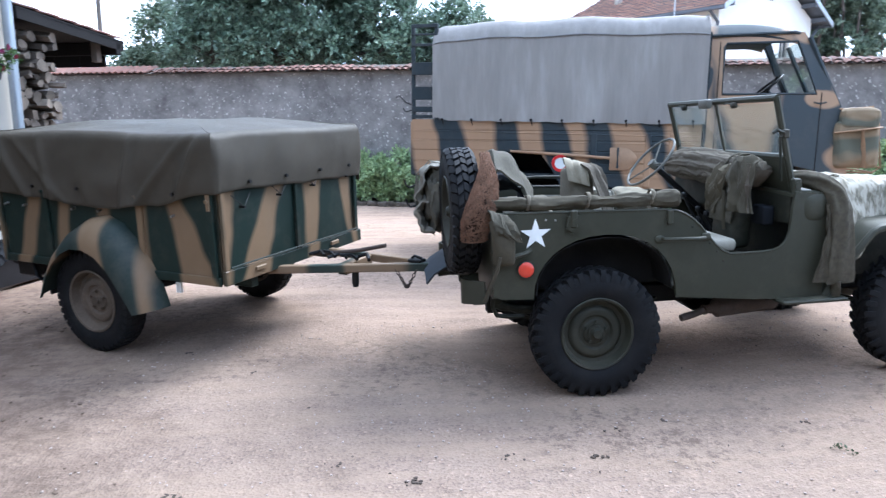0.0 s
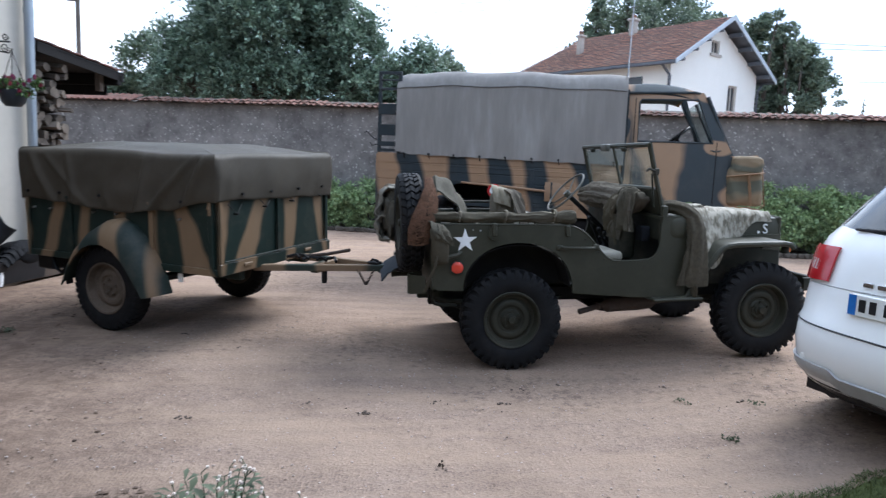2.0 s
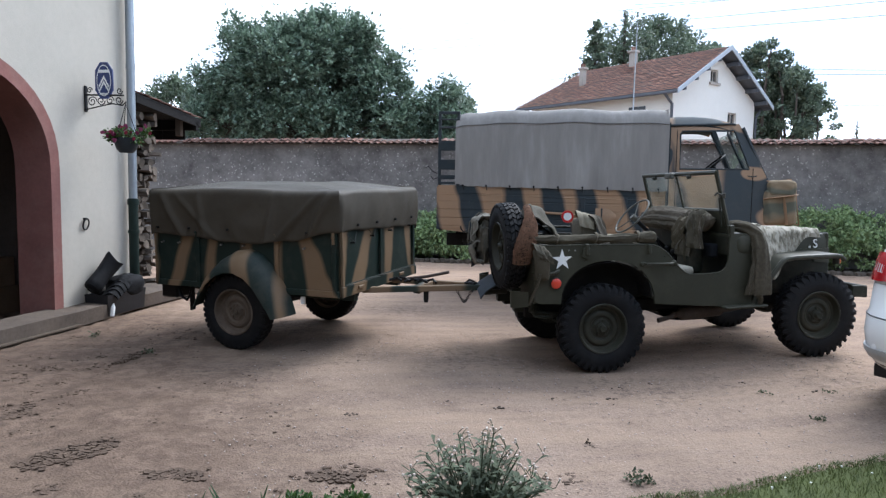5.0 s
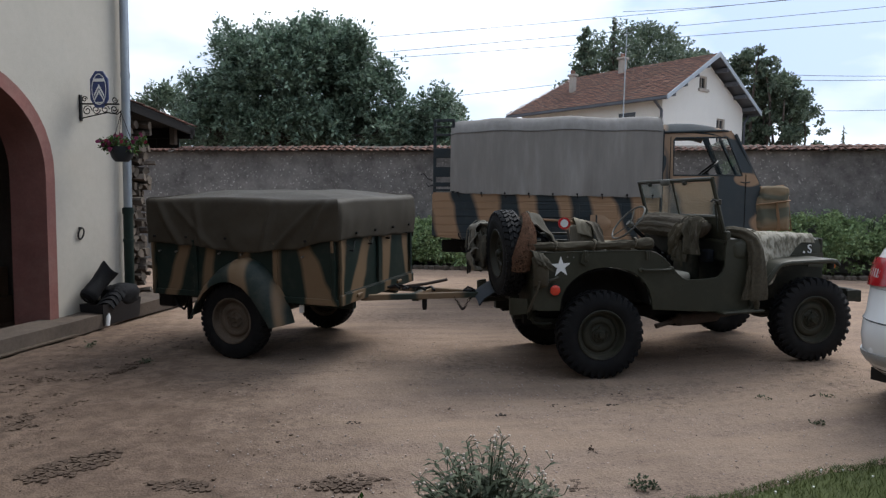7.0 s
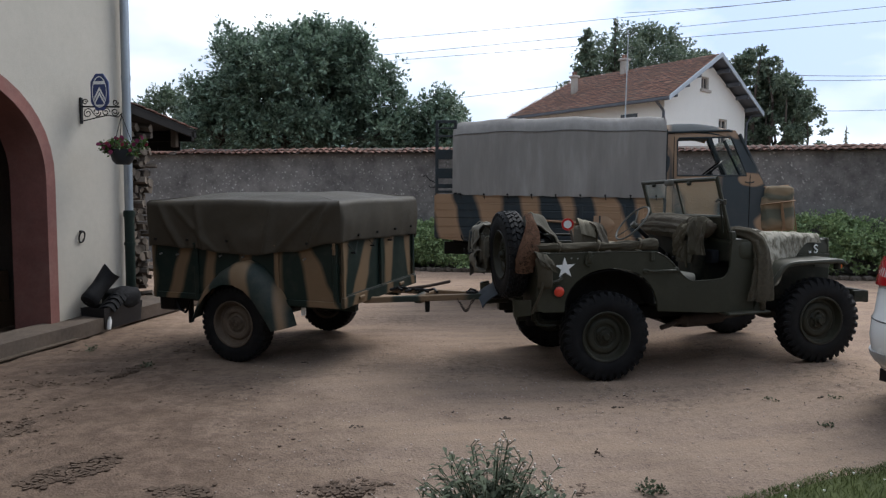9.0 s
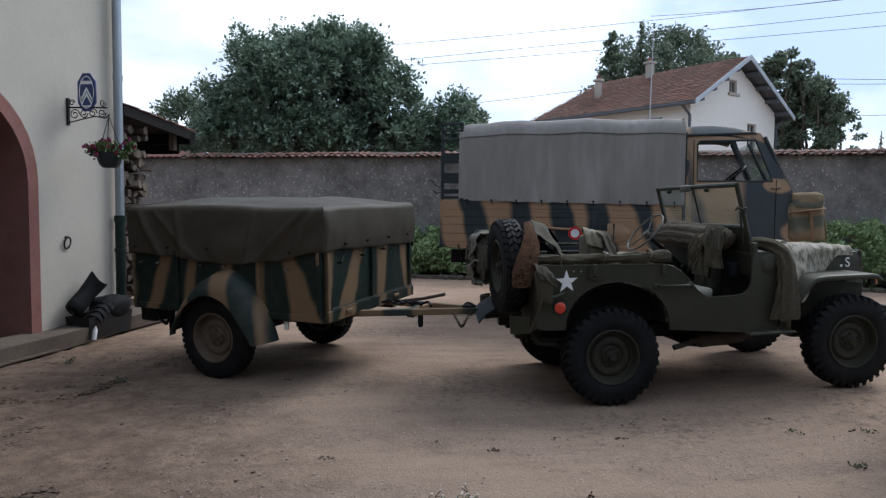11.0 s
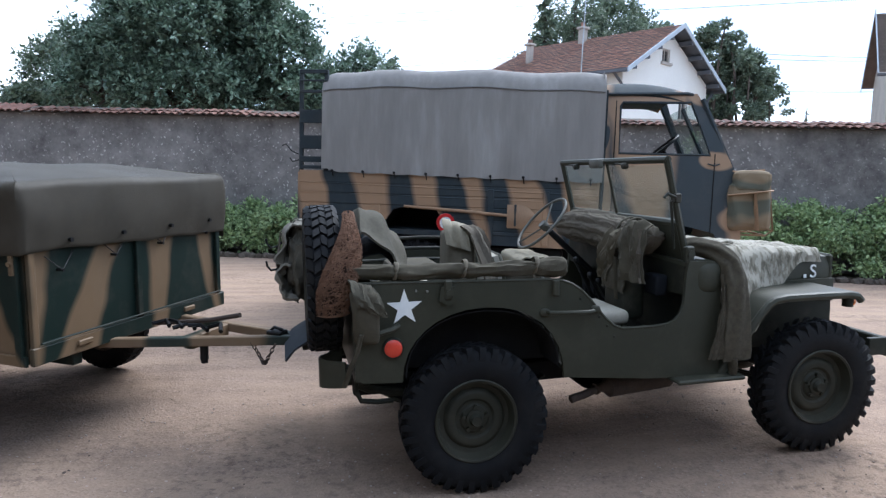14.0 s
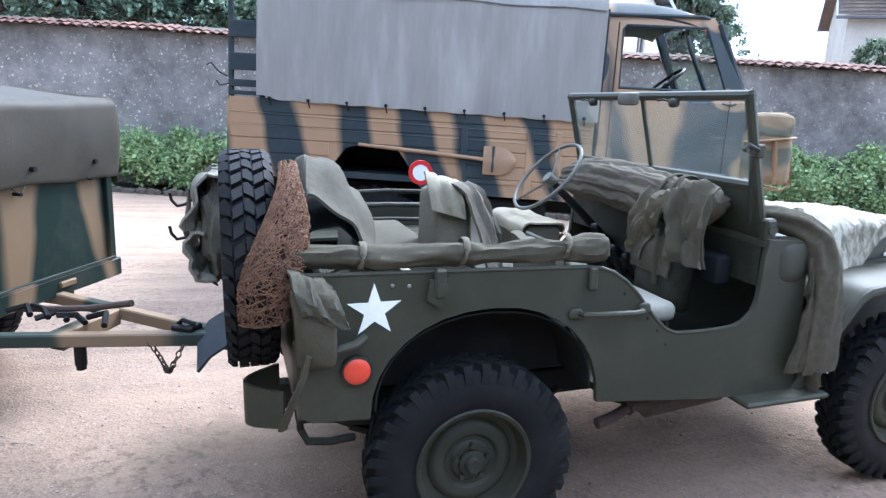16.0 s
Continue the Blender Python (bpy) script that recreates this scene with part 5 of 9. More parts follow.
    tube(bm, [(0.10, 0.80, 0.60), (0.30, 0.80, 0.625), (0.50, 0.78, 0.66), (0.72, 0.76, 0.715)], 0.014, 8)
    part("brake_lever", bm, M_RUST, tr)
    bm = B()
    for k in range(5):
        tube(bm, [(0.10 + 0.09 * k, 0.76 + 0.05 * math.sin(k * 2), 0.605 + 0.02 * (k % 2)), (0.17 + 0.09 * k, 0.80 - 0.07 * math.sin(k * 3), 0.625), (0.24 + 0.09 * k, 0.74, 0.61)], 0.013, 6)
    part("tied_cable", bm, M_BLACK, tr)
    bm = B()
    rod(bm, (0.52, 0.69, 0.45), (0.52, 0.69, 0.54), 0.024)
    rod(bm, (0.52, 0.69, 0.43), (0.52, 0.69, 0.46), 0.02)
    part("drawbar_foot", bm, M_BLACK, tr)
    for i in range(15):
        t = i / 14
        c = Vector((0.80 + 0.15 * t, 0.75 + 0.02 * math.sin(t * 6), 0.56 - 0.11 * math.sin(math.pi * t)))
        bm = B()
        slope = math.atan(-0.11 * math.pi * math.cos(math.pi * t) / 0.15)
        ax = Vector((math.cos(slope), 0, math.sin(slope)))
        up = Vector((-math.sin(slope), 0, math.cos(slope))) if i % 2 else Vector((0, 1, 0))
        tube(bm, [c + 0.017 * math.cos(q) * ax + 0.010 * math.sin(q) * up for q in [2 * math.pi * j / 10 for j in range(10)]], 0.0035, 5, closed=True)
        part("chain_link", bm, M_RUST, tr)
    bm = B()
    box(bm, (0.86, 0.80, 0.60), (0.96, 0.88, 0.625), 0.006)
    tube(bm, [(0.87, 0.84, 0.62), (0.90, 0.83, 0.645), (0.95, 0.84, 0.63)], 0.009, 6)
    part("hitch_latch", bm, M_BLACK, tr)
    for pts in (((0.0, 0.12, 1.10), (0.03, 0.20, 1.02), (0.0, 0.30, 1.11)), ((0.0, 0.48, 1.14), (0.03, 0.57, 1.05), (0.0, 0.68, 1.14)), ((0.0, 0.86, 1.15), (0.03, 0.95, 1.07), (0.0, 1.05, 1.15)), ((0.0, 1.28, 1.14), (0.03, 1.38, 1.09), (0.0, 1.46, 1.13))):
        bm = B()
        tube(bm, [(p[0] + 0.008, p[1], p[2]) for p in pts], 0.003, 5)
        rod(bm, (0.0, pts[1][1], pts[1][2]), (0.045, pts[1][1], pts[1][2]), 0.008, n=8)
        part("lashing_cord", bm, M_BLACK, tr)
    return tr


M_DRAW = camouflage("drawbar_camouflage", (0.024, 0.036, 0.030), (0.20, 0.138, 0.085), 0, -2.0, 2.0, [(-0.2, 0.22), (0.42, 0.86)], 0.0, 0.1)
build_trailer()


def build_trailer_tarp():
    """The tarpaulin drawn over hoops: flat top with ridges, sides with a wavy hem."""
    L, W = TR_L, TR_W
    e = 0.035
    pts = []
    n_side, n_end, n_c = 90, 56, 5
    x0, x1, y0, y1, rc = -L - e, e, -e, W + e, 0.035
    corners = [(x1 - rc, y0 + rc, -90), (x1 - rc, y1 - rc, 0), (x0 + rc, y1 - rc, 90), (x0 + rc, y0 + rc, 180)]
    ring = []
    for i, (cx, cy, a0) in enumerate(corners):
        for k in range(n_c + 1):
            a = radians(a0 + 90 * k / n_c)
            ring.append((cx + rc * math.cos(a), cy + rc * math.sin(a), math.cos(a), math.sin(a)))
        nxt = corners[(i + 1) % 4]
        p = ring[-1]
        a1 = radians(nxt[2])
        q = (nxt[0] + rc * math.cos(a1), nxt[1] + rc * math.sin(a1))
        m = n_end if i % 2 == 0 else n_side
        for k in range(1, m):
            t = k / m
            ring.append((p[0] + (q[0] - p[0]) * t, p[1] + (q[1] - p[1]) * t, p[2], p[3]))
    bm = B()
    rows = []
    nrow = 22
    for j in range(nrow + 1):
        w = j / nrow
        row = []
        for x, y, nx, ny in ring:
            u = x if abs(ny) > abs(nx) else y
            hem = 1.045 + 0.012 * nz(u * 1.7, ny * 3 + nx * 5) + 0.010 * abs(math.sin(u * 7.5))
            if nx > 0.6:
                hem += 0.085 - 0.05 * u / W
            elif ny < -0.5:
                hem += -0.05 * math.exp(-((u + 1.0) / 0.45) ** 2) + 0.08 * smooth01(-0.45, 0.0, u)
            zt = 1.482 + 0.008 * math.sin(u * 4.0) + 0.008 * nz(u, ny, nx, 2.5)
            calm = 0.3 if nx > 0.6 else 0.6
            z = hem + (zt - hem) * w
            crease = sum(g * math.exp(-(((u - c) - k * (z - 1.48)) / 0.035) ** 2) for c, k, g in ((-0.05, 0.55, 0.03), (-0.14, 1.1, 0.022), (-0.62, 0.25, 0.028), (-1.5, -0.2, 0.022), (-1.95, -0.6, 0.028), (-1.8, -1.1, 0.018))) if ny < -0.5 else 0.0
            amp = crease * min(1.0, (1 - w) * 3 + 0.25) + calm * (0.010 * math.sin(u * 23 + 5 * nz(u, z, 2, 3.0)) * (1 - w) + 0.03 * nz(u * 2.2 + z * 1.6, z * 2.6, nx + 2 * ny) + 0.018 * nz(u * 5 - z * 5, z * 4, 3 + nx))
            push = amp + 0.02 * math.sin(math.pi * w) * 0.6
            inset = 0.03 * max(0.0, (w - 0.9) / 0.1) ** 2
            row.append(bm.verts.new((x + nx * (push - inset), y + ny * (push - inset), z + 0.0)))
        rows.append(row)
    m = len(ring)
    for j in range(nrow):
        for i in range(m):
            bm.faces.new((rows[j][i], rows[j][(i + 1) % m], rows[j + 1][(i + 1) % m], rows[j + 1][i]))
    # top: rings shrinking to the middle, raised over the hoops
    last = rows[-1]
    cx, cy = -L / 2, W / 2
    for k in range(1, 9):
        f = 1 - k / 9
        row = []
        for v in last:
            x, y = cx + (v.co.x - cx) * (0.06 + 0.94 * f), cy + (v.co.y - cy) * (0.06 + 0.94 * f)
            rise = 1.505 + 0.035 * (1 - f) ** 0.6 + 0.014 * math.exp(-((x + 0.62) / 0.12) ** 2) + 0.012 * math.exp(-((x + 1.5) / 0.14) ** 2) + 0.012 * nz(x * 3, y * 3)
            base = v.co.z + (rise - v.co.z) * smooth01(1.0, 0.55, f)
            row.append(bm.verts.new((x, y, base)))
        for i in range(m):
            bm.faces.new((rows[-1][i], rows[-1][(i + 1) % m], row[(i + 1) % m], row[i]))
        rows.append(row)
    bm.faces.new(rows[-1])
    # hem folded up inside
    prev = rows[0]
    for inset, up in ((0.004, -0.004), (0.009, 0.002), (0.010, 0.06)):
        row = [bm.verts.new((v.co.x - r[2] * inset, v.co.y - r[3] * inset, v.co.z + up)) for v, r in zip(rows[0], ring)]
        for i in range(m):
            bm.faces.new((row[i], row[(i + 1) % m], prev[(i + 1) % m], prev[i]))
        prev = row
    ob = part("tarpaulin", bm, M_TARP, None, "creased olive tarpaulin lashed over the trailer box", TR_M, 60)
    tagged(ob, category="tarpaulin")
    for i, (x, y) in enumerate([(-0.30, -0.05), (-0.72, -0.05), (-1.15, -0.05), (-1.6, -0.05), (-1.98, -0.05), (0.055, 0.25), (0.055, 0.62), (0.055, 1.02), (0.055, 1.4)]):
        bm = B()
        d = Vector((0, -1, 0)) if x < 0 else Vector((1, 0, 0))
        p = Vector((x, y, 1.115 if x < 0 else 1.175))
        rod(bm, p - d * 0.02, p + d * 0.006, 0.012, n=10)
        part("eyelet", bm, M_BLACK, ob)
    return ob


build_trailer_tarp()

# ---- truck ----
TK_M = Matrix.Translation((-0.41, 3.95, 0.0)) @ Matrix.Rotation(radians(-21), 4, "Z")


def tk_x(x):
    """Lengths along the truck: the tail is drawn out, the cab a little shorter."""
    if x < 0.73:
        return 0.70 - (0.73 - x) * 0.98
    if x < 2.24:
        return x - 0.03
    return 2.21 + (x - 2.24) * 0.916



TK_W = 1.95
TTAN, TDARK = (0.35, 0.225, 0.135), (0.031, 0.042, 0.049)
M_TK_BODY = sprayed("truck_body_camouflage", TTAN, TDARK, 0, 0.95, 1.50, [(-0.42, 0.10, -0.48, 0.05), (0.13, 0.34, -0.01, 0.30), (0.72, 0.34, 0.63, 0.26), (1.30, 0.36, 1.13, 0.28), (1.74, 0.32, 1.60, 0.26), (2.35, 0.10, 2.15, 0.22)], 0.03, 0.06, 0.6)
M_TK_CAB = sprayed("truck_cab_camouflage", TTAN, TDARK, 0, 1.0, 2.0, [(2.92, 0.24, 2.72, 0.03), (3.55, 0.66, 3.60, 0.44)], 0.04, 0.07, 0.4, 0.12, [(2.66, 1.98, 0.05, 0.14, 1), (3.66, 1.80, 0.10, 0.08, 0), (3.97, 1.60, 0.31, 0.30, 1), (3.56, 2.42, 0.12, 0.10, 0), (2.99, 1.12, 0.16, 0.12, 1), (3.74, 1.79, 0.13, 0.085, 0), (3.98, 1.24, 0.20, 0.13, 0)])
M_TK_TARP = streaked("grey_truck_tarpaulin", (0.258, 0.244, 0.229), (0.205, 0.193, 0.181), (0.355, 0.341, 0.322))
M_TK_ROPE = surface("grey_canvas_rope", (0.215, 0.21, 0.205), (0.15, 0.148, 0.146), 0.8, 1.4, 0.2, 150, 0, 0.3, (0.3, 0.3, 0.29))
M_TK_ROOF = sprayed("truck_roof_camouflage", TTAN, TDARK, 0, 2.0, 3.0, [(3.02, 0.70, 3.02, 0.70)], 0.06, 0.06, 0.8)
M_TK_TAN = surface("truck_tan_paint", TTAN, None, 0.6, 5.0, 0.1, 70, 0, 0.25)
M_TK_DARK = surface("truck_dark_paint", TDARK, None, 0.6, 5.0, 0.1, 70, 0, 0.15)
TK_TYRE = (rim_mesh("truck_rim", 0.22, 0.2, 0.06), tyre_mesh("truck_tyre", 0.45, 0.2, 28, 0.016, 0.22), hub_mesh("truck_hub", 0.06, 0.05, 0.0))


def build_truck():
    tk = thing("truck", "camouflaged light military truck with a grey canvas load cover", "truck", TK_M)
    W = TK_W
    # load bed side with the wheel arch, planks
    ar = [(0.42, 0.90), (0.50, 1.09), (0.60, 1.225), (0.68, 1.25), (1.05, 1.235), (1.15, 1.10), (1.27, 0.90)]
    out = [(-0.42, 0.985), (-0.30, 0.97)] + [(0.30, 0.92)] + ar + [(2.70, 0.885), (2.70, 1.60), (-0.42, 1.60)]
    for y, s in ((0.0, 1), (W, -1)):
        bm = B()
        plate(bm, [out], lambda x, z: Vector((x, y, z)), (0, s * 0.03, 0))
        part("bed_side", bm, M_TK_BODY, tk)
        rows = [(1.485, 1.59), (1.38, 1.475), (1.27, 1.37)]
        for za, zb in rows:
            bm = B()
            box(bm, (-0.41, min(y, y - s * 0.007), za), (2.69, max(y, y - s * 0.007), zb), 0.003)
            part("plank", bm, M_TK_BODY, tk)
        for za, zb in ((1.15, 1.26), (1.04, 1.14), (0.995, 1.03)):
            for xa, xb in ((-0.41, 0.36 + (za - 0.95) * 0.5), (1.31 - (za - 0.95) * 0.6, 2.69)):
                bm = B()
                box(bm, (xa, min(y, y - s * 0.007), za), (xb, max(y, y - s * 0.007), zb), 0.003)
                part("plank", bm, M_TK_BODY, tk)
        for z in (1.48, 1.375):
            bm = B()
            tube(bm, [(-0.42, y - s * 0.004, z), (2.70, y - s * 0.004, z - 0.055 if z > 1.4 else z - 0.03)], 0.008 if z > 1.4 else 0.006, 6)
            part("bed_rib", bm, M_TK_BODY, tk)
        for x in (1.60, 2.15, 2.40):
            bm = B()
            box(bm, (x - 0.03, min(y, y - s * 0.014), 0.91), (x + 0.03, max(y, y - s * 0.014), 1.46), 0.005)
            part("bed_stake", bm, M_TK_BODY, tk)
        # stake rack at the tail
        for x in (-0.41, -0.14):
            bm = B()
            box(bm, (x - 0.02, min(y + s * 0.01, y + s * 0.05), 1.58), (x + 0.02, max(y + s * 0.01, y + s * 0.05), 2.62), 0.004)
            part("rack_post", bm, M_TK_DARK, tk)
        for z, h in ((1.63, 0.035), (1.71, 0.06), (1.885, 0.14), (2.147, 0.135), (2.40, 0.03), (2.51, 0.02), (2.60, 0.04)):
            bm = B()
            box(bm, (-0.42, min(y, y + s * 0.022), z - h / 2), (-0.12, max(y, y + s * 0.022), z + h / 2), 0.004)
            part("rack_slat", bm, M_TK_DARK, tk)
    bm = B()
    box(bm, (-0.42, 0.03, 0.97), (2.70, W - 0.03, 1.02))
    part("bed_floor", bm, M_TK_DARK, tk)
    bm = B()
    box(bm, (-0.44, 0.0, 0.985), (-0.415, W, 1.58), 0.006)
    part("tailgate", bm, M_TK_BODY, tk)
    bm = B()
    box(bm, (2.66, 0.03, 1.0), (2.70, W - 0.03, 1.6))
    part("headboard", bm, M_TK_DARK, tk)
    # arch liner and chassis
    bm = B()
    sheet(bm, len(ar) - 1, 2, lambda u, v: Vector((ar[round(u * 6)][0], 0.03 + 0.90 * v, ar[round(u * 6)][1])), 0.006)
    sheet(bm, len(ar) - 1, 2, lambda u, v: Vector((ar[round(u * 6)][0], W - 0.03 - 0.90 * v, ar[round(u * 6)][1])), 0.006)
    part("wheel_arch", bm, M_BLACK, tk)
    bm = B()
    box(bm, (0.36, 0.93, 0.50), (1.34, 0.95, 1.24))
    part("wheel_house", bm, M_BLACK, tk)
    for y in (0.55, W - 0.65):
        bm = B()
        box(bm, (-0.40, y, 0.72), (4.2, y + 0.10, 0.90), 0.01)
        part("chassis_rail", bm, M_BLACK, tk)
    for x in (0.85, 3.62):
        g = 0.02
        wheel(tk, Matrix.Translation((x, 0.10, 0.465)), TK_TYRE, M_TK_TAN)
        wheel(tk, Matrix.Translation((x, W - 0.10, 0.465)) @ MIRROR_Y, TK_TYRE, M_TK_TAN)
        bm = B()
        rod(bm, (x, 0.2, 0.46), (x, W - 0.2, 0.46), 0.06)
        part("axle", bm, M_BLACK, tk)
    bm = B()
    box(bm, (1.45, 0.12, 0.60), (2.35, 0.50, 0.87), 0.03, seg=2)
    part("fuel_tank", bm, M_BLACK, tk)
    bm = B()
    box(bm, (0.06, 0.12, 0.45), (0.075, 0.42, 0.95), 0.004)
    part("mud_flap", bm, M_BLACK, tk)
    bm = B()
    tube(bm, [(-0.44, 0.02, 1.76), (-0.50, -0.02, 1.79), (-0.56, -0.03, 1.86), (-0.60, -0.03, 1.84)], 0.007, 6)
    tube(bm, [(-0.43, 0.02, 1.70), (-0.49, -0.02, 1.68), (-0.52, -0.02, 1.72)], 0.007, 6)
    part("tail_hook", bm, M_BLACK, tk)
    # cab
    win = [(2.875, 1.84), (2.875, 2.31), (2.90, 2.345), (3.58, 2.355), (3.615, 2.34), (3.82, 1.84)]
    cab = [(2.74, 0.90), (3.20, 0.90), (3.24, 1.02), (3.34, 1.12), (3.62, 1.16), (3.90, 1.10), (4.02, 0.92), (4.10, 0.92), (4.17, 1.05), (4.16, 1.40), (4.13, 1.52), (4.085, 1.67), (3.72, 2.345), (3.66, 2.43), (2.74, 2.40)]
    far_win = [(2.875, 1.84), (2.875, 2.45), (2.90, 2.48), (3.60, 2.48), (3.64, 2.46), (3.93, 1.84)]
    far_cab = cab[:-3] + [(3.735, 2.42), (3.69, 2.53), (2.74, 2.53)]
    for y, s in ((0.0, 1), (W, -1)):
        bm = B()
        plate(bm, [cab, win] if s > 0 else [far_cab, far_win], lambda x, z: Vector((x, y + s * 0.10 * max(0.0, z - 1.85) * 1.2, z)), (0, s * 0.035, 0))
        side = part("cab_side", bm, M_TK_CAB if y < 1 else M_TK_DARK, tk)
        bm = B()
        fr = [(2.882, 1.847), (2.882, 2.305), (2.905, 2.338), (3.60, 2.345), (3.808, 1.847)] if s > 0 else [(2.882, 1.847), (2.882, 2.44), (2.905, 2.472), (3.62, 2.475), (3.92, 1.847)]
        tube(bm, [(x, y + s * (0.006 + 0.12 * max(0.0, z - 1.85)), z) for x, z in fr], 0.014, 6, closed=True)
        part("window_frame", bm, M_TK_DARK, side)
        bm = B()
        tube(bm, [(3.79, y - s * 0.01, 1.765), (3.85, y - s * 0.03, 1.75), (3.91, y - s * 0.01, 1.765)], 0.008, 6)
        part("door_handle", bm, M_TK_DARK, side)
        for xa, za, zb in ((2.83, 2.35, 1.0), (3.86, 1.86, 1.1)):
            bm = B()
            tube(bm, [(xa, y + s * 0.001, za), (xa, y + s * 0.001, zb)], 0.006, 5)
            part("door_seam", bm, M_BLACK, side)
    bm = B()

    def roof(u, v):
        x = 2.72 + 0.88 * u
        a = (v - 0.5) * 2
        return Vector((x, W / 2 + a * (W / 2 - 0.055), 2.575 - (0.15 if a < 0 else 0.045) * abs(a) ** 7 - 0.09 * u ** 3 - 0.02 * (1 - u) ** 4))
    sheet(bm, 12, 18, roof, 0.02)
    part("cab_roof", bm, M_TK_ROOF, tk)
    bm = B()
    sheet(bm, 6, 10, lambda u, v: Vector((2.76 + 0.80 * u, 0.10 + (W - 0.20) * v, 2.40 + 0.085 * smooth01(0.0, 0.5, v) - 0.03 * u ** 3)), 0.012)
    part("headlining", bm, M_BLACK, tk)
    bm = B()
    tube(bm, [(2.74, 0.05, 2.415), (3.56, 0.06, 2.43), (3.62, 0.08, 2.42)], 0.016, 6)
    part("rain_gutter", bm, M_TK_DARK, tk)
    bm = B()
    box(bm, (2.72, 0.02, 0.95), (2.745, W - 0.02, 2.45))
    part("cab_back", bm, M_TK_DARK, tk)
    bm = B()
    box(bm, (2.75, 0.03, 0.92), (4.10, W - 0.03, 0.96))
    part("cab_floor", bm, M_TK_DARK, tk)
    bm = B()
    sheet(bm, 6, 12, lambda u, v: Vector((4.06 + 0.12 * math.sin(math.pi * u / 2) - 0.02 * (abs(v - 0.5) * 2) ** 3, 0.02 + (W - 0.04) * v, 1.70 - 0.78 * u)), 0.02)
    part("cab_nose", bm, M_TK_CAB, tk)
    bm = B()
    sheet(bm, 1, 1, lambda u, v: Vector((3.69 + 0.365 * (1 - v), 0.10 + (W - 0.20) * u, 1.70 + 0.67 * v)), 0.005)
    g = part("windscreen", bm, M_GLASS_CLEAR, tk, smooth=0)
    g.visible_shadow = False
    bm = B()
    for y in (0.05, W / 2, W - 0.05):
        tube(bm, [(4.075, y, 1.67), (3.71, y, 2.38)], 0.025, 6)
    tube(bm, [(4.06, 0.05, 1.68), (4.06, W - 0.05, 1.68)], 0.025, 6)
    part("windscreen_frame", bm, M_TK_DARK, tk)
    bm = B()
    box(bm, (3.75, 0.06, 1.60), (3.97, W - 0.06, 1.72), 0.03, seg=2)
    part("dashboard", bm, M_TK_DARK, tk)
    c = Vector((3.42, 0.55, 1.93))
    bm = B()
    ax = Vector((-0.62, 0, 0.78))
    a, b = ax.cross(Vector((0, 1, 0))).normalized(), Vector((0, 1, 0))
    tube(bm, [c + 0.21 * (math.cos(t) * a + math.sin(t) * b) for t in [2 * math.pi * i / 32 for i in range(32)]], 0.014, 8, closed=True)
    for t in (0.3, 2.4, 4.5):
        tube(bm, [c - 0.04 * ax, c + 0.205 * (math.cos(t) * a + math.sin(t) * b)], 0.009, 6)
    rod(bm, c, c - 0.45 * ax, 0.02)
    part("steering_wheel", bm, M_BLACK, tk)
    for y in (0.25, 1.15):
        bm = B()
        box(bm, (2.85, y, 1.15), (3.3, y + 0.5, 1.30), 0.04, seg=2)
        box(bm, (2.78, y, 1.28), (2.88, y + 0.5, 1.72), 0.04, seg=2)
        part("cab_seat", bm, M_BLACK, tk)
    # stowage on the nose: frame and strapped sack
    bm = B()
    fr = [(4.06, 1.66), (4.36, 1.72), (4.42, 1.66), (4.49, 1.15), (4.42, 1.10), (4.14, 1.10)]
    for y in (0.02, 0.50):
        tube(bm, [(x, y, z) for x, z in fr], 0.010, 6)
    for x, z in fr[1:5]:
        tube(bm, [(x, 0.02, z), (x, 0.50, z)], 0.009, 6)
    tube(bm, [(3.98, 0.03, 1.72), (4.10, 0.0, 1.69), (4.2, 0.0, 1.70), (4.36, 0.0, 1.72)], 0.014, 6)
    part("nose_rack", bm, M_TK_TAN, tk)
    bm = B()
    box(bm, (4.01, -0.07, 1.14), (4.44, 0.50, 1.60), 0.07, seg=3)
    box(bm, (4.05, -0.085, 1.50), (4.43, 0.46, 1.71), 0.06, seg=3)
    bmesh.ops.subdivide_edges(bm, edges=bm.edges[:], cuts=4, use_grid_fill=True)
    for v in bm.verts:
        x, y, z = v.co
        v.co += Vector((0.030 * nz(x * 6, y * 6, z * 6) + 0.012 * nz(z * 19, x * 15, 5), 0.028 * nz(z * 6, x * 7, 3) + 0.014 * nz(x * 17, z * 17, 8), 0.018 * nz(x * 8, y * 6, 2)))
        v.co.x += 0.05 * (1.45 - z)
    sack = part("stowage_sack", bm, M_TK_SACK, tk, "strapped camouflage stowage sack")
    bm = B()
    tube(bm, [(4.00, -0.05, 1.475), (4.20, -0.098, 1.50), (4.43, -0.075, 1.53)], 0.030, 6, flat=0.3)
    tube(bm, [(4.25, -0.100, 1.51), (4.27, -0.098, 1.36), (4.30, -0.075, 1.15)], 0.030, 6, flat=0.3)
    part("strap", bm, M_TK_TAN, sack, "tan webbing strap")
    bm = B()
    box(bm, (4.14, 0.05, 0.62), (4.24, W - 0.05, 0.80), 0.015, seg=2)
    part("bumper", bm, M_TK_DARK, tk)
    # shovel clipped to the side
    sh = B()
    tube(sh, [(0.72, -0.03, 1.262), (1.30, -0.032, 1.232), (1.80, -0.03, 1.20)], [0.014, 0.017, 0.016], 10)
    shv = part("shovel", sh, M_TK_TAN, tk, "tan painted shovel clipped to the bed side")
    bm = B()
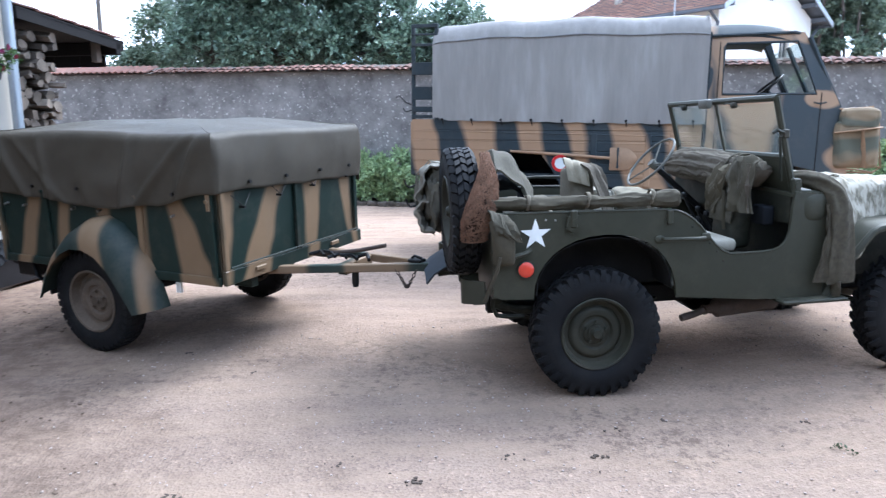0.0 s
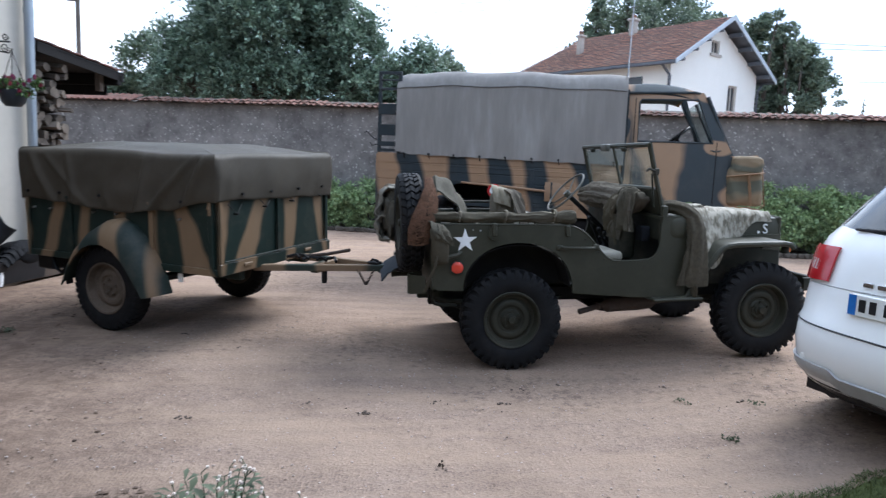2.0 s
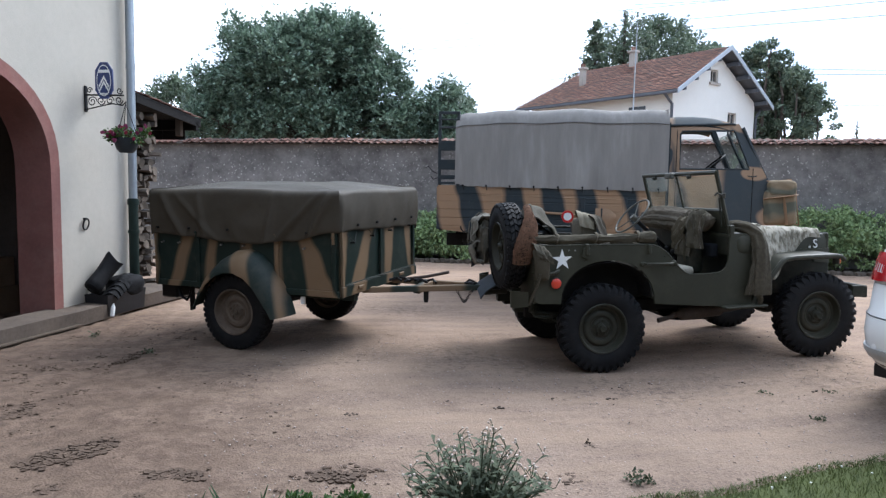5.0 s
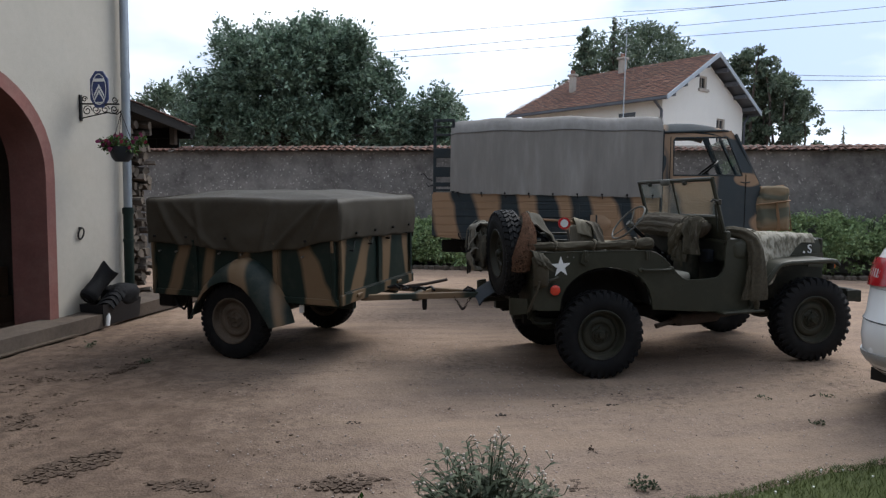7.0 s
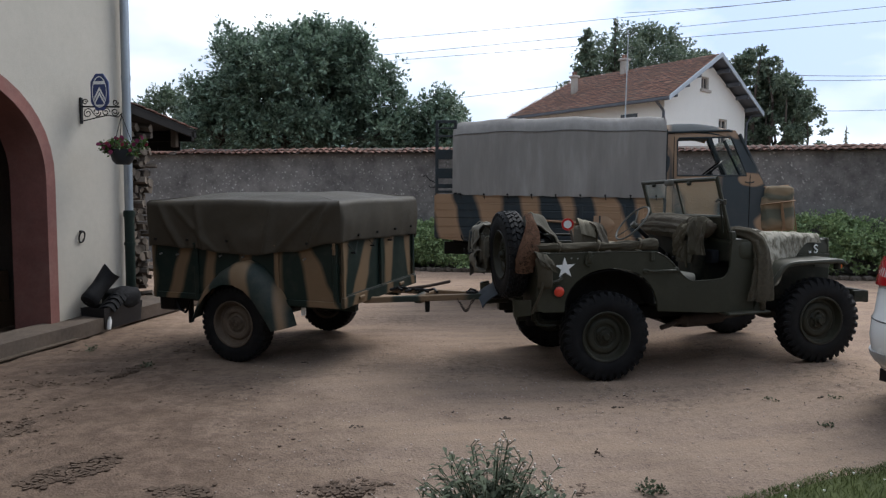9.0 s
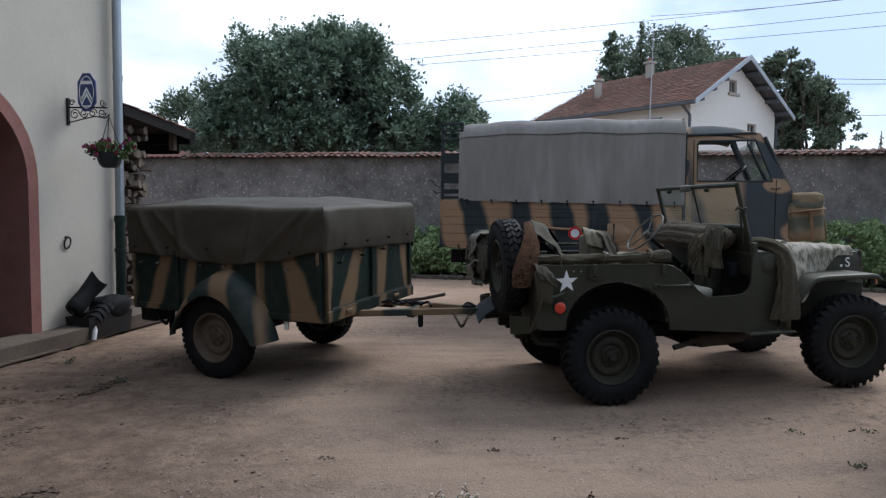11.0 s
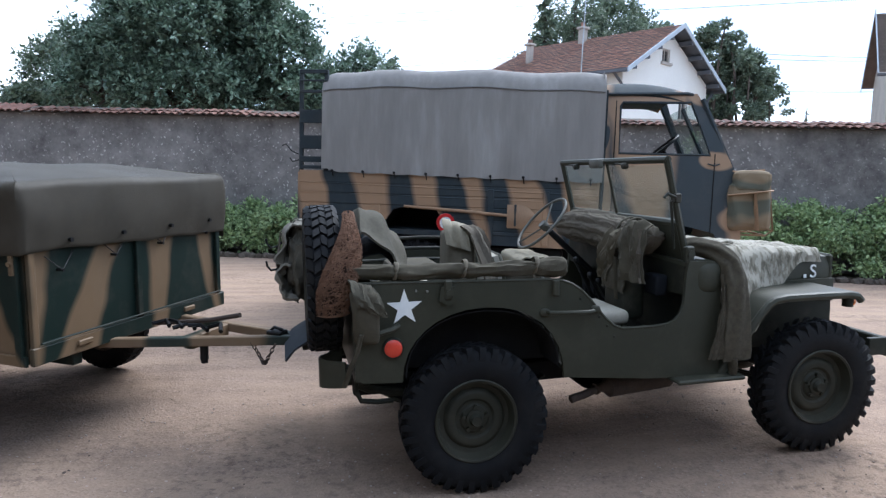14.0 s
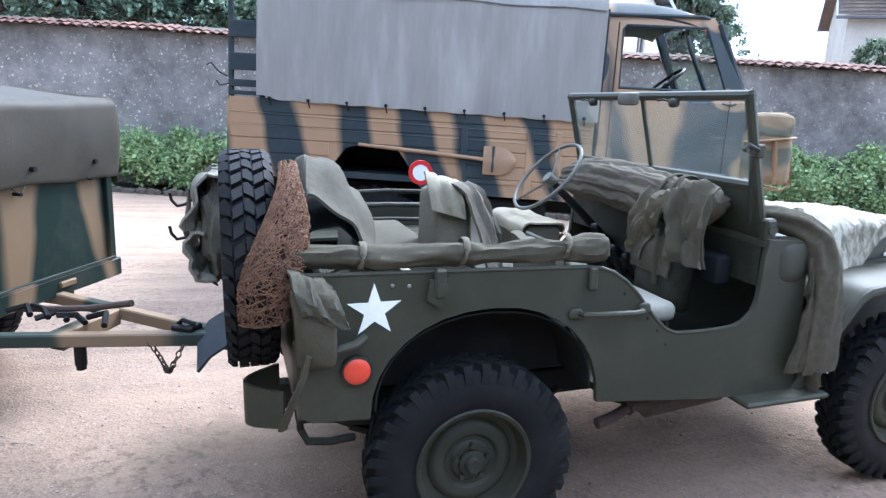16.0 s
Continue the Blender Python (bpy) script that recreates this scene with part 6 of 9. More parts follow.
    sheet(bm, 8, 6, lambda u, v: Vector((1.77 + 0.27 * u, -0.03 - 0.02 * math.sin(math.pi * v), 1.195 + (v - 0.5) * 0.235 * (1 if u < 0.5 else 1 - 0.75 * ((u - 0.5) * 2) ** 2.2))), 0.006)
    part("blade", bm, M_TK_TAN, shv)
    bm = B()
    box(bm, (1.84, -0.05, 1.10), (1.862, 0.0, 1.315), 0.004)
    part("clip", bm, M_TK_DARK, shv)
    for ob in tk.children_recursive:
        if ob.name.split(".")[0] == "wheel":
            ob.matrix_basis = Matrix.Translation((tk_x(ob.matrix_basis.translation.x) - ob.matrix_basis.translation.x, 0, 0)) @ ob.matrix_basis
        elif ob.name.split(".")[0] not in ("tyre", "hub", "tread"):
            for v in ob.data.vertices:
                v.co.x = tk_x(v.co.x)
    return tk


M_TK_SACK = camouflage("sack_camouflage", (0.23, 0.175, 0.112), (0.10, 0.105, 0.080), 2, 0.9, 1.9, [(1.0, 1.16), (1.3, 1.42), (1.56, 1.64)], 0.0, 0.15, 0.85)
build_truck()


def build_truck_cover():
    """Canvas over the hoops, with long vertical folds and an eyeleted hem."""
    W = TK_W
    x0, x1 = tk_x(-0.17), tk_x(2.72)
    bm = B()

    def fn(u, v):
        x = x0 + (x1 - x0) * u
        a = v * 2 - 1
        hem = 1.575 - 0.02 * u - 0.010 * abs(math.sin(u * 28.3)) + 0.02 * (1 - u) + 0.03 * math.exp(-((u - 0.02) / 0.03) ** 2)
        zt = 2.60 + 0.03 * math.sin(math.pi * u) - 0.035 * math.exp(-((u - 0.0) / 0.03) ** 2) - 0.01 * math.sin(u * 19)
        side_len = 0.42
        if abs(a) > 1 - side_len:
            t = (1 - abs(a)) / side_len
            z = hem + (zt - 0.05 - hem) * t
            fold = 0.0035 * math.sin(u * 46 + 3 * nz(u * 5, t)) * (1 - 0.8 * t) + 0.016 * nz(u * 5, t * 1.6, 4) + 0.004 * nz(u * 22, t * 2.5, 9) + 0.006 * math.cos(u * 25.1)
            y = -0.028 + 0.0 - fold + 0.055 * max(0, (t - 0.86) / 0.14) ** 2
        else:
            t = 1 - abs(a) / (1 - side_len)
            y = 0.027 + t * (W / 2 - 0.027)
            z = zt - 0.05 + 0.05 * min(1, t / 0.08) ** 0.5 + 0.07 * math.sin(math.pi / 2 * t) + 0.006 * nz(u * 12, t * 4)
        if a > 0:
            y = W - y
        return Vector((x, y, z))
    sheet(bm, 110, 72, fn, 0.006)
    ob = part("truck_cover", bm, M_TK_TARP, None, "faded grey canvas cover laced over the truck bed", TK_M, 60)
    tagged(ob, category="tarpaulin")
    bm = B()
    sheet(bm, 4, 10, lambda u, v: Vector((x1 - 0.02 + 0.004 * nz(u * 5, v * 5), 0.02 + (W - 0.04) * v, 1.58 + (1.04 + 0.05 * math.sin(math.pi * v)) * u)), 0.006)
    part("front_flap", bm, M_TK_TARP, ob)
    bm = B()
    tube(bm, [fn(0.005 + 0.99 * i / 60, 0.5 * 0.42 * 0.875) + Vector((0, -0.004, 0)) for i in range(61)], 0.010, 6)
    part("top_seam", bm, M_TK_ROPE, ob, "rope sewn into the upper seam")
    for i in range(9):
        u = 0.04 + i * 0.115
        x = x0 + (x1 - x0) * u
        z = 1.60 - 0.02 * u
        bm = B()
        rod(bm, (x, -0.05, z), (x, -0.02, z), 0.014, n=10)
        rod(bm, (x, -0.045, z), (x + 0.01, -0.02, z - 0.06), 0.005, n=6)
        part("eyelet", bm, M_BLACK, ob)


build_truck_cover()

# ---- estate car ----
CAR_C, CAR_P = (3.45, -1.96), 4.2
CAR_Z = [(0.30, 1.30, 5.50, 0.84), (0.36, 1.20, 5.60, 0.885), (0.45, 1.135, 5.66, 0.91), (0.58, 1.115, 5.68, 0.925), (0.70, 1.13, 5.66, 0.925), (0.735, 1.155, 5.62, 0.922), (0.85, 1.185, 5.58, 0.93),
         (0.98, 1.22, 5.45, 0.93), (1.08, 1.255, 5.1, 0.912), (1.16, 1.30, 4.75, 0.88), (1.24, 1.37, 4.55, 0.825), (1.36, 1.50, 4.2, 0.775), (1.48, 1.64, 3.9, 0.72), (1.58, 1.77, 3.65, 0.665), (1.64, 1.88, 3.45, 0.60), (1.68, 2.05, 3.2, 0.5), (1.70, 2.3, 2.9, 0.3)]
M_CAR = surface("white_car_paint", (0.78, 0.79, 0.78), (0.75, 0.76, 0.755), 0.16, 2.0, 0.0, 50)
M_CAR_GREY = surface("silver_plastic", (0.36, 0.37, 0.37), None, 0.4, 5.0, 0.03, 90)
M_CAR_BLACK = surface("black_plastic", (0.02, 0.02, 0.022), None, 0.45, 8.0, 0.1, 120)
M_CAR_RED = surface("red_lamp_glass", (0.42, 0.012, 0.018), (0.3, 0.01, 0.012), 0.1, 9.0, 0.05, 120)
M_CAR_CLEAR = surface("clear_lamp_glass", (0.75, 0.72, 0.72), (0.5, 0.45, 0.45), 0.12, 40.0, 0.2, 200, 0.3)
M_CAR_GLASS = surface("dark_tinted_glass", (0.05, 0.055, 0.06), (0.04, 0.045, 0.05), 0.05, 2.0, 0.0, 50)
M_BLUE = surface("blue_plate_band", (0.02, 0.16, 0.55), None, 0.3, 10.0, 0.02, 80)


def car_level(z):
    for a, b in zip(CAR_Z, CAR_Z[1:]):
        if a[0] <= z <= b[0]:
            t = (z - a[0]) / (b[0] - a[0])
            return [a[i] + (b[i] - a[i]) * t for i in (1, 2, 3)]
    return list(CAR_Z[-1][1:])


def car_rear(y, z, off=0.0):
    """The tail's surface at y from the car's middle and height z."""
    xr, xf, hw = car_level(z)
    a = (xf - xr) / 2
    t = min(0.9995, abs(y) / hw)
    x = xr + a - a * (1 - t ** CAR_P) ** (1 / CAR_P)
    return Vector((x - off, CAR_C[1] + y * (1 + off * 0.6), z))


def car_patch(bm, outline_fn, nu=10, nv=6, off=0.006, thick=0.006):
    def fn(u, v):
        y, z = outline_fn(u, v)
        return car_rear(y, z, off)
    return sheet(bm, nu, nv, fn, thick)


def build_car():
    car = thing("estate_car", "white family car parked on the gravel, seen from its tail", "car", Matrix.Translation((1.20, -1.04, 0)) @ Matrix.Rotation(radians(11), 4, "Z") @ Matrix.Translation((-1.17, 1.04, 0)))
    bm = B()
    rings = []
    n = 96
    for z, xr, xf, hw in CAR_Z:
        ring = []
        for i in range(n):
            a = 2 * math.pi * i / n
            ca, sa = math.cos(a), math.sin(a)
            e = 2 / CAR_P
            ring.append(bm.verts.new(((xr + xf) / 2 + (xf - xr) / 2 * math.copysign(abs(ca) ** e, ca), CAR_C[1] + hw * math.copysign(abs(sa) ** e, sa), z)))
        rings.append(ring)
    for p, q in zip(rings, rings[1:]):
        for i in range(n):
            bm.faces.new((p[i], p[(i + 1) % n], q[(i + 1) % n], q[i]))
    bm.faces.new(rings[-1])
    bm.faces.new(rings[0][::-1])
    part("body", bm, M_CAR, car, "glossy white bodywork", smooth=50)
    bm = B()
    car_patch(bm, lambda u, v: ((u - 0.5) * 2 * (0.66 - 0.10 * v), 1.235 + 0.36 * v - 0.035 * (1 - v) * (1 - abs(u - 0.5) * 2)), 16, 8, 0.004)
    part("rear_window", bm, M_CAR_GLASS, car, "dark tinted rear window", smooth=50)
    for s in (1, -1):
        bm = B()
        car_patch(bm, lambda u, v: (s * (0.44 + 0.405 * u), 0.915 + 0.02 * (1 - u) + v * (0.185 - 0.04 * u + 0.05 * (u < 0.7) * u)), 14, 6, 0.010, 0.012)
        lamp = part("tail_lamp", bm, M_CAR_RED, car, "red tail lamp", smooth=60)
        bm = B()
        car_patch(bm, lambda u, v: (s * (0.55 + 0.29 * u), 0.985 + 0.02 * u + 0.055 * v), 10, 3, 0.016, 0.006)
        part("reversing_lens", bm, M_CAR_CLEAR, lamp, "clear reversing lens", smooth=60)
        bm = B()
        car_patch(bm, lambda u, v: (s * (0.86 + 0.045 * u), 0.545 + 0.085 * v), 4, 2, 0.006)
        part("reflector", bm, M_CAR_RED, car, "small red bumper reflector")
        bm = B()
        tube(bm, [car_rear(s * (0.80 - 0.03 * (1 - t)), 0.70 + 0.22 * t, 0.001) for t in [i / 8 for i in range(9)]] , 0.004, 4)
        part("hatch_seam", bm, M_CAR_BLACK, car)
        bm = B()
        lathe(bm, [(0.0, -0.008), (0.018, -0.006), (0.02, 0.004)], 14, Matrix.Translation(car_rear(s * 0.52, 0.50, 0.0)) @ Matrix.Rotation(radians(-90), 4, "Z"))
        part("parking_sensor", bm, M_CAR, car)
        bm = B()
        rod(bm, (1.33, CAR_C[1] + s * 0.44, 0.315), (1.66, CAR_C[1] + s * 0.44, 0.325), 0.045)
        part("exhaust_tip", bm, M_CAR_BLACK, car)
        for x in (2.05, 4.7):
            m = Matrix.Translation((x, CAR_C[1] + s * 0.90, 0.36 + ground_z(x, CAR_C[1]))) @ Matrix.Rotation(0 if s < 0 else math.pi, 4, "Z")
            wheel(car, m, CAR_TYRE, M_CAR_GREY)
    bm = B()
    tube(bm, [car_rear(-0.80 + 1.6 * i / 24, 0.70 - 0.012 * (1 - abs(i / 12 - 1)), 0.001) for i in range(25)], 0.005, 4)
    part("hatch_seam", bm, M_CAR_BLACK, car)
    bm = B()
    tube(bm, [car_rear(-0.86 + 1.72 * i / 24, 0.905 + 0.015 * (1 - abs(i / 12 - 1)), 0.0) for i in range(25)], 0.0035, 4)
    part("hatch_crease", bm, M_CAR_GREY, car)
    bm = B()
    car_patch(bm, lambda u, v: ((u - 0.5) * 2 * 0.80, 0.375 + 0.075 * v + 0.035 * (abs(u - 0.5) > 0.18)), 26, 4, 0.016, 0.012)
    part("skid_plate", bm, M_CAR_GREY, car, "silver bumper skid plate")
    bm = B()
    car_patch(bm, lambda u, v: ((u - 0.5) * 2 * 0.84, 0.305 + 0.07 * v), 20, 3, 0.004, 0.01)
    part("underside_valance", bm, M_CAR_BLACK, car)
    bm = B()
    box(bm, (1.5, CAR_C[1] - 0.75, 0.22), (5.4, CAR_C[1] + 0.75, 0.31))
    part("underbody", bm, M_CAR_BLACK, car)
    # number plate with unreadable bars
    bm = B()
    x = car_rear(0.0, 0.85, 0.0).x
    box(bm, (x - 0.03, CAR_C[1] - 0.26, 0.80), (x + 0.0, CAR_C[1] + 0.26, 0.91), 0.004)
    pl = part("number_plate", bm, M_WHITE_PAINT, car, "white number plate with plain dark bars")
    bm = B()
    box(bm, (x - 0.034, CAR_C[1] + 0.215, 0.803), (x - 0.028, CAR_C[1] + 0.258, 0.907))
    part("plate_band", bm, M_BLUE, pl, "blue plate band")
    for k in range(7):
        bm = B()
        y = CAR_C[1] + 0.18 - 0.058 * k - (0.02 if k > 1 else 0) - (0.02 if k > 4 else 0)
        box(bm, (x - 0.034, y - 0.018, 0.825), (x - 0.028, y + 0.018, 0.888))
        part("plate_bar", bm, M_CAR_BLACK, pl)
    for k in range(6):
        bm = B()
        p = car_rear(0.20 - 0.08 * k, 0.955, 0.0)
        box(bm, (p.x - 0.012, p.y - 0.028, 0.945), (p.x + 0.002, p.y + 0.028, 0.972), 0.003)
        part("badge_bar", bm, M_CHROME, car)
    bm = B()
    car_patch(bm, lambda u, v: ((u - 0.5) * 0.30 * (0.6 + 0.4 * v), 1.04 + 0.17 * v), 8, 4, 0.008, 0.01)
    hnd = part("hatch_handle", bm, M_CAR_BLACK, car)
    bm = B()
    p = car_rear(0.0, 1.12, 0.02)
    plate(bm, [[(0, 0.065), (0.04, 0), (0, -0.065), (-0.04, 0)], [(0, 0.035), (0.018, 0), (0, -0.035), (-0.018, 0)]], lambda y, z: Vector((p.x + 0.10 * z * 2.5 - 0.008, p.y + y, p.z + z)), (0.008, 0, 0))
    part("emblem", bm, M_CHROME, hnd, "plain chrome diamond emblem")
    for s in (1, -1):
        for xa, xb in ((2.05, 2.95), (3.02, 3.72)):
            bm = B()

            def side(u, v):
                z = 1.14 + 0.36 * v
                xr, xf, hw = car_level(z)
                x = xa + (xb - xa) * u + 0.12 * v * (1 if xa < 2.5 else -1) * (1 - u if xa < 2.5 else u)
                t = min(0.999, abs(x - (xr + xf) / 2) / ((xf - xr) / 2))
                return Vector((x, CAR_C[1] + s * (hw * (1 - t ** CAR_P) ** (1 / CAR_P) + 0.004), z))
            sheet(bm, 8, 5, side, 0.004)
            part("side_window", bm, M_CAR_GLASS, car, "dark tinted side window", smooth=60)
    bm = B()
    sheet(bm, 5, 12, lambda u, v: Vector((4.68 - 0.88 * u, CAR_C[1] + (v - 0.5) * (1.45 - 0.25 * u), 1.185 + 0.36 * u + 0.035 * math.sin(math.pi * v))), 0.006)
    part("windscreen", bm, M_CAR_GLASS, car, "dark tinted windscreen", smooth=60)
    bm = B()
    tube(bm, [car_rear(0.0, 1.21, 0.012), car_rear(0.12, 1.235, 0.02), car_rear(0.42, 1.225, 0.02)], 0.009, 6)
    part("rear_wiper", bm, M_CAR_BLACK, car)
    return car


CAR_TYRE = (rim_mesh("car_rim", 0.22, 0.2, 0.04), tyre_mesh("car_tyre", 0.36, 0.22, 44, 0.006, 0.22, True), hub_mesh("car_hub", 0.03, 0.03, 0.015))
build_car()

# ---- load on the jeep ----
M_NET = surface("russet_scrim_net", (0.20, 0.112, 0.070), (0.10, 0.056, 0.036), 0.95, 25.0, 0.6, 120)
M_NET_CORE = surface("dark_net_core", (0.055, 0.033, 0.023), (0.025, 0.016, 0.012), 0.95, 30.0, 0.7, 120)
M_LINING = surface("blue_black_lining", (0.010, 0.011, 0.015), None, 0.95, 8.0, 0.2, 100)


def spotted_cloth(name, pale, mid, dark):
    m, n, l, bsdf = nodes_of(name)
    src = n.new("ShaderNodeTexCoord").outputs["Object"]
    mp = n.new("ShaderNodeMapping")
    mp.inputs["Scale"].default_value = (2.2, 0.6, 0.8)
    l.new(src, mp.inputs["Vector"])
    a = noise_node(n, l, mp.outputs[0], 14.0, 3.0, 0.6)
    b = noise_node(n, l, mp.outputs[0], 30.0, 2.0, 0.5)
    col = ramp_node(n, l, a.outputs["Fac"], [(0.40, pale), (0.46, pale), (0.49, mid), (0.56, mid), (0.59, dark)])
    col = mix_node(n, l, math_node(n, l, "MULTIPLY", b.outputs["Fac"], 0.4), col, mid)
    finish(n, l, bsdf, src, col, 0.9, 0.3, 160.0)
    return m


M_SNOW_CAMO = spotted_cloth("pale_camouflage_cloth", (0.33, 0.308, 0.255), (0.20, 0.183, 0.142), (0.095, 0.085, 0.062))
M_HOOD = surface("olive_khaki_hood", (0.082, 0.074, 0.054), (0.046, 0.042, 0.031), 0.9, 4.0, 0.4, 150)
M_PACK = surface("grey_olive_pack_canvas", (0.125, 0.116, 0.092), (0.075, 0.070, 0.056), 0.9, 5.0, 0.4, 150)
M_CANVAS_FADED = surface("faded_grey_canvas", (0.235, 0.222, 0.185), (0.15, 0.14, 0.115), 0.9, 5.0, 0.4, 150)
M_SAND = surface("sand_canvas", (0.25, 0.225, 0.165), (0.17, 0.15, 0.11), 0.9, 6.0, 0.35, 150)
M_OCHRE = surface("ochre_khaki_cloth", (0.118, 0.100, 0.068), (0.065, 0.056, 0.040), 0.9, 6.0, 0.35, 150)
M_KNIT = surface("brown_olive_scrim", (0.085, 0.074, 0.052), (0.048, 0.042, 0.03), 0.95, 40.0, 0.7, 260)


def load(name, bm, material, label, category, smooth=50):
    return tagged(part(name, bm, material, None, label, JEEP_M, smooth), category=category)


def build_load():
    W = JEEP_W
    # rolled side curtain along the body top
    bm = B()
    pts, rad = [], []
    for i in range(101):
        t = i / 100
        x = -0.635 + 1.115 * t
        pts.append((x, 0.035 + 0.012 * nz(t * 6, 1), 1.138 - 0.02 * t + 0.010 * nz(t * 5, 4) - 0.012 * math.sin(math.pi * t)))
        pinch = sum(math.exp(-((t - c) / 0.012) ** 2) for c in (0.215, 0.52, 0.85))
        rad.append((0.036 + 0.008 * nz(t * 9, 7) - 0.007 * pinch) * (0.75 if i in (0, 100) else 1) * (1.0 + 0.25 * smooth01(0.82, 0.88, t)))
    tube(bm, pts, rad, 30)
    for v in bm.verts:
        f = nz(v.co.x * 5, v.co.y * 55, v.co.z * 55) + 0.6 * nz(v.co.x * 9, v.co.y * 110, v.co.z * 110)
        v.co.z += 0.010 * f
        v.co.y += 0.010 * nz(v.co.x * 5 + 9, v.co.y * 55, v.co.z * 55)
    roll = load("rolled_side_curtain", bm, M_CANVAS_GREEN, "rolled olive canvas side curtain strapped along the jeep", "canvas roll")
    for t in (0.215, 0.52, 0.85):
        x = -0.635 + 1.115 * t
        bm = B()
        tube(bm, [(x + 0.008 * math.sin(a), 0.035 + 0.043 * math.cos(a), 1.128 + 0.043 * math.sin(a)) for a in [2 * math.pi * i / 20 for i in range(20)]], 0.011, 6, closed=True, flat=0.35)
        part("strap", bm, M_CANVAS, roll, "khaki webbing strap")
    # scrim net draped over the near edge of the spare wheel
    def net_at(a, z, k):
        """a turns round the bundle, z runs from 1 at its top to -1 at the hem."""
        h = 0.5 - 0.5 * z
        hw = 0.026 + 0.052 * smooth01(0.0, 0.7, h) - 0.012 * smooth01(0.8, 1.0, h)
        q, rad = radians(21 + 36 * z), 0.395 + 0.030 * k * math.sin(a) * (0.6 + 0.4 * h)
        return Vector((-0.595 - 0.085 * h + 0.015 * math.sin(5 * h) + hw * k * math.cos(a), 0.41 - rad * math.cos(q), 1.058 + rad * math.sin(q)))
    bm = B()
    sheet(bm, 20, 16, lambda u, v: net_at(2 * math.pi * u, 2 * v - 1, 0.74 + 0.14 * nz(u * 7, v * 6)), 0.0, closed=True)
    net = load("scrim_net", bm, M_NET_CORE, "bundled russet camouflage net hung by the spare wheel", "net")
    rng = random.Random(5)
    bm = B()
    for k in range(1000):
        a0, z = rng.uniform(0, 2 * math.pi), rng.uniform(-1.0, 1.05)
        da, dz = rng.uniform(-0.16, 0.16), rng.choice((-1, 1)) * rng.uniform(0.035, 0.085)
        if k % 5 == 0:
            da, dz = rng.choice((-1, 1)) * 0.3, rng.uniform(-0.03, 0.03)
        pts = []
        for i in range(7):
            pts.append(net_at(a0, z, 0.95 + 0.28 * rng.random()))
            a0 += da + rng.uniform(-0.3, 0.3)
            z = max(-1.06, min(1.08, z + dz))
        tube(bm, pts, 0.0019, 4)
    part("net_cord", bm, M_NET, net, kind="stuff", smooth=60)
    # canvas hood stowed behind the bench: a half-open cowl of cloth
    bm = B()

    def hood_fn(u, v):
        a = math.pi * u
        ca, sa = math.cos(a), math.sin(a)
        cx, hw = -0.52 + 0.03 * v, 0.095 + 0.02 * v
        top = 1.30 + 0.115 * smooth01(0.0, 0.55, v) - 0.05 * smooth01(0.6, 1.0, v)
        fold = 0.012 * math.sin(9 * a + 5 * v + 2 * nz(u * 4, v * 3)) + 0.02 * nz(u * 5, v * 3, 6)
        r = 1 + fold * 4
        x = cx - hw * ca * r * (2.2 if ca < 0 else 0.95) + 0.03 * sa * (v - 0.6)
        z = 1.09 + (top - 1.09) * sa ** (1.05 if ca < 0 else 0.7) * r - 0.03 * (1 - sa)
        if ca < 0:
            z -= 0.05 * ca * ca
        return Vector((x, 0.13 + 0.46 * v + 0.02 * nz(u * 3, v * 3, 2), z))
    sheet(bm, 36, 20, hood_fn, 0.010)
    hood = load("folded_hood", bm, M_HOOD, "faded khaki canvas hood stowed behind the rear bench", "canvas")
    bm = B()
    sheet(bm, 20, 12, lambda u, v: Vector((-0.47 + 0.03 * v - 0.12 * math.cos(math.pi * u), 0.20 + 0.38 * v, 1.07 + (0.13 + 0.06 * v) * math.sin(math.pi * u) ** 0.8 + 0.02 * nz(u * 6, v * 5, 3))), 0.008)
    part("hood_lining", bm, M_LINING, hood, "dark folded lining")
    # pack behind the spare wheel
    bm = B()
    lump(bm, (-0.810, 0.93, 1.08), (0.085, 0.165, 0.215), 0.26, 2.4, 8.0, 4)
    pack = load("canvas_pack", bm, M_PACK, "sagging olive canvas pack strapped beside the spare wheel", "pack")
    bm = B()
    cloth_strip(bm, [(-0.720, 0.92, 1.27), (-0.790, 0.92, 1.315), (-0.880, 0.92, 1.29), (-0.915, 0.92, 1.20), (-0.925, 0.93, 1.09)], (0.12, 1, 0), 0.30, 0.010, 4.0, 0.020, 14)
    part("flap", bm, M_CANVAS_FADED, pack)
    bm = B()
    cloth_strip(bm, [(-0.870, 0.90, 1.10), (-0.930, 0.90, 1.05), (-0.940, 0.90, 0.97), (-0.910, 0.90, 0.90), (-0.840, 0.90, 0.87)], (0.1, 1, 0.1), 0.24, 0.012, 7.0, 0.022, 12)
    part("pocket", bm, M_CANVAS_FADED, pack)
    for y in (0.84, 1.00):
        bm = B()
        tube(bm, [(-0.740, y, 1.32), (-0.840, y, 1.335), (-0.930, y + 0.01, 1.25), (-0.950, y, 1.08), (-0.925, y - 0.01, 0.92), (-0.840, y, 0.85)], 0.012, 6, flat=0.35)
        part("strap", bm, M_PACK, pack)
    for y, z in ((0.90, 1.045), (1.02, 1.165)):
        bm = B()
        tube(bm, [(-0.910, y, z + 0.03), (-0.960, y, z), (-0.990, y, z - 0.005), (-1.010, y, z + 0.02), (-1.015, y, z + 0.05)], 0.007, 6)
        part("hook", bm, M_BLACK, pack)
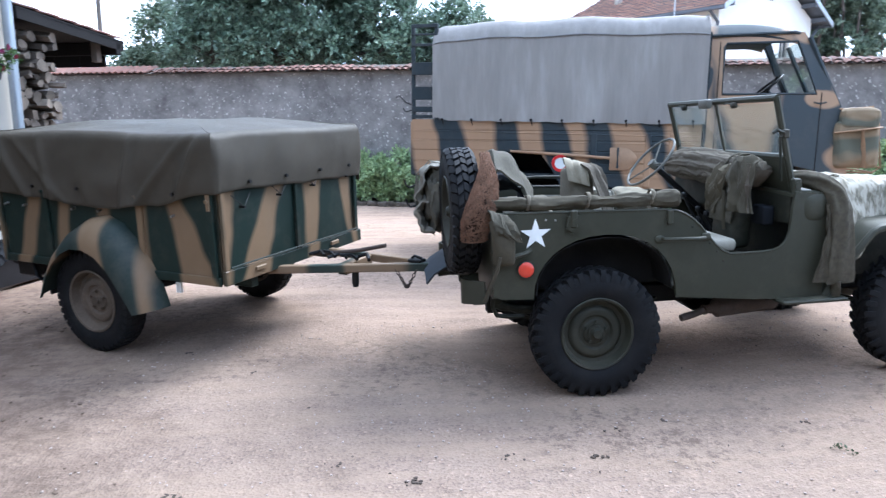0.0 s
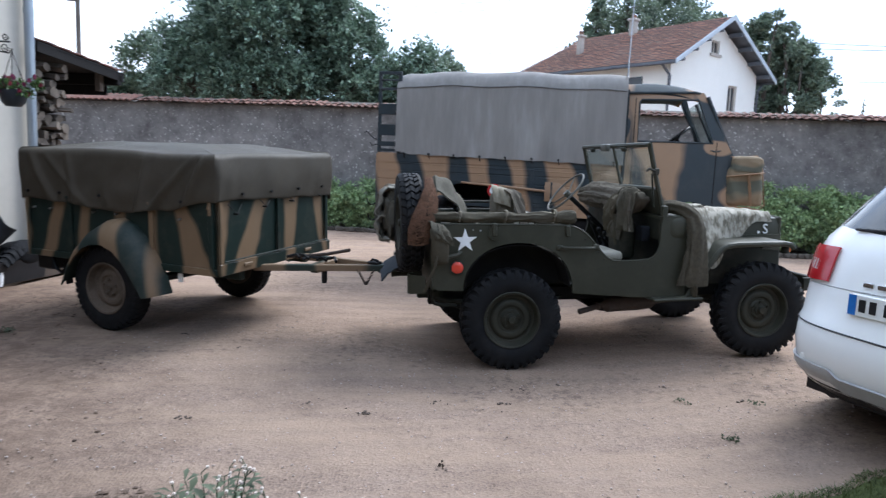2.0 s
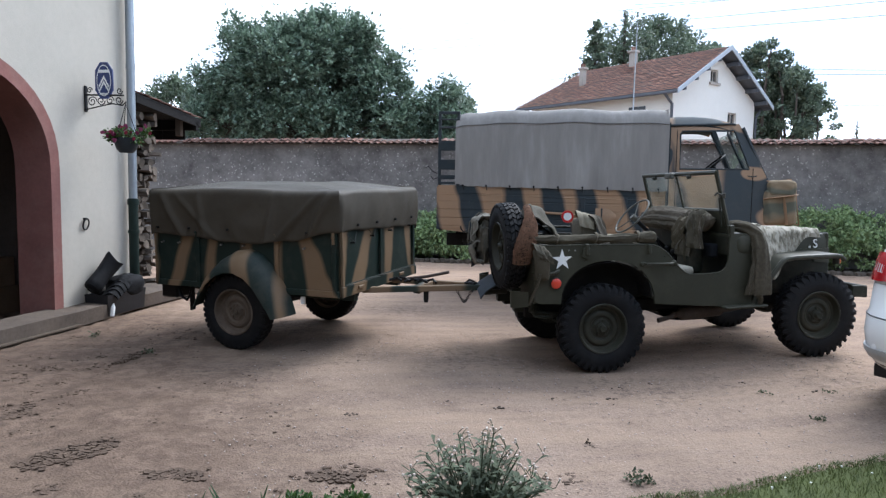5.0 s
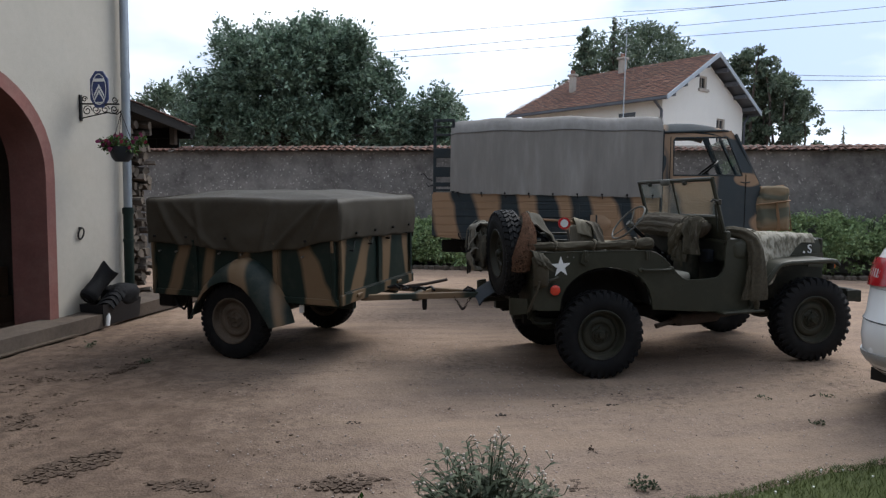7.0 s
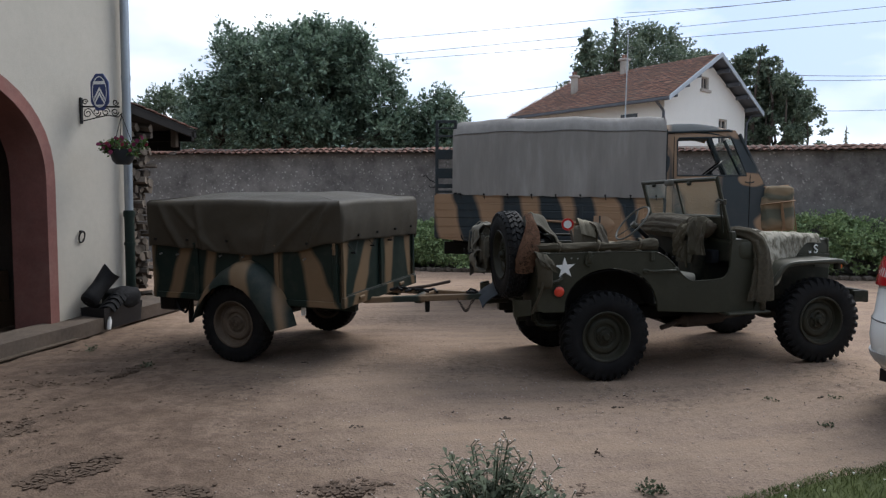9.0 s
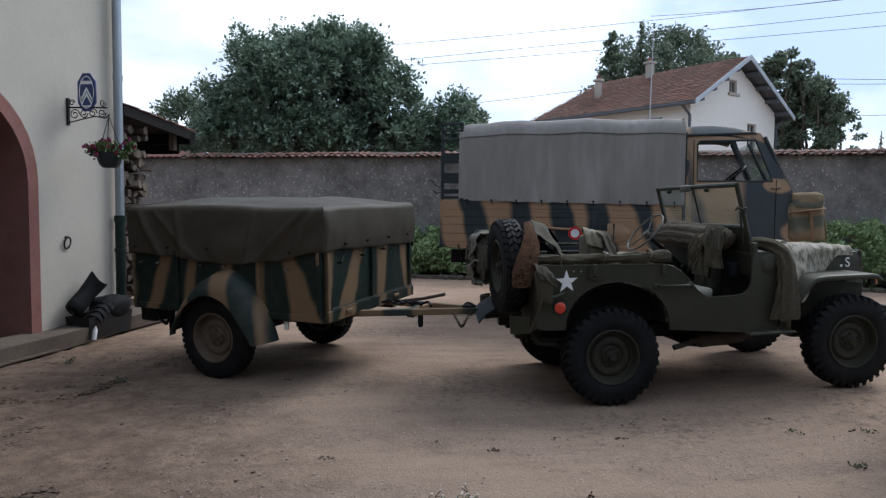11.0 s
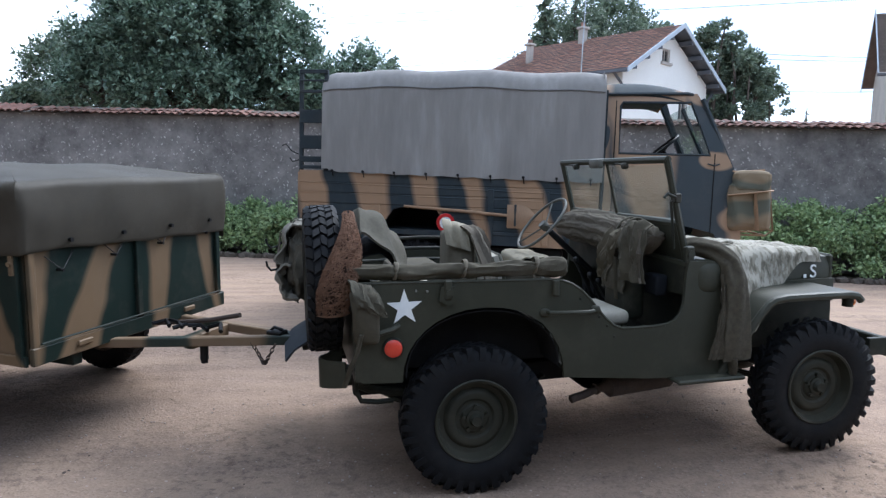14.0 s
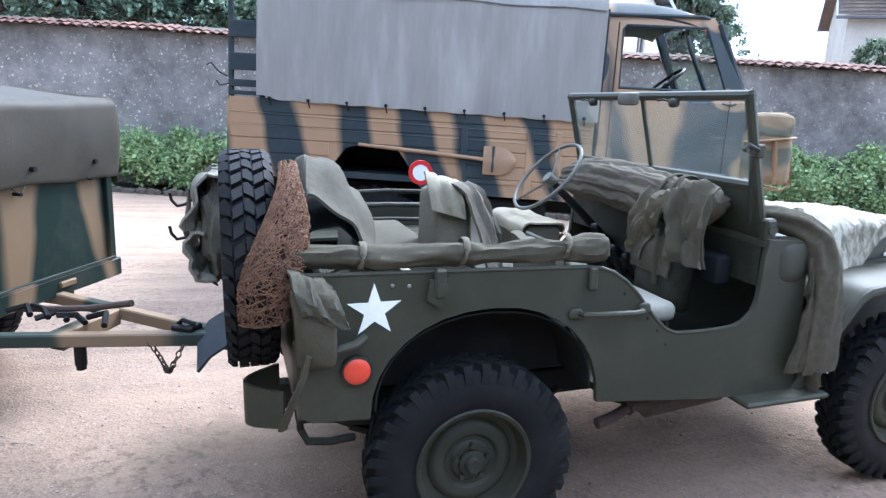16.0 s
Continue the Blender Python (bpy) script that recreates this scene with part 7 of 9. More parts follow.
    # haversack on the rear corner of the tub
    bm = B()
    box(bm, (-0.615, -0.075, 0.80), (-0.485, 0.0, 1.06), 0.03, seg=3)
    bmesh.ops.subdivide_edges(bm, edges=bm.edges[:], cuts=2, use_grid_fill=True)
    for v in bm.verts:
        v.co += Vector((0.012 * nz(v.co.x * 14, v.co.z * 12), 0.014 * nz(v.co.x * 12, v.co.z * 14, 4), 0.008 * nz(v.co.x * 15, 3))) + Vector((0, -0.02 * math.sin((v.co.z - 0.82) * 13), 0))
    hv = load("haversack", bm, M_CANVAS_GREEN, "small olive haversack hung on the rear corner", "bag")
    bm = B()
    cloth_strip(bm, [(-0.555, 0.0, 1.08), (-0.55, -0.05, 1.08), (-0.545, -0.095, 1.035), (-0.53, -0.108, 0.985), (-0.52, -0.10, 0.955)], (0.90, 0, -0.38), 0.155, 0.008, 1.0, 0.010, 14)
    part("flap", bm, M_HOOD, hv)
    bm = B()
    tube(bm, [(-0.575, -0.09, 0.86), (-0.595, -0.085, 0.78), (-0.625, -0.06, 0.70), (-0.655, -0.02, 0.60)], 0.02, 6, flat=0.5)
    part("strap", bm, M_CANVAS_GREEN, hv)
    # bag standing at the passenger seat
    bm = B()
    box(bm, (-0.04, 0.40, 0.90), (0.12, 0.66, 1.27), 0.035, seg=3)
    for v in bm.verts:
        v.co += Vector((0.012 * nz(v.co.x * 9, v.co.y * 9, v.co.z * 9), 0.012 * nz(v.co.y * 9, v.co.z * 9), 0))
    bag = load("seat_bag", bm, M_CANVAS, "khaki bag with a pale flap standing behind the front seat", "bag")
    bm = B()
    cloth_strip(bm, [(0.05, 0.60, 1.28), (0.02, 0.52, 1.325), (0.0, 0.43, 1.315), (0.0, 0.385, 1.26), (0.01, 0.375, 1.19)], (1, -0.1, -0.3), 0.135, 0.008, 7.0, 0.006, 10)
    part("flap", bm, M_SAND, bag, "pale canvas flap")
    bm = B()
    cloth_strip(bm, [(0.07, 0.45, 1.305), (0.12, 0.40, 1.27), (0.155, 0.385, 1.17), (0.19, 0.38, 1.05), (0.21, 0.38, 0.93)], (0.75, 0.6, 0), 0.13, 0.010, 3.0, 0.010)
    part("sleeve", bm, M_CANVAS_MID, bag)
    # signalling paddle
    bm = B()
    m = Matrix.Translation((0.155, 1.30, 1.255)) @ Matrix.Rotation(radians(-12), 4, "Z")
    lathe(bm, [(0.0, -0.008), (0.041, -0.008), (0.041, 0.008), (0.0, 0.008)], 28, m)
    pad = load("signal_paddle", bm, M_WHITE_PAINT, "round white signalling paddle with a red rim", "paddle")
    bm = B()
    lathe(bm, [(0.041, -0.009), (0.062, -0.009), (0.062, 0.009), (0.041, 0.009), (0.041, -0.009)], 28, m)
    part("red_rim", bm, surface("red_paddle_paint", (0.55, 0.03, 0.03), None, 0.45, 8.0, 0.03, 90), pad, "red painted rim")
    bm = B()
    rod(bm, (0.19, 1.30, 1.19), (0.24, 1.29, 0.95), 0.012)
    part("grip", bm, M_WOOD, pad)
    # bundle with a pale cover on the driver's seat
    bm = B()
    box(bm, (0.57, 0.90, 0.82), (0.76, 1.34, 1.03), 0.03, seg=3)
    sb = load("seat_bundle", bm, M_CANVAS_GREEN, "olive bundle under a pale cover on the driver's seat", "bundle")
    bm = B()
    cloth_strip(bm, [(0.552, 1.12, 0.985), (0.558, 1.12, 1.03), (0.60, 1.12, 1.052), (0.68, 1.12, 1.05), (0.76, 1.12, 1.045), (0.785, 1.12, 1.02), (0.787, 1.12, 0.99)], (0.06, 1, 0), 0.47, 0.008, 5.0, 0.005, 12)
    part("cover", bm, M_SAND, sb, "pale canvas cover")
    bm = B()
    cloth_strip(bm, [(-0.50, 0.16, 1.07), (-0.42, 0.15, 1.09), (-0.30, 0.14, 1.085), (-0.22, 0.14, 1.06)], (0, 1, 0), 0.18, 0.008, 5.0, 0.006)
    load("cloth", bm, M_CANVAS_PALE, "pale crumpled cloth on the rear wheel box", "cloth")
    # canvas roll over the dashboard, with coats hanging from it
    bm = B()
    tops = [(1.44, 1.25), (1.36, 1.295), (1.22, 1.325), (1.10, 1.335), (0.95, 1.33), (0.75, 1.325), (0.55, 1.315), (0.35, 1.30), (0.18, 1.28)]

    def roll_fn(u, v):
        y = 1.44 - 1.26 * v
        top = 1.285
        for (ya, za), (yb, zb) in zip(tops, tops[1:]):
            if yb <= y <= ya + 1e-6:
                top = za + (zb - za) * (ya - y) / (ya - yb)
        bot = 1.11 + 0.07 * smooth01(0.9, 1.0, v) + 0.02 * smooth01(0.08, 0.0, v) + 0.012 * nz(v * 7, 1)
        a = 2 * math.pi * u
        crease = 0.05 - 0.13 * abs(math.sin(4 * a + 1.2 * v + 1.2 * nz(v * 2, math.cos(a), math.sin(a)))) ** 3 - 0.06 * abs(math.sin(9 * a - 2 * v + 3 * nz(v * 5, math.cos(a), math.sin(a), 2.0))) ** 4 + 0.02 * math.sin(13 * a - 9 * v) * nz(v * 5, u * 3, 3) + 0.10 * nz(v * 5, 2.5 * math.cos(a), 2.5 * math.sin(a)) + 0.028 * nz(v * 18, 7 * math.cos(a), 7 * math.sin(a))
        tie = 0.10 * math.exp(-((y - 0.47) / 0.02) ** 2) + 0.07 * math.exp(-((y - 0.40) / 0.02) ** 2)
        end = smooth01(0.0, 0.05, v) ** 0.5 * smooth01(1.0, 0.97, v) ** 0.5
        r = (1 + crease - tie) * (0.02 + 0.98 * end)
        return Vector((1.065 + 0.085 * math.cos(a) * r, y, (top + bot) / 2 + (top - bot) / 2 * math.sin(a) * r))
    sheet(bm, 110, 100, roll_fn, 0.0, closed=True)
    cv = load("canvas_roll", bm, M_CANVAS_MID, "weathered beige canvas roll and coats tied along the dashboard", "canvas", 70)
    for y in (0.47, 0.40):
        bm = B()
        tube(bm, [(1.065 + 0.088 * math.cos(a), y - 0.02 * math.sin(a), 1.213 + 0.108 * math.sin(a)) for a in [2 * math.pi * i / 24 for i in range(24)]], 0.013, 6, closed=True, flat=0.4)
        part("belt", bm, M_CANVAS_GREEN, cv)
    bm = B()
    cloth_strip(bm, [(1.02, 0.46, 1.26), (0.965, 0.47, 1.21), (0.95, 0.50, 1.12), (0.955, 0.55, 1.02), (0.965, 0.57, 0.95)], (0.05, 1, 0.1), 0.23, 0.008, 9.0, 0.020, 22, lambda u: 1.0 - 0.45 * u)
    part("coat_front", bm, M_OCHRE, cv, "ochre-tinged hanging coat")
    bm = B()
    cloth_strip(bm, [(1.03, 0.26, 1.30), (0.98, 0.245, 1.27), (0.955, 0.235, 1.18), (0.95, 0.225, 1.08), (0.955, 0.21, 0.985)], (-0.1, 1, 0), 0.24, 0.008, 14.0, 0.018, 22, lambda u: 0.9 + 0.1 * math.sin(5 * u))
    sl = part("coat_sleeve", bm, M_CANVAS_GREEN, cv, "khaki hanging sleeve")
    bm = B()
    tube(bm, [(0.945, 0.125, 1.28), (0.935, 0.12, 1.15), (0.94, 0.115, 1.02), (0.945, 0.11, 0.99)], 0.016, 6, flat=0.35)
    part("coat_hem", bm, M_CANVAS_MID, sl)
    bm = B()
    box(bm, (0.97, 0.30, 0.74), (1.09, 0.60, 1.05), 0.035, seg=3)
    for v in bm.verts:
        v.co += Vector((0.014 * nz(v.co.y * 9, v.co.z * 9), 0.014 * nz(v.co.y * 8, v.co.z * 8, 4), 0.01 * nz(v.co.y * 9, 3)))
    sat = part("satchel", bm, M_OLIVE_DARK, cv, "dark khaki satchel")
    bm = B()
    cloth_strip(bm, [(1.06, 0.45, 1.06), (0.99, 0.45, 1.065), (0.955, 0.45, 1.0), (0.95, 0.45, 0.90)], (0, 1, 0), 0.29, 0.008, 5.0, 0.008, 12)
    part("satchel_flap", bm, M_KNIT, sat)
    bm = B()
    tube(bm, [(0.955, 0.40, 1.24), (0.94, 0.39, 1.1), (0.945, 0.40, 0.95), (0.96, 0.41, 0.85)], 0.012, 6, flat=0.4)
    tube(bm, [(0.975, 0.34, 1.27), (0.945, 0.33, 1.15), (0.945, 0.33, 1.0)], 0.012, 6, flat=0.4)
    part("belt", bm, M_CANVAS_GREEN, cv)
    # blue water can under the dash
    bm = B()
    box(bm, (1.07, 0.16, 0.90), (1.14, 0.30, 1.02), 0.015, seg=2)
    load("tool_case", bm, surface("dark_blue_case", (0.009, 0.011, 0.015), None, 0.8, 9.0, 0.1, 90), "dark blue case fixed under the dashboard", "case")
    # camouflage sheet over the bonnet
    bm = B()

    def sheet_fn(u, v):
        x = 1.38 + 0.90 * u + 0.035 * nz(v * 5, u * 3, 3)
        top = 1.122 - 0.052 * u
        hw = 0.50 - 0.09 * u
        edge_y = W / 2 - hw
        hang = 0.13 + 0.25 * math.exp(-((u - 0.30) / 0.20) ** 2) + 0.04 * nz(u * 9, 0.5)
        hang *= 1 - 0.92 * smooth01(0.62, 0.84, u)
        t = v * (0.62 + hang + 0.05)
        fold = 0.010 * nz(u * 10, v * 12, 1) + 0.008 * nz(u * 24, v * 20, 6)
        if t < 0.62:
            y = 0.85 - (0.85 - edge_y) * t / 0.62
            z = top + 0.016 + abs(fold) * 1.5 + 0.012
        else:
            d = t - 0.62
            out = 0.035 + 0.45 * d * math.exp(-((u - 0.25) / 0.25) ** 2)
            y = edge_y - out - fold * 1.5
            z = top + 0.012 - d
        return Vector((x, y, z))
    sheet(bm, 40, 34, sheet_fn, 0.006)
    load("camouflage_sheet", bm, M_SNOW_CAMO, "pale spotted camouflage sheet thrown over the bonnet", "cloth")
    bm = B()
    cloth_strip(bm, [(1.30, 0.55, 1.15), (1.42, 0.55, 1.175), (1.58, 0.55, 1.165), (1.74, 0.55, 1.155)], (0.15, 1, 0), 0.30, 0.012, 3.0, 0.012)
    load("folded_cloth", bm, M_SNOW_CAMO, "folded corner of spotted cloth on the bonnet", "cloth")
    # scrim scarf hanging down beside the cowl
    bm = B()
    run = [((1.235, 0.20, 1.165), 0.050, 0.050, 0.0), ((1.29, 0.12, 1.175), 0.052, 0.052, 0.0), ((1.35, 0.045, 1.155), 0.055, 0.050, 0.1), ((1.40, -0.005, 1.10), 0.060, 0.042, 0.45), ((1.422, -0.04, 1.00), 0.066, 0.032, 0.85),
           ((1.428, -0.052, 0.88), 0.072, 0.024, 1.0), ((1.430, -0.055, 0.74), 0.082, 0.020, 1.0), ((1.432, -0.055, 0.62), 0.090, 0.018, 1.0), ((1.433, -0.052, 0.575), 0.090, 0.012, 1.0)]

    def scarf_fn(u, v):
        f = u * (len(run) - 1)
        i = min(int(f), len(run) - 2)
        f -= i
        p, q = run[i], run[i + 1]
        c = Vector(p[0]).lerp(Vector(q[0]), f)
        d = (Vector(q[0]) - Vector(p[0])).normalized()
        wide, thick, turn = (p[k] + (q[k] - p[k]) * f for k in (1, 2, 3))
        side = (Vector((0.2, 0.15, 1.0)) * (1 - turn) + Vector((1, 0.05, 0)) * turn)
        side = (side - d * side.dot(d)).normalized()
        nor = d.cross(side)
        a = 2 * math.pi * v
        k = 1 + 0.22 * math.sin(5 * a + 1.5 * math.sin(5 * u)) * (0.4 + 0.6 * turn) + 0.25 * nz(u * 6, 2 * math.cos(a), 2 * math.sin(a))
        return c + side * (wide * math.cos(a)) + nor * (thick * math.sin(a) * k) + nor * 0.006 * nz(u * 14, v * 9, 4)
    sheet(bm, 72, 30, scarf_fn)
    sc = load("scrim_scarf", bm, M_KNIT, "brown olive scrim scarf hanging beside the cowl", "scarf", 70)
    bm = B()
    cloth_strip(bm, [(1.365, -0.03, 1.04), (1.362, -0.05, 0.95), (1.352, -0.055, 0.84), (1.33, -0.055, 0.72), (1.312, -0.05, 0.585)], (1, 0, 0), 0.05, 0.014, 2.0, 0.010, 10, lambda u: 0.6 + 0.9 * u)
    part("scarf_tail", bm, M_KNIT, sc)
    bm = B()
    tube(bm, [(1.405, -0.05, 0.59), (1.412, -0.05, 0.53), (1.415, -0.045, 0.465)], [0.035, 0.028, 0.014], 10, flat=0.6)
    part("tassel", bm, M_KNIT, sc)
    # rounded can on the scuttle
    bm = B()
    lump(bm, (1.295, 0.045, 1.02), (0.095, 0.06, 0.095), 0.02, 2.0, 0.0, 3)
    load("scuttle_can", bm, M_OLIVE, "rounded olive steel can on the scuttle side", "can")
    # cover over the hitch
    bm = B()
    sheet(bm, 6, 6, lambda u, v: Vector((-0.93 + 0.27 * u + 0.02 * nz(u, v), 0.60 + 0.40 * v, 0.645 + 0.17 * u ** 0.6 - 0.07 * (2 * v - 1) ** 2)), 0.012)
    load("hitch_cover", bm, surface("blue_grey_sheet", (0.05, 0.058, 0.068), None, 0.7, 5.0, 0.05, 60), "blue-grey sheet cover over the towing hitch", "cover")
    bm = B()
    tube(bm, [(-0.62, 0.86, 0.60), (-0.75, 0.86, 0.60), (-0.83, 0.86, 0.59)], [0.04, 0.035, 0.03], 10)
    part("towing_hook", bm, M_OLIVE_DARK, JEEP)


build_load()

# ---- trees ----


def limb(bm, a, b, r0, r1, rng, bend=0.12, n=6):
    a, b = Vector(a), Vector(b)
    L = (b - a).length
    off = Vector((rng.uniform(-1, 1), rng.uniform(-1, 1), rng.uniform(-0.3, 0.6))) * bend * L
    pts = [a.lerp(b, i / n) + off * math.sin(math.pi * i / n) for i in range(n + 1)]
    tube(bm, pts, [r0 + (r1 - r0) * i / n for i in range(n + 1)], 8)


def broad_tree(label, base, height, spread, crown_z, leaves, size, seed, material, blobs=60, category="tree", flat=0.8):
    rng = random.Random(seed)
    nrng = np.random.default_rng(seed)
    t = thing("tree", label, category, Matrix.Translation(base))
    bm = B()
    top = Vector((rng.uniform(-0.2, 0.2), rng.uniform(-0.2, 0.2), crown_z))
    limb(bm, (0, 0, -0.1), top, 0.045 * height, 0.03 * height, rng, 0.04)
    cz, ch = (height + crown_z) / 2, (height - crown_z) / 2
    cs, rs = [], []
    for i in range(blobs):
        a = rng.uniform(0, 2 * math.pi)
        h = rng.uniform(-1, 1)
        ring = math.sqrt(max(0.05, 1 - abs(h) ** 2.2)) if h > -0.1 else 1.0 - 0.12 * h * h
        q = ring * rng.uniform(0.12, 1.0) ** 0.55
        wob = 1 + 0.22 * nz(math.cos(a) * 2 + seed, math.sin(a) * 2, h * 1.7)
        c = Vector((spread * q * wob * math.cos(a), spread * q * wob * math.sin(a), cz + ch * h * wob))
        cs.append(c)
        rs.append(spread * rng.uniform(0.13, 0.27))
    for i in range(blobs // 2):
        a, h = rng.uniform(0, 2 * math.pi), rng.uniform(-0.8, 1)
        ring = math.sqrt(max(0.04, 1 - abs(h) ** 2.2)) if h > -0.1 else 1.0
        q = rng.uniform(0.95, 1.16)
        tip = Vector((spread * ring * q * math.cos(a), spread * ring * q * math.sin(a), cz + ch * h * q))
        for f in (0.86, 0.93, 1.0):
            cs.append(tip * f + Vector((0, 0, (1 - f) * cz)))
            rs.append(spread * rng.uniform(0.03, 0.07))
    for c in cs[:22]:
        limb(bm, top * rng.uniform(0.75, 1.0), c, 0.015 * height, 0.003 * height, rng)
    part("trunk", bm, M_BARK, t)
    me = leaf_mesh("crown", cs, rs, leaves, size, nrng, flat, 0.25, 0.25)
    mesh_part("crown", me, material, t, smooth=0)
    return t


def spray_mesh(name, lobes, sprays, per, size, rng, length=0.4):
    """Leafy twigs set over rounded lobes (centre, half-sizes): each twig carries leaves on both sides."""
    c = np.array([l[0] for l in lobes], float)
    r = np.array([l[1] for l in lobes], float)
    w = (r[:, 0] * r[:, 1] * r[:, 2]) ** (2 / 3)
    k = rng.choice(len(lobes), sprays, p=w / w.sum())
    d = rng.normal(size=(sprays, 3))
    d[:, 2] = np.abs(d[:, 2]) * np.where(rng.random(sprays) < 0.28, -0.7, 1.0)
    d /= np.linalg.norm(d, axis=1)[:, None]
    f = 1.0 - 0.55 * rng.random(sprays) ** 1.7
    f *= 1 + 0.10 * np.sin(7 * d[:, 0] + 3 * k) * np.cos(6 * d[:, 2] + k)
    p = c[k] + d * r[k] * f[:, None]
    gap = np.sin(3.1 * p[:, 0] + 1.3) * np.sin(2.7 * p[:, 1] + 0.4) * np.sin(3.6 * p[:, 2] + 2.0)
    keep = gap > -0.22
    p, d, k = p[keep], d[keep], k[keep]
    sprays = len(p)
    ax = d * 0.9 + rng.normal(size=(sprays, 3)) * 0.55 + np.array([0, 0, 0.15])
    ax /= np.linalg.norm(ax, axis=1)[:, None]
    L = length * (0.5 + 0.8 * rng.random(sprays))
    p, ax, L = np.repeat(p, per, 0), np.repeat(ax, per, 0), np.repeat(L, per)
    n = sprays * per
    t = rng.random(n)
    side = np.cross(ax, rng.normal(size=(n, 3)))
    side /= np.linalg.norm(side, axis=1)[:, None] + 1e-9
    q = p + ax * (t * L)[:, None] + side * 0.02
    a = ax * 0.75 + side * 0.8 + rng.normal(size=(n, 3)) * 0.2 - np.array([0, 0, 0.15])
    a /= np.linalg.norm(a, axis=1)[:, None]
    b = np.cross(a, np.array([0, 0, 1.0]) + rng.normal(size=(n, 3)) * 0.45)
    b /= np.linalg.norm(b, axis=1)[:, None] + 1e-9
    nn = np.cross(a, b)
    s = size * (0.6 + 0.8 * rng.random(n))[:, None]
    v = np.stack([q, q + a * s * 0.45 + b * s * 0.27 + nn * s * 0.06, q + a * s, q + a * s * 0.45 - b * s * 0.27 + nn * s * 0.06], axis=1).reshape(-1, 3)
    i = np.arange(n) * 4
    fc = np.concatenate([np.stack([i, i + 1, i + 2], 1), np.stack([i, i + 2, i + 3], 1)])
    me = bpy.data.meshes.new(name)
    me.from_pydata(v.tolist(), [], fc.tolist())
    return me


def lobed_tree(label, base, turn, lobes, sprays, per, size, seed, material, trunk=0.2, length=0.4):
    rng = random.Random(seed)
    t = thing("tree", label, "tree", Matrix.Translation(base) @ turn)
    low = min(l[0][2] - l[1][2] for l in lobes)
    bm = B()
    top = Vector((0.1, 0.0, low + 0.6))
    limb(bm, (0, 0, -0.1), top, trunk, trunk * 0.75, rng, 0.04)
    for c, r in lobes:
        mid = Vector(c)
        limb(bm, top * rng.uniform(0.8, 1.0), mid, trunk * 0.4, 0.03, rng)
        for k in range(7):
            d = Vector((rng.gauss(0, 1), rng.gauss(0, 1), rng.gauss(0.3, 0.8))).normalized()
            limb(bm, mid * 0.97, mid + Vector((d.x * r[0], d.y * r[1], d.z * r[2])), 0.03, 0.008, rng, 0.1, 4)
    part("trunk", bm, M_BARK, t)
    mesh_part("crown", spray_mesh("crown", lobes, sprays, per, size, np.random.default_rng(seed), length), material, t, smooth=0)
    return t


def conifer(label, base, height, spread, leaves, seed):
    rng, nrng = random.Random(seed), np.random.default_rng(seed)
    t = thing("conifer", label, "tree", Matrix.Translation(base))
    bm = B()
    limb(bm, (0, 0, -0.1), (0, 0, height), 0.02 * height, 0.003 * height, rng, 0.01)
    cs, rs = [], []
    for i in range(46):
        h = 0.15 + 0.85 * i / 45
        a = i * 2.4
        q = spread * (1.02 - h) * rng.uniform(0.6, 1.15)
        c = Vector((q * math.cos(a), q * math.sin(a), height * h - 0.15 * q))
        limb(bm, (0, 0, height * h), c, 0.006 * height, 0.002 * height, rng, 0.05, 3)
        for f in (0.4, 0.75, 1.0):
            cs.append(Vector((0, 0, height * h)).lerp(c, f))
            rs.append(spread * 0.13 * (1.25 - h))
    part("trunk", bm, M_BARK, t)
    mesh_part("crown", leaf_mesh("crown", cs, rs, leaves, 0.28, nrng, 0.5, 0.6, 0.1), M_LEAF_FAR, t, smooth=0)
    return t


FRUIT_LOBES = [((0, 0, 4.45), (1.85, 1.8, 1.55)), ((1.0, 0.1, 5.35), (1.05, 1.1, 0.9)), ((-1.3, -0.1, 5.2), (0.95, 1.0, 0.75)), ((-2.35, -0.2, 4.1), (0.75, 0.8, 0.75)), ((-2.1, -0.3, 3.3), (0.95, 1.0, 0.65)), ((2.2, 0.0, 4.05), (0.8, 0.9, 0.85)),
               ((2.2, -0.2, 3.2), (1.1, 1.0, 0.6)), ((0, -0.6, 3.3), (1.9, 1.2, 0.75)), ((-1.95, 0, 6.05), (0.16, 0.2, 0.3)), ((-0.8, 0, 6.0), (0.25, 0.25, 0.25)), ((-3.1, 0, 4.6), (0.22, 0.3, 0.2)), ((2.6, 0, 4.95), (0.28, 0.3, 0.25)), ((0.4, 0, 6.05), (0.4, 0.4, 0.25)), ((1.75, 0, 5.75), (0.4, 0.4, 0.3)), ((-2.95, 0, 3.7), (0.3, 0.4, 0.4))]
lobed_tree("large dense dark-green fruit tree rising behind the boundary wall", K(-7.62, 12.6, 0), KM, FRUIT_LOBES, 9500, 13, 0.115, 11, M_LEAF, 0.24)
lobed_tree("smaller dark-green bushy tree beside the large one", K(-4.1, 13.0, 0), KM, [((0, 0, 3.3), (0.95, 0.9, 0.8)), ((0.85, 0, 2.9), (0.8, 0.8, 0.7)), ((0.45, 0, 4.0), (0.45, 0.45, 0.4)), ((-0.8, 0, 3.0), (0.8, 0.8, 0.8))], 2400, 12, 0.105, 12, M_LEAF, 0.1)
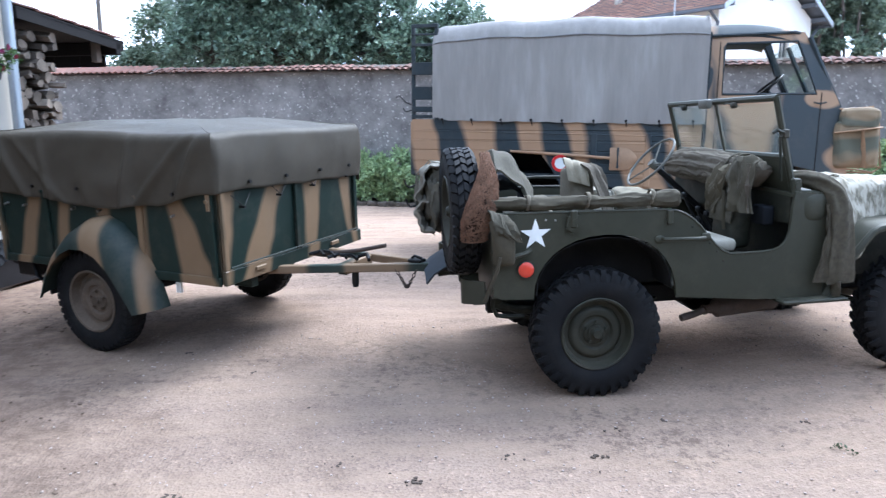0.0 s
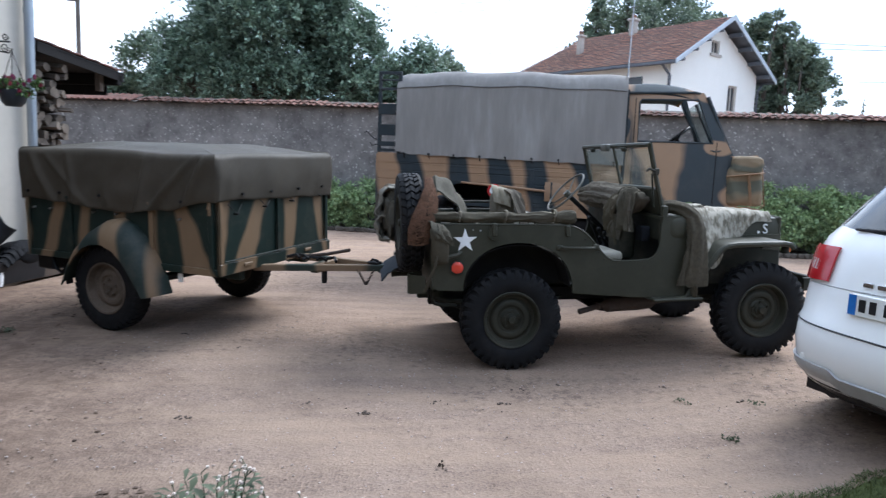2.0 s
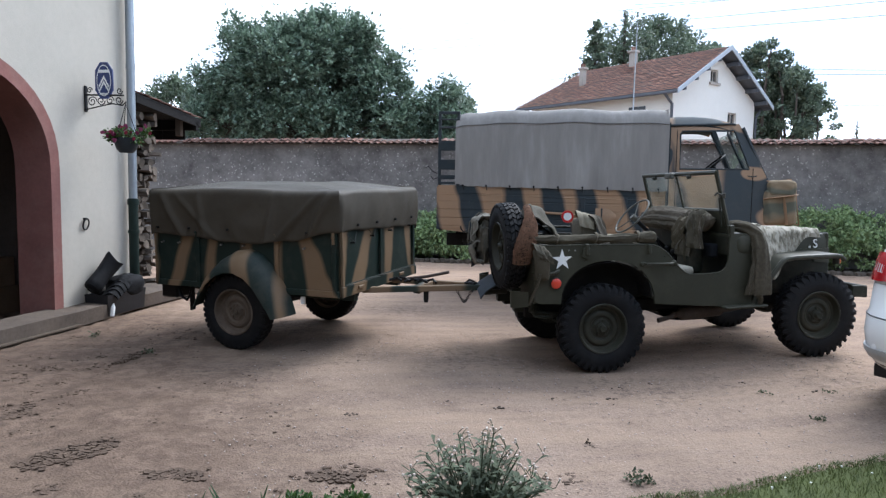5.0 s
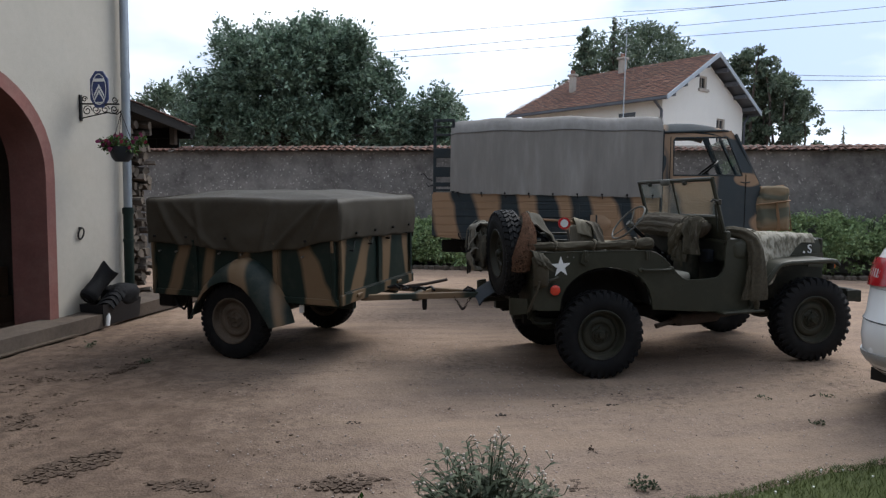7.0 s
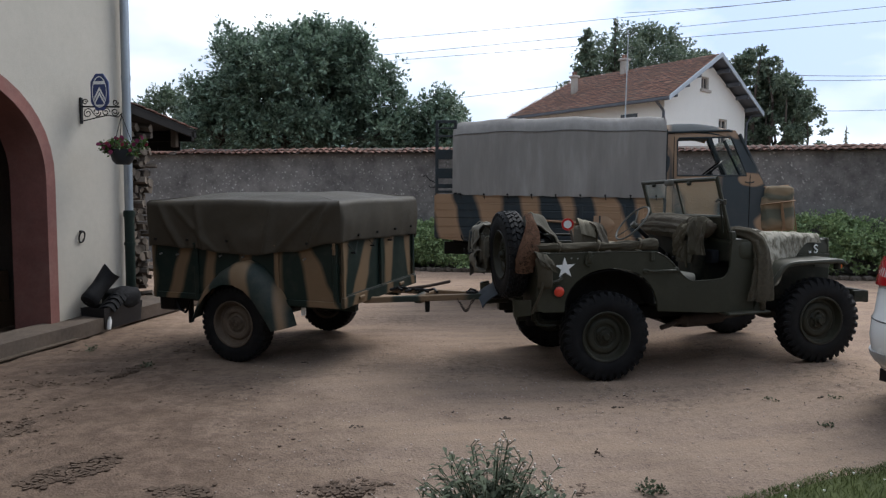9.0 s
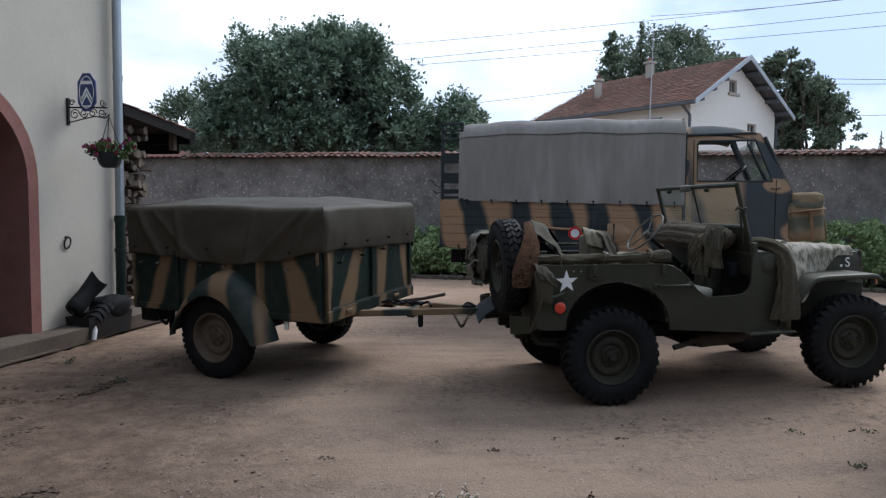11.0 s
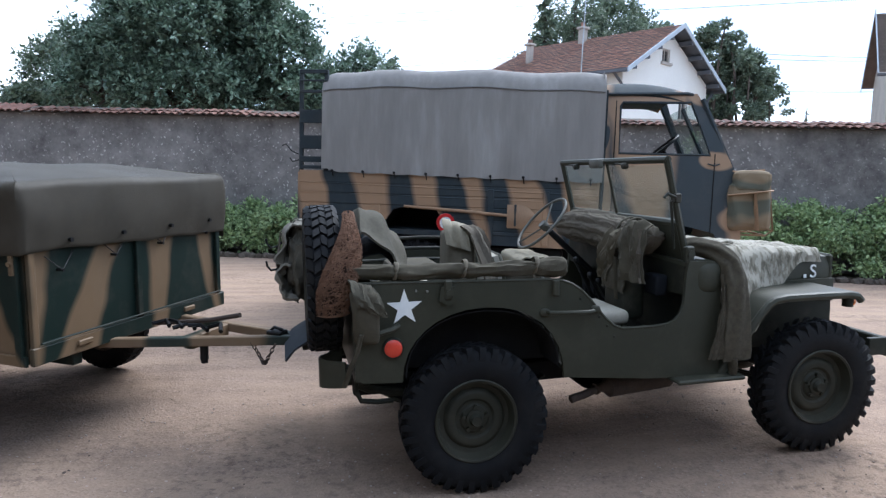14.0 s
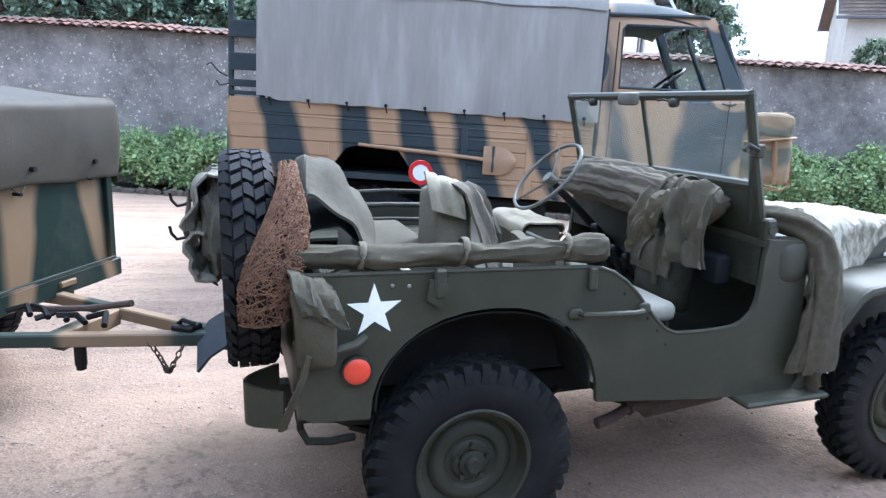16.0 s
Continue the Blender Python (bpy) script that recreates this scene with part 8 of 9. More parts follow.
lobed_tree("pale leafy tree behind the shed", K(-12.4, 16.5, 0), KM, [((0, 0, 3.5), (1.6, 1.2, 1.2)), ((1.4, 0, 3.0), (1.0, 1.0, 0.9)), ((-1.3, 0, 4.3), (1.0, 1.0, 1.0)), ((0.9, 0, 4.3), (0.5, 0.5, 0.5))], 2600, 11, 0.13, 22, M_LEAF_FAR, 0.12)
broad_tree("small rounded tree behind the wall", K(-5.19, 24.7, 0), 6.05, 1.5, 2.4, 9000, 0.16, 13, M_LEAF_FAR, 40)
broad_tree("leafy trees behind the shed roof", K(-14.6, 17.0, 0), 3.7, 2.6, 1.2, 14000, 0.14, 14, M_LEAF_FAR, 40)
broad_tree("tall green tree behind the white house", (20.6, 42.6, 0), 14.2, 4.9, 5.6, 34000, 0.22, 15, M_LEAF_FAR, 120)
broad_tree("tall green tree behind the white house", (22.4, 38.0, 0), 11.4, 3.4, 5.0, 22000, 0.22, 16, M_LEAF_FAR, 100)
broad_tree("tall ragged tree at the gable of the white house", (22.6, 31.3, 0), 10.4, 1.7, 3.0, 18000, 0.19, 17, M_LEAF_FAR, 90)
broad_tree("dark green tree beside the white house", (24.3, 31.3, 0), 8.9, 2.5, 1.2, 34000, 0.19, 18, M_LEAF_FAR, 90)
conifer("dark spruce behind the white house", (15.9, 40.8, 0), 13.6, 4.3, 22000, 19)
conifer("thin sparse pine behind the white house", (18.2, 41.2, 0), 14.6, 2.6, 5000, 20)
conifer("small thin conifer beyond the wall", (36.2, 40.0, 0), 7.3, 1.0, 600, 21)

# ---- plant bed along the wall ----


def build_bed():
    rng, nrng = random.Random(31), np.random.default_rng(31)
    cs, rs = [], []
    for i in range(760):
        s = rng.uniform(-6.5, 17.0)
        d = rng.random()
        h = (1.36 if s > 1 else 1.08) + 0.22 * nz(s * 0.9, 2) + 0.1 * nz(s * 3.1, 5)
        v = 8.72 + 0.62 * d
        cs.append(K(s, v, rng.uniform(0.1, 1.0) ** 0.7 * h * (0.62 + 0.38 * d)))
        rs.append(rng.uniform(0.14, 0.27))
    me = leaf_mesh("bed_plants", cs, rs, 170000, 0.07, nrng, 0.8, 0.15, 0.2)
    ob = mesh_part("bed_plants", me, M_LEAF_BED, None, "dense leafy green plants in a bed along the wall", None, 0, "stuff")
    tagged(ob, category="plants")
    bm = B()
    for i in range(210):
        s = -6.6 + i * 0.113
        c = K(s + rng.uniform(-0.03, 0.03), 8.60 + rng.uniform(-0.03, 0.03), 0.03 + 0.02 * rng.random())
        lump(bm, c, (0.075, 0.06, 0.06), 0.25, 2.0, i * 1.3, 1)
    tagged(part("bed_edging", bm, M_STONE_DARK, None, "low row of earthy edging stones before the bed", kind="stuff"), category="edging")
    bm = B()
    sheet(bm, 60, 4, lambda u, v: K(-7 + 25 * u, 8.6 + 0.92 * v, 0.05 + 0.03 * nz(u * 40, v * 3)), 0.03)
    tagged(part("bed_soil", bm, M_DEBRIS, None, "dark soil of the plant bed", kind="stuff"), category="soil")


M_STONE_DARK = surface("earthy_edging_stone", (0.14, 0.12, 0.1), (0.07, 0.06, 0.05), 0.95, 9.0, 0.5, 60)
build_bed()

# ---- lawn and flower bed ----


def lawn_edge(x):
    return -2.28 + 0.19 * x + 0.07 * nz(x, 0, 0, 1.6) + 0.03 * nz(x, 5, 0, 6.0)


def build_lawn():
    bm = B()
    sheet(bm, 120, 30, lambda u, v: Vector((-1.25 + 30 * u ** 1.6, lawn_edge(-1.25 + 30 * u ** 1.6) - (38 * v ** 2.2), ground_z(-1.25 + 30 * u ** 1.6, -3) + 0.018 * smooth01(0, 0.06, v) + 0.004)), 0)
    lawn = part("lawn", bm, M_LAWN_SOIL, None, "short mown lawn at the edge of the gravel", None, 180, "structure")
    tagged(lawn, category="grass")
    rng = np.random.default_rng(41)
    n = 42000
    x = -1.35 + 5.0 * rng.random(n) ** 0.9
    d = 1.7 * rng.random(n) ** 1.4 - 0.05
    y = np.array([lawn_edge(v) for v in x]) - d
    z = np.array([ground_z(a, b) for a, b in zip(x, y)]) + 0.01
    h = (0.015 + 0.025 * rng.random(n)) * (0.5 + 0.8 * np.minimum(1, (d + 0.05) / 0.15))
    a = rng.random(n) * 2 * np.pi
    lean = rng.normal(size=(n, 2)) * 0.018
    w = 0.0022 + 0.0018 * rng.random(n)
    p0 = np.stack([x + w * np.cos(a), y + w * np.sin(a), z], 1)
    p1 = np.stack([x - w * np.cos(a), y - w * np.sin(a), z], 1)
    p2 = np.stack([x + lean[:, 0], y + lean[:, 1], z + h], 1)
    v = np.stack([p0, p1, p2], 1).reshape(-1, 3)
    f = np.arange(n * 3).reshape(-1, 3)
    me = bpy.data.meshes.new("grass")
    me.from_pydata(v.tolist(), [], f.tolist())
    tagged(mesh_part("grass", me, M_GRASS, None, "green and straw-coloured grass blades of the lawn", None, 0, "stuff"), category="grass")
    # daisies
    bm = B()
    rr = random.Random(42)
    for i in range(9):
        fx = rr.uniform(-1.0, 0.6)
        fy = lawn_edge(fx) - rr.uniform(0.02, 0.35)
        rod(bm, (fx, fy, 0.03), (fx, fy, 0.036 + 0.015 * rr.random()), 0.003, 0.006, 6)
    tagged(part("daisies", bm, M_WHITE_PAINT, None, "tiny white daisies in the lawn", kind="stuff"), category="flowers")


build_lawn()


def build_flower_bush():
    rng = random.Random(51)
    bush = thing("flowering_bush", "grey-green leafy perennial with small white buds", "plant", Matrix.Translation((-1.68, -2.64, 0.0)))
    stems, buds = B(), B()
    lv, lf = [], []

    def leaf(p, d, L, w):
        up = Vector((0, 0, 1))
        side = d.cross(up)
        side = side.normalized() if side.length > 0.05 else Vector((1, 0, 0))
        i = len(lv)
        mid = p + d * L * 0.5 + up * L * 0.10
        tip = p + d * L - up * L * 0.12
        for q in (p, mid + side * w, tip, mid - side * w, mid - up * w * 0.35):
            lv.append(tuple(q))
        lf.extend([(i, i + 1, i + 4), (i + 1, i + 2, i + 4), (i + 2, i + 3, i + 4), (i + 3, i, i + 4)])
    for k in range(86):
        a = rng.uniform(0, 2 * math.pi)
        r = rng.uniform(0.05, 1.0) ** 0.6
        h = rng.uniform(0.20, 0.49) * (1.05 - 0.30 * r)
        base = Vector((0.10 * r * math.cos(a), 0.10 * r * math.sin(a), 0.0))
        tip = Vector((0.36 * r * math.cos(a), 0.28 * r * math.sin(a), h))
        pts = [base.lerp(tip, t) + Vector((0, 0, 0.06 * math.sin(math.pi * t))) for t in (0, 0.25, 0.5, 0.75, 1)]
        tube(stems, pts, [0.0032, 0.003, 0.0025, 0.002, 0.0016], 5)
        for j in range(10):
            t = rng.uniform(0.05, 0.97)
            p = base.lerp(tip, t) + Vector((0, 0, 0.06 * math.sin(math.pi * t)))
            b = rng.uniform(0, 2 * math.pi)
            d = Vector((math.cos(b), math.sin(b), rng.uniform(-0.1, 0.7))).normalized()
            leaf(p, d, rng.uniform(0.07, 0.14) * (1.2 - 0.7 * t), rng.uniform(0.012, 0.022) * (1.1 - 0.5 * t))
        if rng.random() < 0.8:
            for j in range(rng.choice((1, 2, 2, 3))):
                e = tip + Vector((rng.uniform(-0.03, 0.03), rng.uniform(-0.03, 0.03), rng.uniform(0.01, 0.05)))
                tube(stems, [tip, e], 0.0016, 4)
                lump(buds, e, (0.0055, 0.0055, 0.006), 0.1, 2.0, k, 1)
    part("stem", stems, M_LEAF_GREY, bush)
    me = bpy.data.meshes.new("leaf")
    me.from_pydata(lv, [], lf)
    mesh_part("leaf", me, M_LEAF_GREY, bush, "long grey-green leaves", None, 60, "stuff")
    part("bud", buds, M_BUD, bush, "small off-white buds", kind="stuff")
    # box shrub and iris blades beside it
    rs = np.random.default_rng(52)
    sh = thing("box_shrub", "small dense dark-green box shrub in the flower bed", "shrub", Matrix.Translation((-2.30, -2.62, 0)))
    cs = [(rng.uniform(-0.17, 0.17), rng.uniform(-0.12, 0.12), rng.uniform(0.03, 0.17)) for i in range(30)]
    bm = B()
    for c in cs[:12]:
        limb(bm, (0, 0, 0), c, 0.006, 0.002, rng)
    part("twig", bm, M_BARK, sh)
    mesh_part("foliage", leaf_mesh("foliage", cs, [0.065] * 30, 7000, 0.026, rs, 1.0, 0.0, 0.3), M_LEAF_BOX, sh, smooth=0)
    for cx, cy in ((-2.36, -2.80), (-2.50, -2.74), (-2.62, -2.70), (-2.75, -2.73), (-2.88, -2.72)):
        ir = thing("iris_clump", "clump of upright sword-shaped iris leaves", "plant", Matrix.Translation((cx, cy, 0)), "iris clumps")
        for k in range(9):
            a, h = rng.uniform(-1, 1), rng.uniform(0.18, 0.33)
            bm = B()
            sheet(bm, 2, 6, lambda u, v: Vector((rng.uniform(0, 0) + a * 0.06 + a * 0.10 * v * v + (u - 0.5) * 0.028 * (1 - v ** 2), 0.03 * math.sin(k) + 0.004 * (u - 0.5), h * v)), 0.002)
            part("blade", bm, M_IRIS, ir)


M_BUD = surface("offwhite_buds", (0.62, 0.56, 0.5), (0.4, 0.33, 0.28), 0.8, 40.0, 0.1, 90)
M_IRIS = foliage("iris_leaf", (0.06, 0.11, 0.05), (0.13, 0.2, 0.1))
build_flower_bush()

# ---- distant houses ----


M_SOFFIT = surface("grey_soffit", (0.13, 0.14, 0.16), None, 0.7, 2.0, 0.1, 40)


def weathered_tile():
    m, n, l, bsdf = nodes_of("weathered_roof_tile")
    src = n.new("ShaderNodeTexCoord").outputs["Object"]
    isl = n.new("ShaderNodeNewGeometry").outputs["Random Per Island"]
    big = noise_node(n, l, src, 0.6, 4.0, 0.6)
    col = ramp_node(n, l, isl, [(0.0, (0.27, 0.15, 0.118)), (0.5, (0.42, 0.235, 0.18)), (0.9, (0.50, 0.30, 0.23)), (1.0, (0.47, 0.36, 0.30))])
    st = ramp_node(n, l, big.outputs["Fac"], [(0.35, (0, 0, 0)), (0.65, (0.55, 0.55, 0.55))])
    col = mix_node(n, l, st, col, (0.30, 0.205, 0.165))
    finish(n, l, bsdf, src, col, 0.9, 0.3, 30.0)
    return m


M_HOUSE_TILE = weathered_tile()


def build_white_house():
    A = Vector((17.15, 27.2, 9.05))
    g = Vector((0.874, 0.485, 0)).normalized()
    d = Vector((-g.y, g.x, 0))
    m = Matrix.Translation((A.x, A.y, 0)) @ Matrix(((g.x, d.x, 0, 0), (g.y, d.y, 0, 0), (0, 0, 1, 0), (0, 0, 0, 1)))
    h = thing("white_house", "white rendered house with a brown tiled roof beyond the wall", "house", m)
    hw, L, ze, zr = 3.87, 9.35, 6.85, 9.05
    bm = B()
    plate(bm, [[(-hw, 0), (hw, 0), (hw, ze - 0.15), (0, zr - 0.25), (-hw, ze - 0.15)], [(-0.65, 7.35), (0.05, 7.35), (0.05, 8.0), (-0.65, 8.0)], [(1.15, 4.7), (2.0, 4.7), (2.0, 6.0), (1.15, 6.0)]], lambda x, z: Vector((x, 0.0, z)), (0, 0.3, 0))
    part("wall", bm, M_RENDER, h, "white rendered gable wall", smooth=0)
    for lo, hi in (((-hw, 0.3, 0), (-hw + 0.3, L - 0.3, ze - 0.1)), ((hw - 0.3, 0.3, 0), (hw, L - 0.3, ze - 0.1)), ((-hw, L - 0.3, 0), (hw, L, ze - 0.1))):
        bm = B()
        box(bm, lo, hi)
        part("wall", bm, M_RENDER, h, "white rendered wall", smooth=0)
    ov = 0.70
    trng = random.Random(44)
    for s in (-1, 1):
        bm = B()
        rows, cols = 24, 46
        sl = (zr - ze + 0.4) / (hw + ov)
        span = L + 1.5
        for k in range(rows):
            t0, t1 = k / rows, min(1.0, (k + 1.2) / rows)
            x0, x1 = s * (hw + ov) * (1 - t0), s * (hw + ov) * (1 - t1)
            z0, z1 = zr - abs(x0) * sl + 0.10, zr - abs(x1) * sl + 0.065
            for c in range(cols):
                if (c + 0.5) / cols > 1.0 - 0.13 * t0:
                    continue
                y0, y1 = -0.7 + span * (c + 0.03) / cols, -0.7 + span * (c + 0.97) / cols
                q = trng.uniform(-0.012, 0.012)
                bm.faces.new([bm.verts.new(p) for p in ((x0, y0, z0 + q), (x0, y1, z0 + q + 0.012), (x1, y1, z1 + q), (x1, y0, z1 + q))])
        bmesh.ops.solidify(bm, geom=bm.faces[:], thickness=0.03)
        part("roof_tiles", bm, M_HOUSE_TILE, h, "brown-red clay tiled slope", smooth=0, kind="stuff")
        bm = B()
        sl = (zr - ze + 0.4) / (hw + ov)
        plate(bm, [[(0, zr + 0.12), (s * (hw + ov), ze - 0.30), (s * (hw + ov), ze - 0.52), (0, zr - 0.12)]], lambda x, z: Vector((x, -0.74, z)), (0, 0.05, 0))
        part("bargeboard", bm, M_TRIM, h, "pale blue bargeboard", smooth=0)
        bm = B()
        sheet(bm, 1, 1, lambda u, v: Vector((s * (hw + ov - 0.02) * u, -0.69 + (L + 1.4) * v * (0.865 + 0.135 * u), zr + 0.02 - (hw + ov) * sl * u)), 0.02)
        part("soffit", bm, M_SOFFIT, h, "grey boarded soffit")
        bm = B()
        box(bm, (s * (hw + ov) - 0.08, -0.7, ze - 0.5), (s * (hw + ov) + 0.08, L + 0.6, ze - 0.36), 0.03)
        part("gutter", bm, M_SOFFIT, h)
        for k in range(4):
            bm = B()
            x = s * (0.9 + 1.0 * k)
            z = zr - abs(x) * sl - 0.05
            box(bm, (x - 0.09, -0.68, z - 0.22), (x + 0.09, 0.0, z - 0.02))
            part("rafter_end", bm, M_SOFFIT, h)
    for x, y, z, w in ((-2.3, 6.9, 8.65, 0.15), (-0.4, 4.9, 9.55, 0.18)):
        bm = B()
        box(bm, (x - w, y - w, z - 2.2), (x + w, y + w, z), 0.02)
        box(bm, (x - w - 0.08, y - w - 0.08, z), (x + w + 0.08, y + w + 0.08, z + 0.12), 0.02)
        ch = part("chimney", bm, M_RENDER_GREY, h, "grey chimney stack")
        for q in (-0.09, 0.09):
            bm = B()
            rod(bm, (x + q, y, z + 0.1), (x + q, y, z + 0.34), 0.08, 0.07)
            part("chimney_pot", bm, M_ROOF_TILE, ch)
    for x0, x1, z0, z1 in ((-0.65, 0.05, 7.35, 8.0), (1.15, 2.0, 4.7, 6.0)):
        w = thing("window", "", "")
        w.parent = h
        bm = B()
        plate(bm, [[(x0, z0), (x1, z0), (x1, z1), (x0, z1)], [(x0 + 0.08, z0 + 0.08), (x1 - 0.08, z0 + 0.08), (x1 - 0.08, z1 - 0.08), (x0 + 0.08, z1 - 0.08)]], lambda x, z: Vector((x, 0.08, z)), (0, 0.08, 0))
        box(bm, ((x0 + x1) / 2 - 0.03, 0.09, z0), ((x0 + x1) / 2 + 0.03, 0.14, z1))
        part("frame", bm, M_RENDER_GREY, w)
        bm = B()
        box(bm, (x0, 0.15, z0), (x1, 0.17, z1))
        part("pane", bm, M_CAR_GLASS, w)
        bm = B()
        box(bm, (x0 - 0.12, -0.10, z0 - 0.12), (x1 + 0.12, 0.05, z0))
        part("sill", bm, M_RENDER_GREY, w)
    for y in (1.5, 4.4, 7.2):
        bm = B()
        box(bm, (-hw - 0.03, y, 5.2), (-hw + 0.02, y + 1.0, 6.0), 0.01)
        part("shutter_window", bm, M_CAR_GLASS, h)
    bm = B()
    tube(bm, [(-hw - ov, 0.0, ze - 0.45), (-hw - 0.12, -0.05, ze - 0.9), (-hw - 0.12, -0.05, 0.2)], 0.07, 8)
    part("downpipe", bm, M_SOFFIT, h)
    bm = B()
    tube(bm, [(hw + ov, 0.0, ze - 0.45), (hw + 0.12, -0.05, ze - 0.9), (hw + 0.12, -0.05, 0.2)], 0.07, 8)
    part("downpipe", bm, M_SOFFIT, h)
    # aerial mast before the eaves
    bm = B()
    rod(bm, (10.86, 23.5, 0.0), (10.68, 22.8, 9.0), 0.035, 0.02, 8)
    mast = tagged(part("aerial_mast", bm, M_TRIM, None, "tall thin aerial mast with crossed rods"), category="aerial")
    for z, L2 in ((9.0, 0.9), (8.8, 0.6), (8.2, 0.4)):
        bm = B()
        rod(bm, (10.7 - L2 / 2, 22.8, z - 0.04), (10.7 + L2 / 2, 22.75, z + 0.06), 0.014, n=6)
        part("aerial_rod", bm, M_WIRE, mast)


build_white_house()


M_OLD_TILE = surface("grey_brown_roof_tile", (0.21, 0.165, 0.14), (0.13, 0.105, 0.09), 0.9, 1.2, 0.4, 30)


def build_grey_house():
    o = Vector((26.1, 23.3, 0))
    h = thing("grey_house", "beige rendered house with a brown tiled roof beyond the wall", "house", Matrix.Translation(o) @ Matrix.Rotation(radians(-38), 4, "Z"))
    W, L, ze, zr = 5.0, 16.0, 7.0, 10.1
    bm = B()
    plate(bm, [[(0, 0), (W, 0), (W, ze), (W / 2, zr - 0.1), (0, ze)]], lambda y, z: Vector((0, y, z)), (0.3, 0, 0))
    box(bm, (0.3, 0, 0), (L, 0.3, ze))
    part("wall", bm, M_RENDER_GREY, h, smooth=0)
    for s in (0, 1):
        bm = B()
        rows = 18
        for k in range(rows):
            t0, t1 = k / rows, min(1, (k + 1.3) / rows)
            y0, y1 = (-0.5 + (W / 2 + 0.5) * t0, -0.5 + (W / 2 + 0.5) * t1)
            z0, z1 = ze - 0.15 + (zr - ze + 0.2) * t0 + 0.05, ze - 0.15 + (zr - ze + 0.2) * t1
            if s:
                y0, y1 = W - y0, W - y1
            bm.faces.new([bm.verts.new(p) for p in ((-0.5, y0, z0), (L, y0, z0), (L, y1, z1), (-0.5, y1, z1))])
        bmesh.ops.solidify(bm, geom=bm.faces[:], thickness=0.05)
        part("roof_tiles", bm, M_OLD_TILE, h, smooth=0, kind="stuff")
    bm = B()
    box(bm, (-0.55, -0.55, ze - 0.28), (L, -0.42, ze - 0.14), 0.02)
    part("gutter", bm, M_WIRE, h)
    for x in (3.0, 5.6, 8.2):
        bm = B()
        box(bm, (x, -0.02, 4.9), (x + 0.6, 0.03, 6.1), 0.01)
        part("window", bm, M_CAR_GLASS, h)
    bm = B()
    plate(bm, [[(-0.5, ze - 0.3), (W / 2, zr + 0.1), (W + 0.5, ze - 0.3), (W + 0.5, ze - 0.1), (W / 2, zr + 0.28), (-0.5, ze - 0.1)]], lambda y, z: Vector((-0.52, y, z)), (0.04, 0, 0))
    part("bargeboard", bm, M_TRIM, h, smooth=0)
    broad_tree("leafy shrub before the beige house", (25.2, 20.6, 0), 5.35, 1.1, 2.6, 9000, 0.15, 24, M_LEAF_FAR, 40, "shrub")


build_grey_house()

# ---- overhead wires ----


def wire(a, b, r=0.016, sag=0.6):
    a, b = Vector(a), Vector(b)
    a, b = a + (a - b) * 0.5, b + (b - a) * 0.9
    bm = B()
    tube(bm, [a.lerp(b, t / 16) - Vector((0, 0, sag * 4 * (t / 16) * (1 - t / 16))) + Vector((0, 0, sag)) for t in range(17)], r, 5)
    tagged(part("overhead_wire", bm, M_WIRE, None, "thin overhead railway wire across the sky"), category="wire", group="overhead wires")


for a, b in (((4.06, 62.41, 17.46), (25.09, 56.52, 19.05)), ((4.09, 62.73, 16.0), (43.3, 45.0, 17.9)), ((9.87, 61.95, 15.9), (43.5, 45.15, 16.8)), ((6.98, 63.2, 11.5), (21.5, 59.3, 13.2)),
             ((37.9, 50.6, 13.1), (44.2, 45.6, 12.4)), ((38.4, 50.4, 12.6), (44.3, 45.7, 12.1)), ((39.2, 50.3, 9.9), (44.6, 45.85, 9.6)), ((29.8, 54.1, 19.3), (37.7, 49.2, 19.3))):
    wire(a, b, 0.022, 0.3)


def build_mast():
    t = thing("line_mast", "grey line mast with a short arm behind the shed", "mast")
    bm = B()
    rod(bm, (-14.4, 33.3, 0), (-14.35, 33.1, 8.95), 0.13, 0.11, 10)
    part("pole", bm, M_CONCRETE, t)
    bm = B()
    box(bm, (-14.9, 33.0, 8.80), (-14.3, 33.2, 8.92), 0.01)
    part("arm", bm, M_CONCRETE, t)


build_mast()

# ---- shed and woodpile behind the house corner ----


# near black: the shade under the roof is put into the timber colour
M_SHED = surface("shade_dark_shed_timber", (0.012, 0.011, 0.011), None, 0.9, 6.0, 0.4, 50)


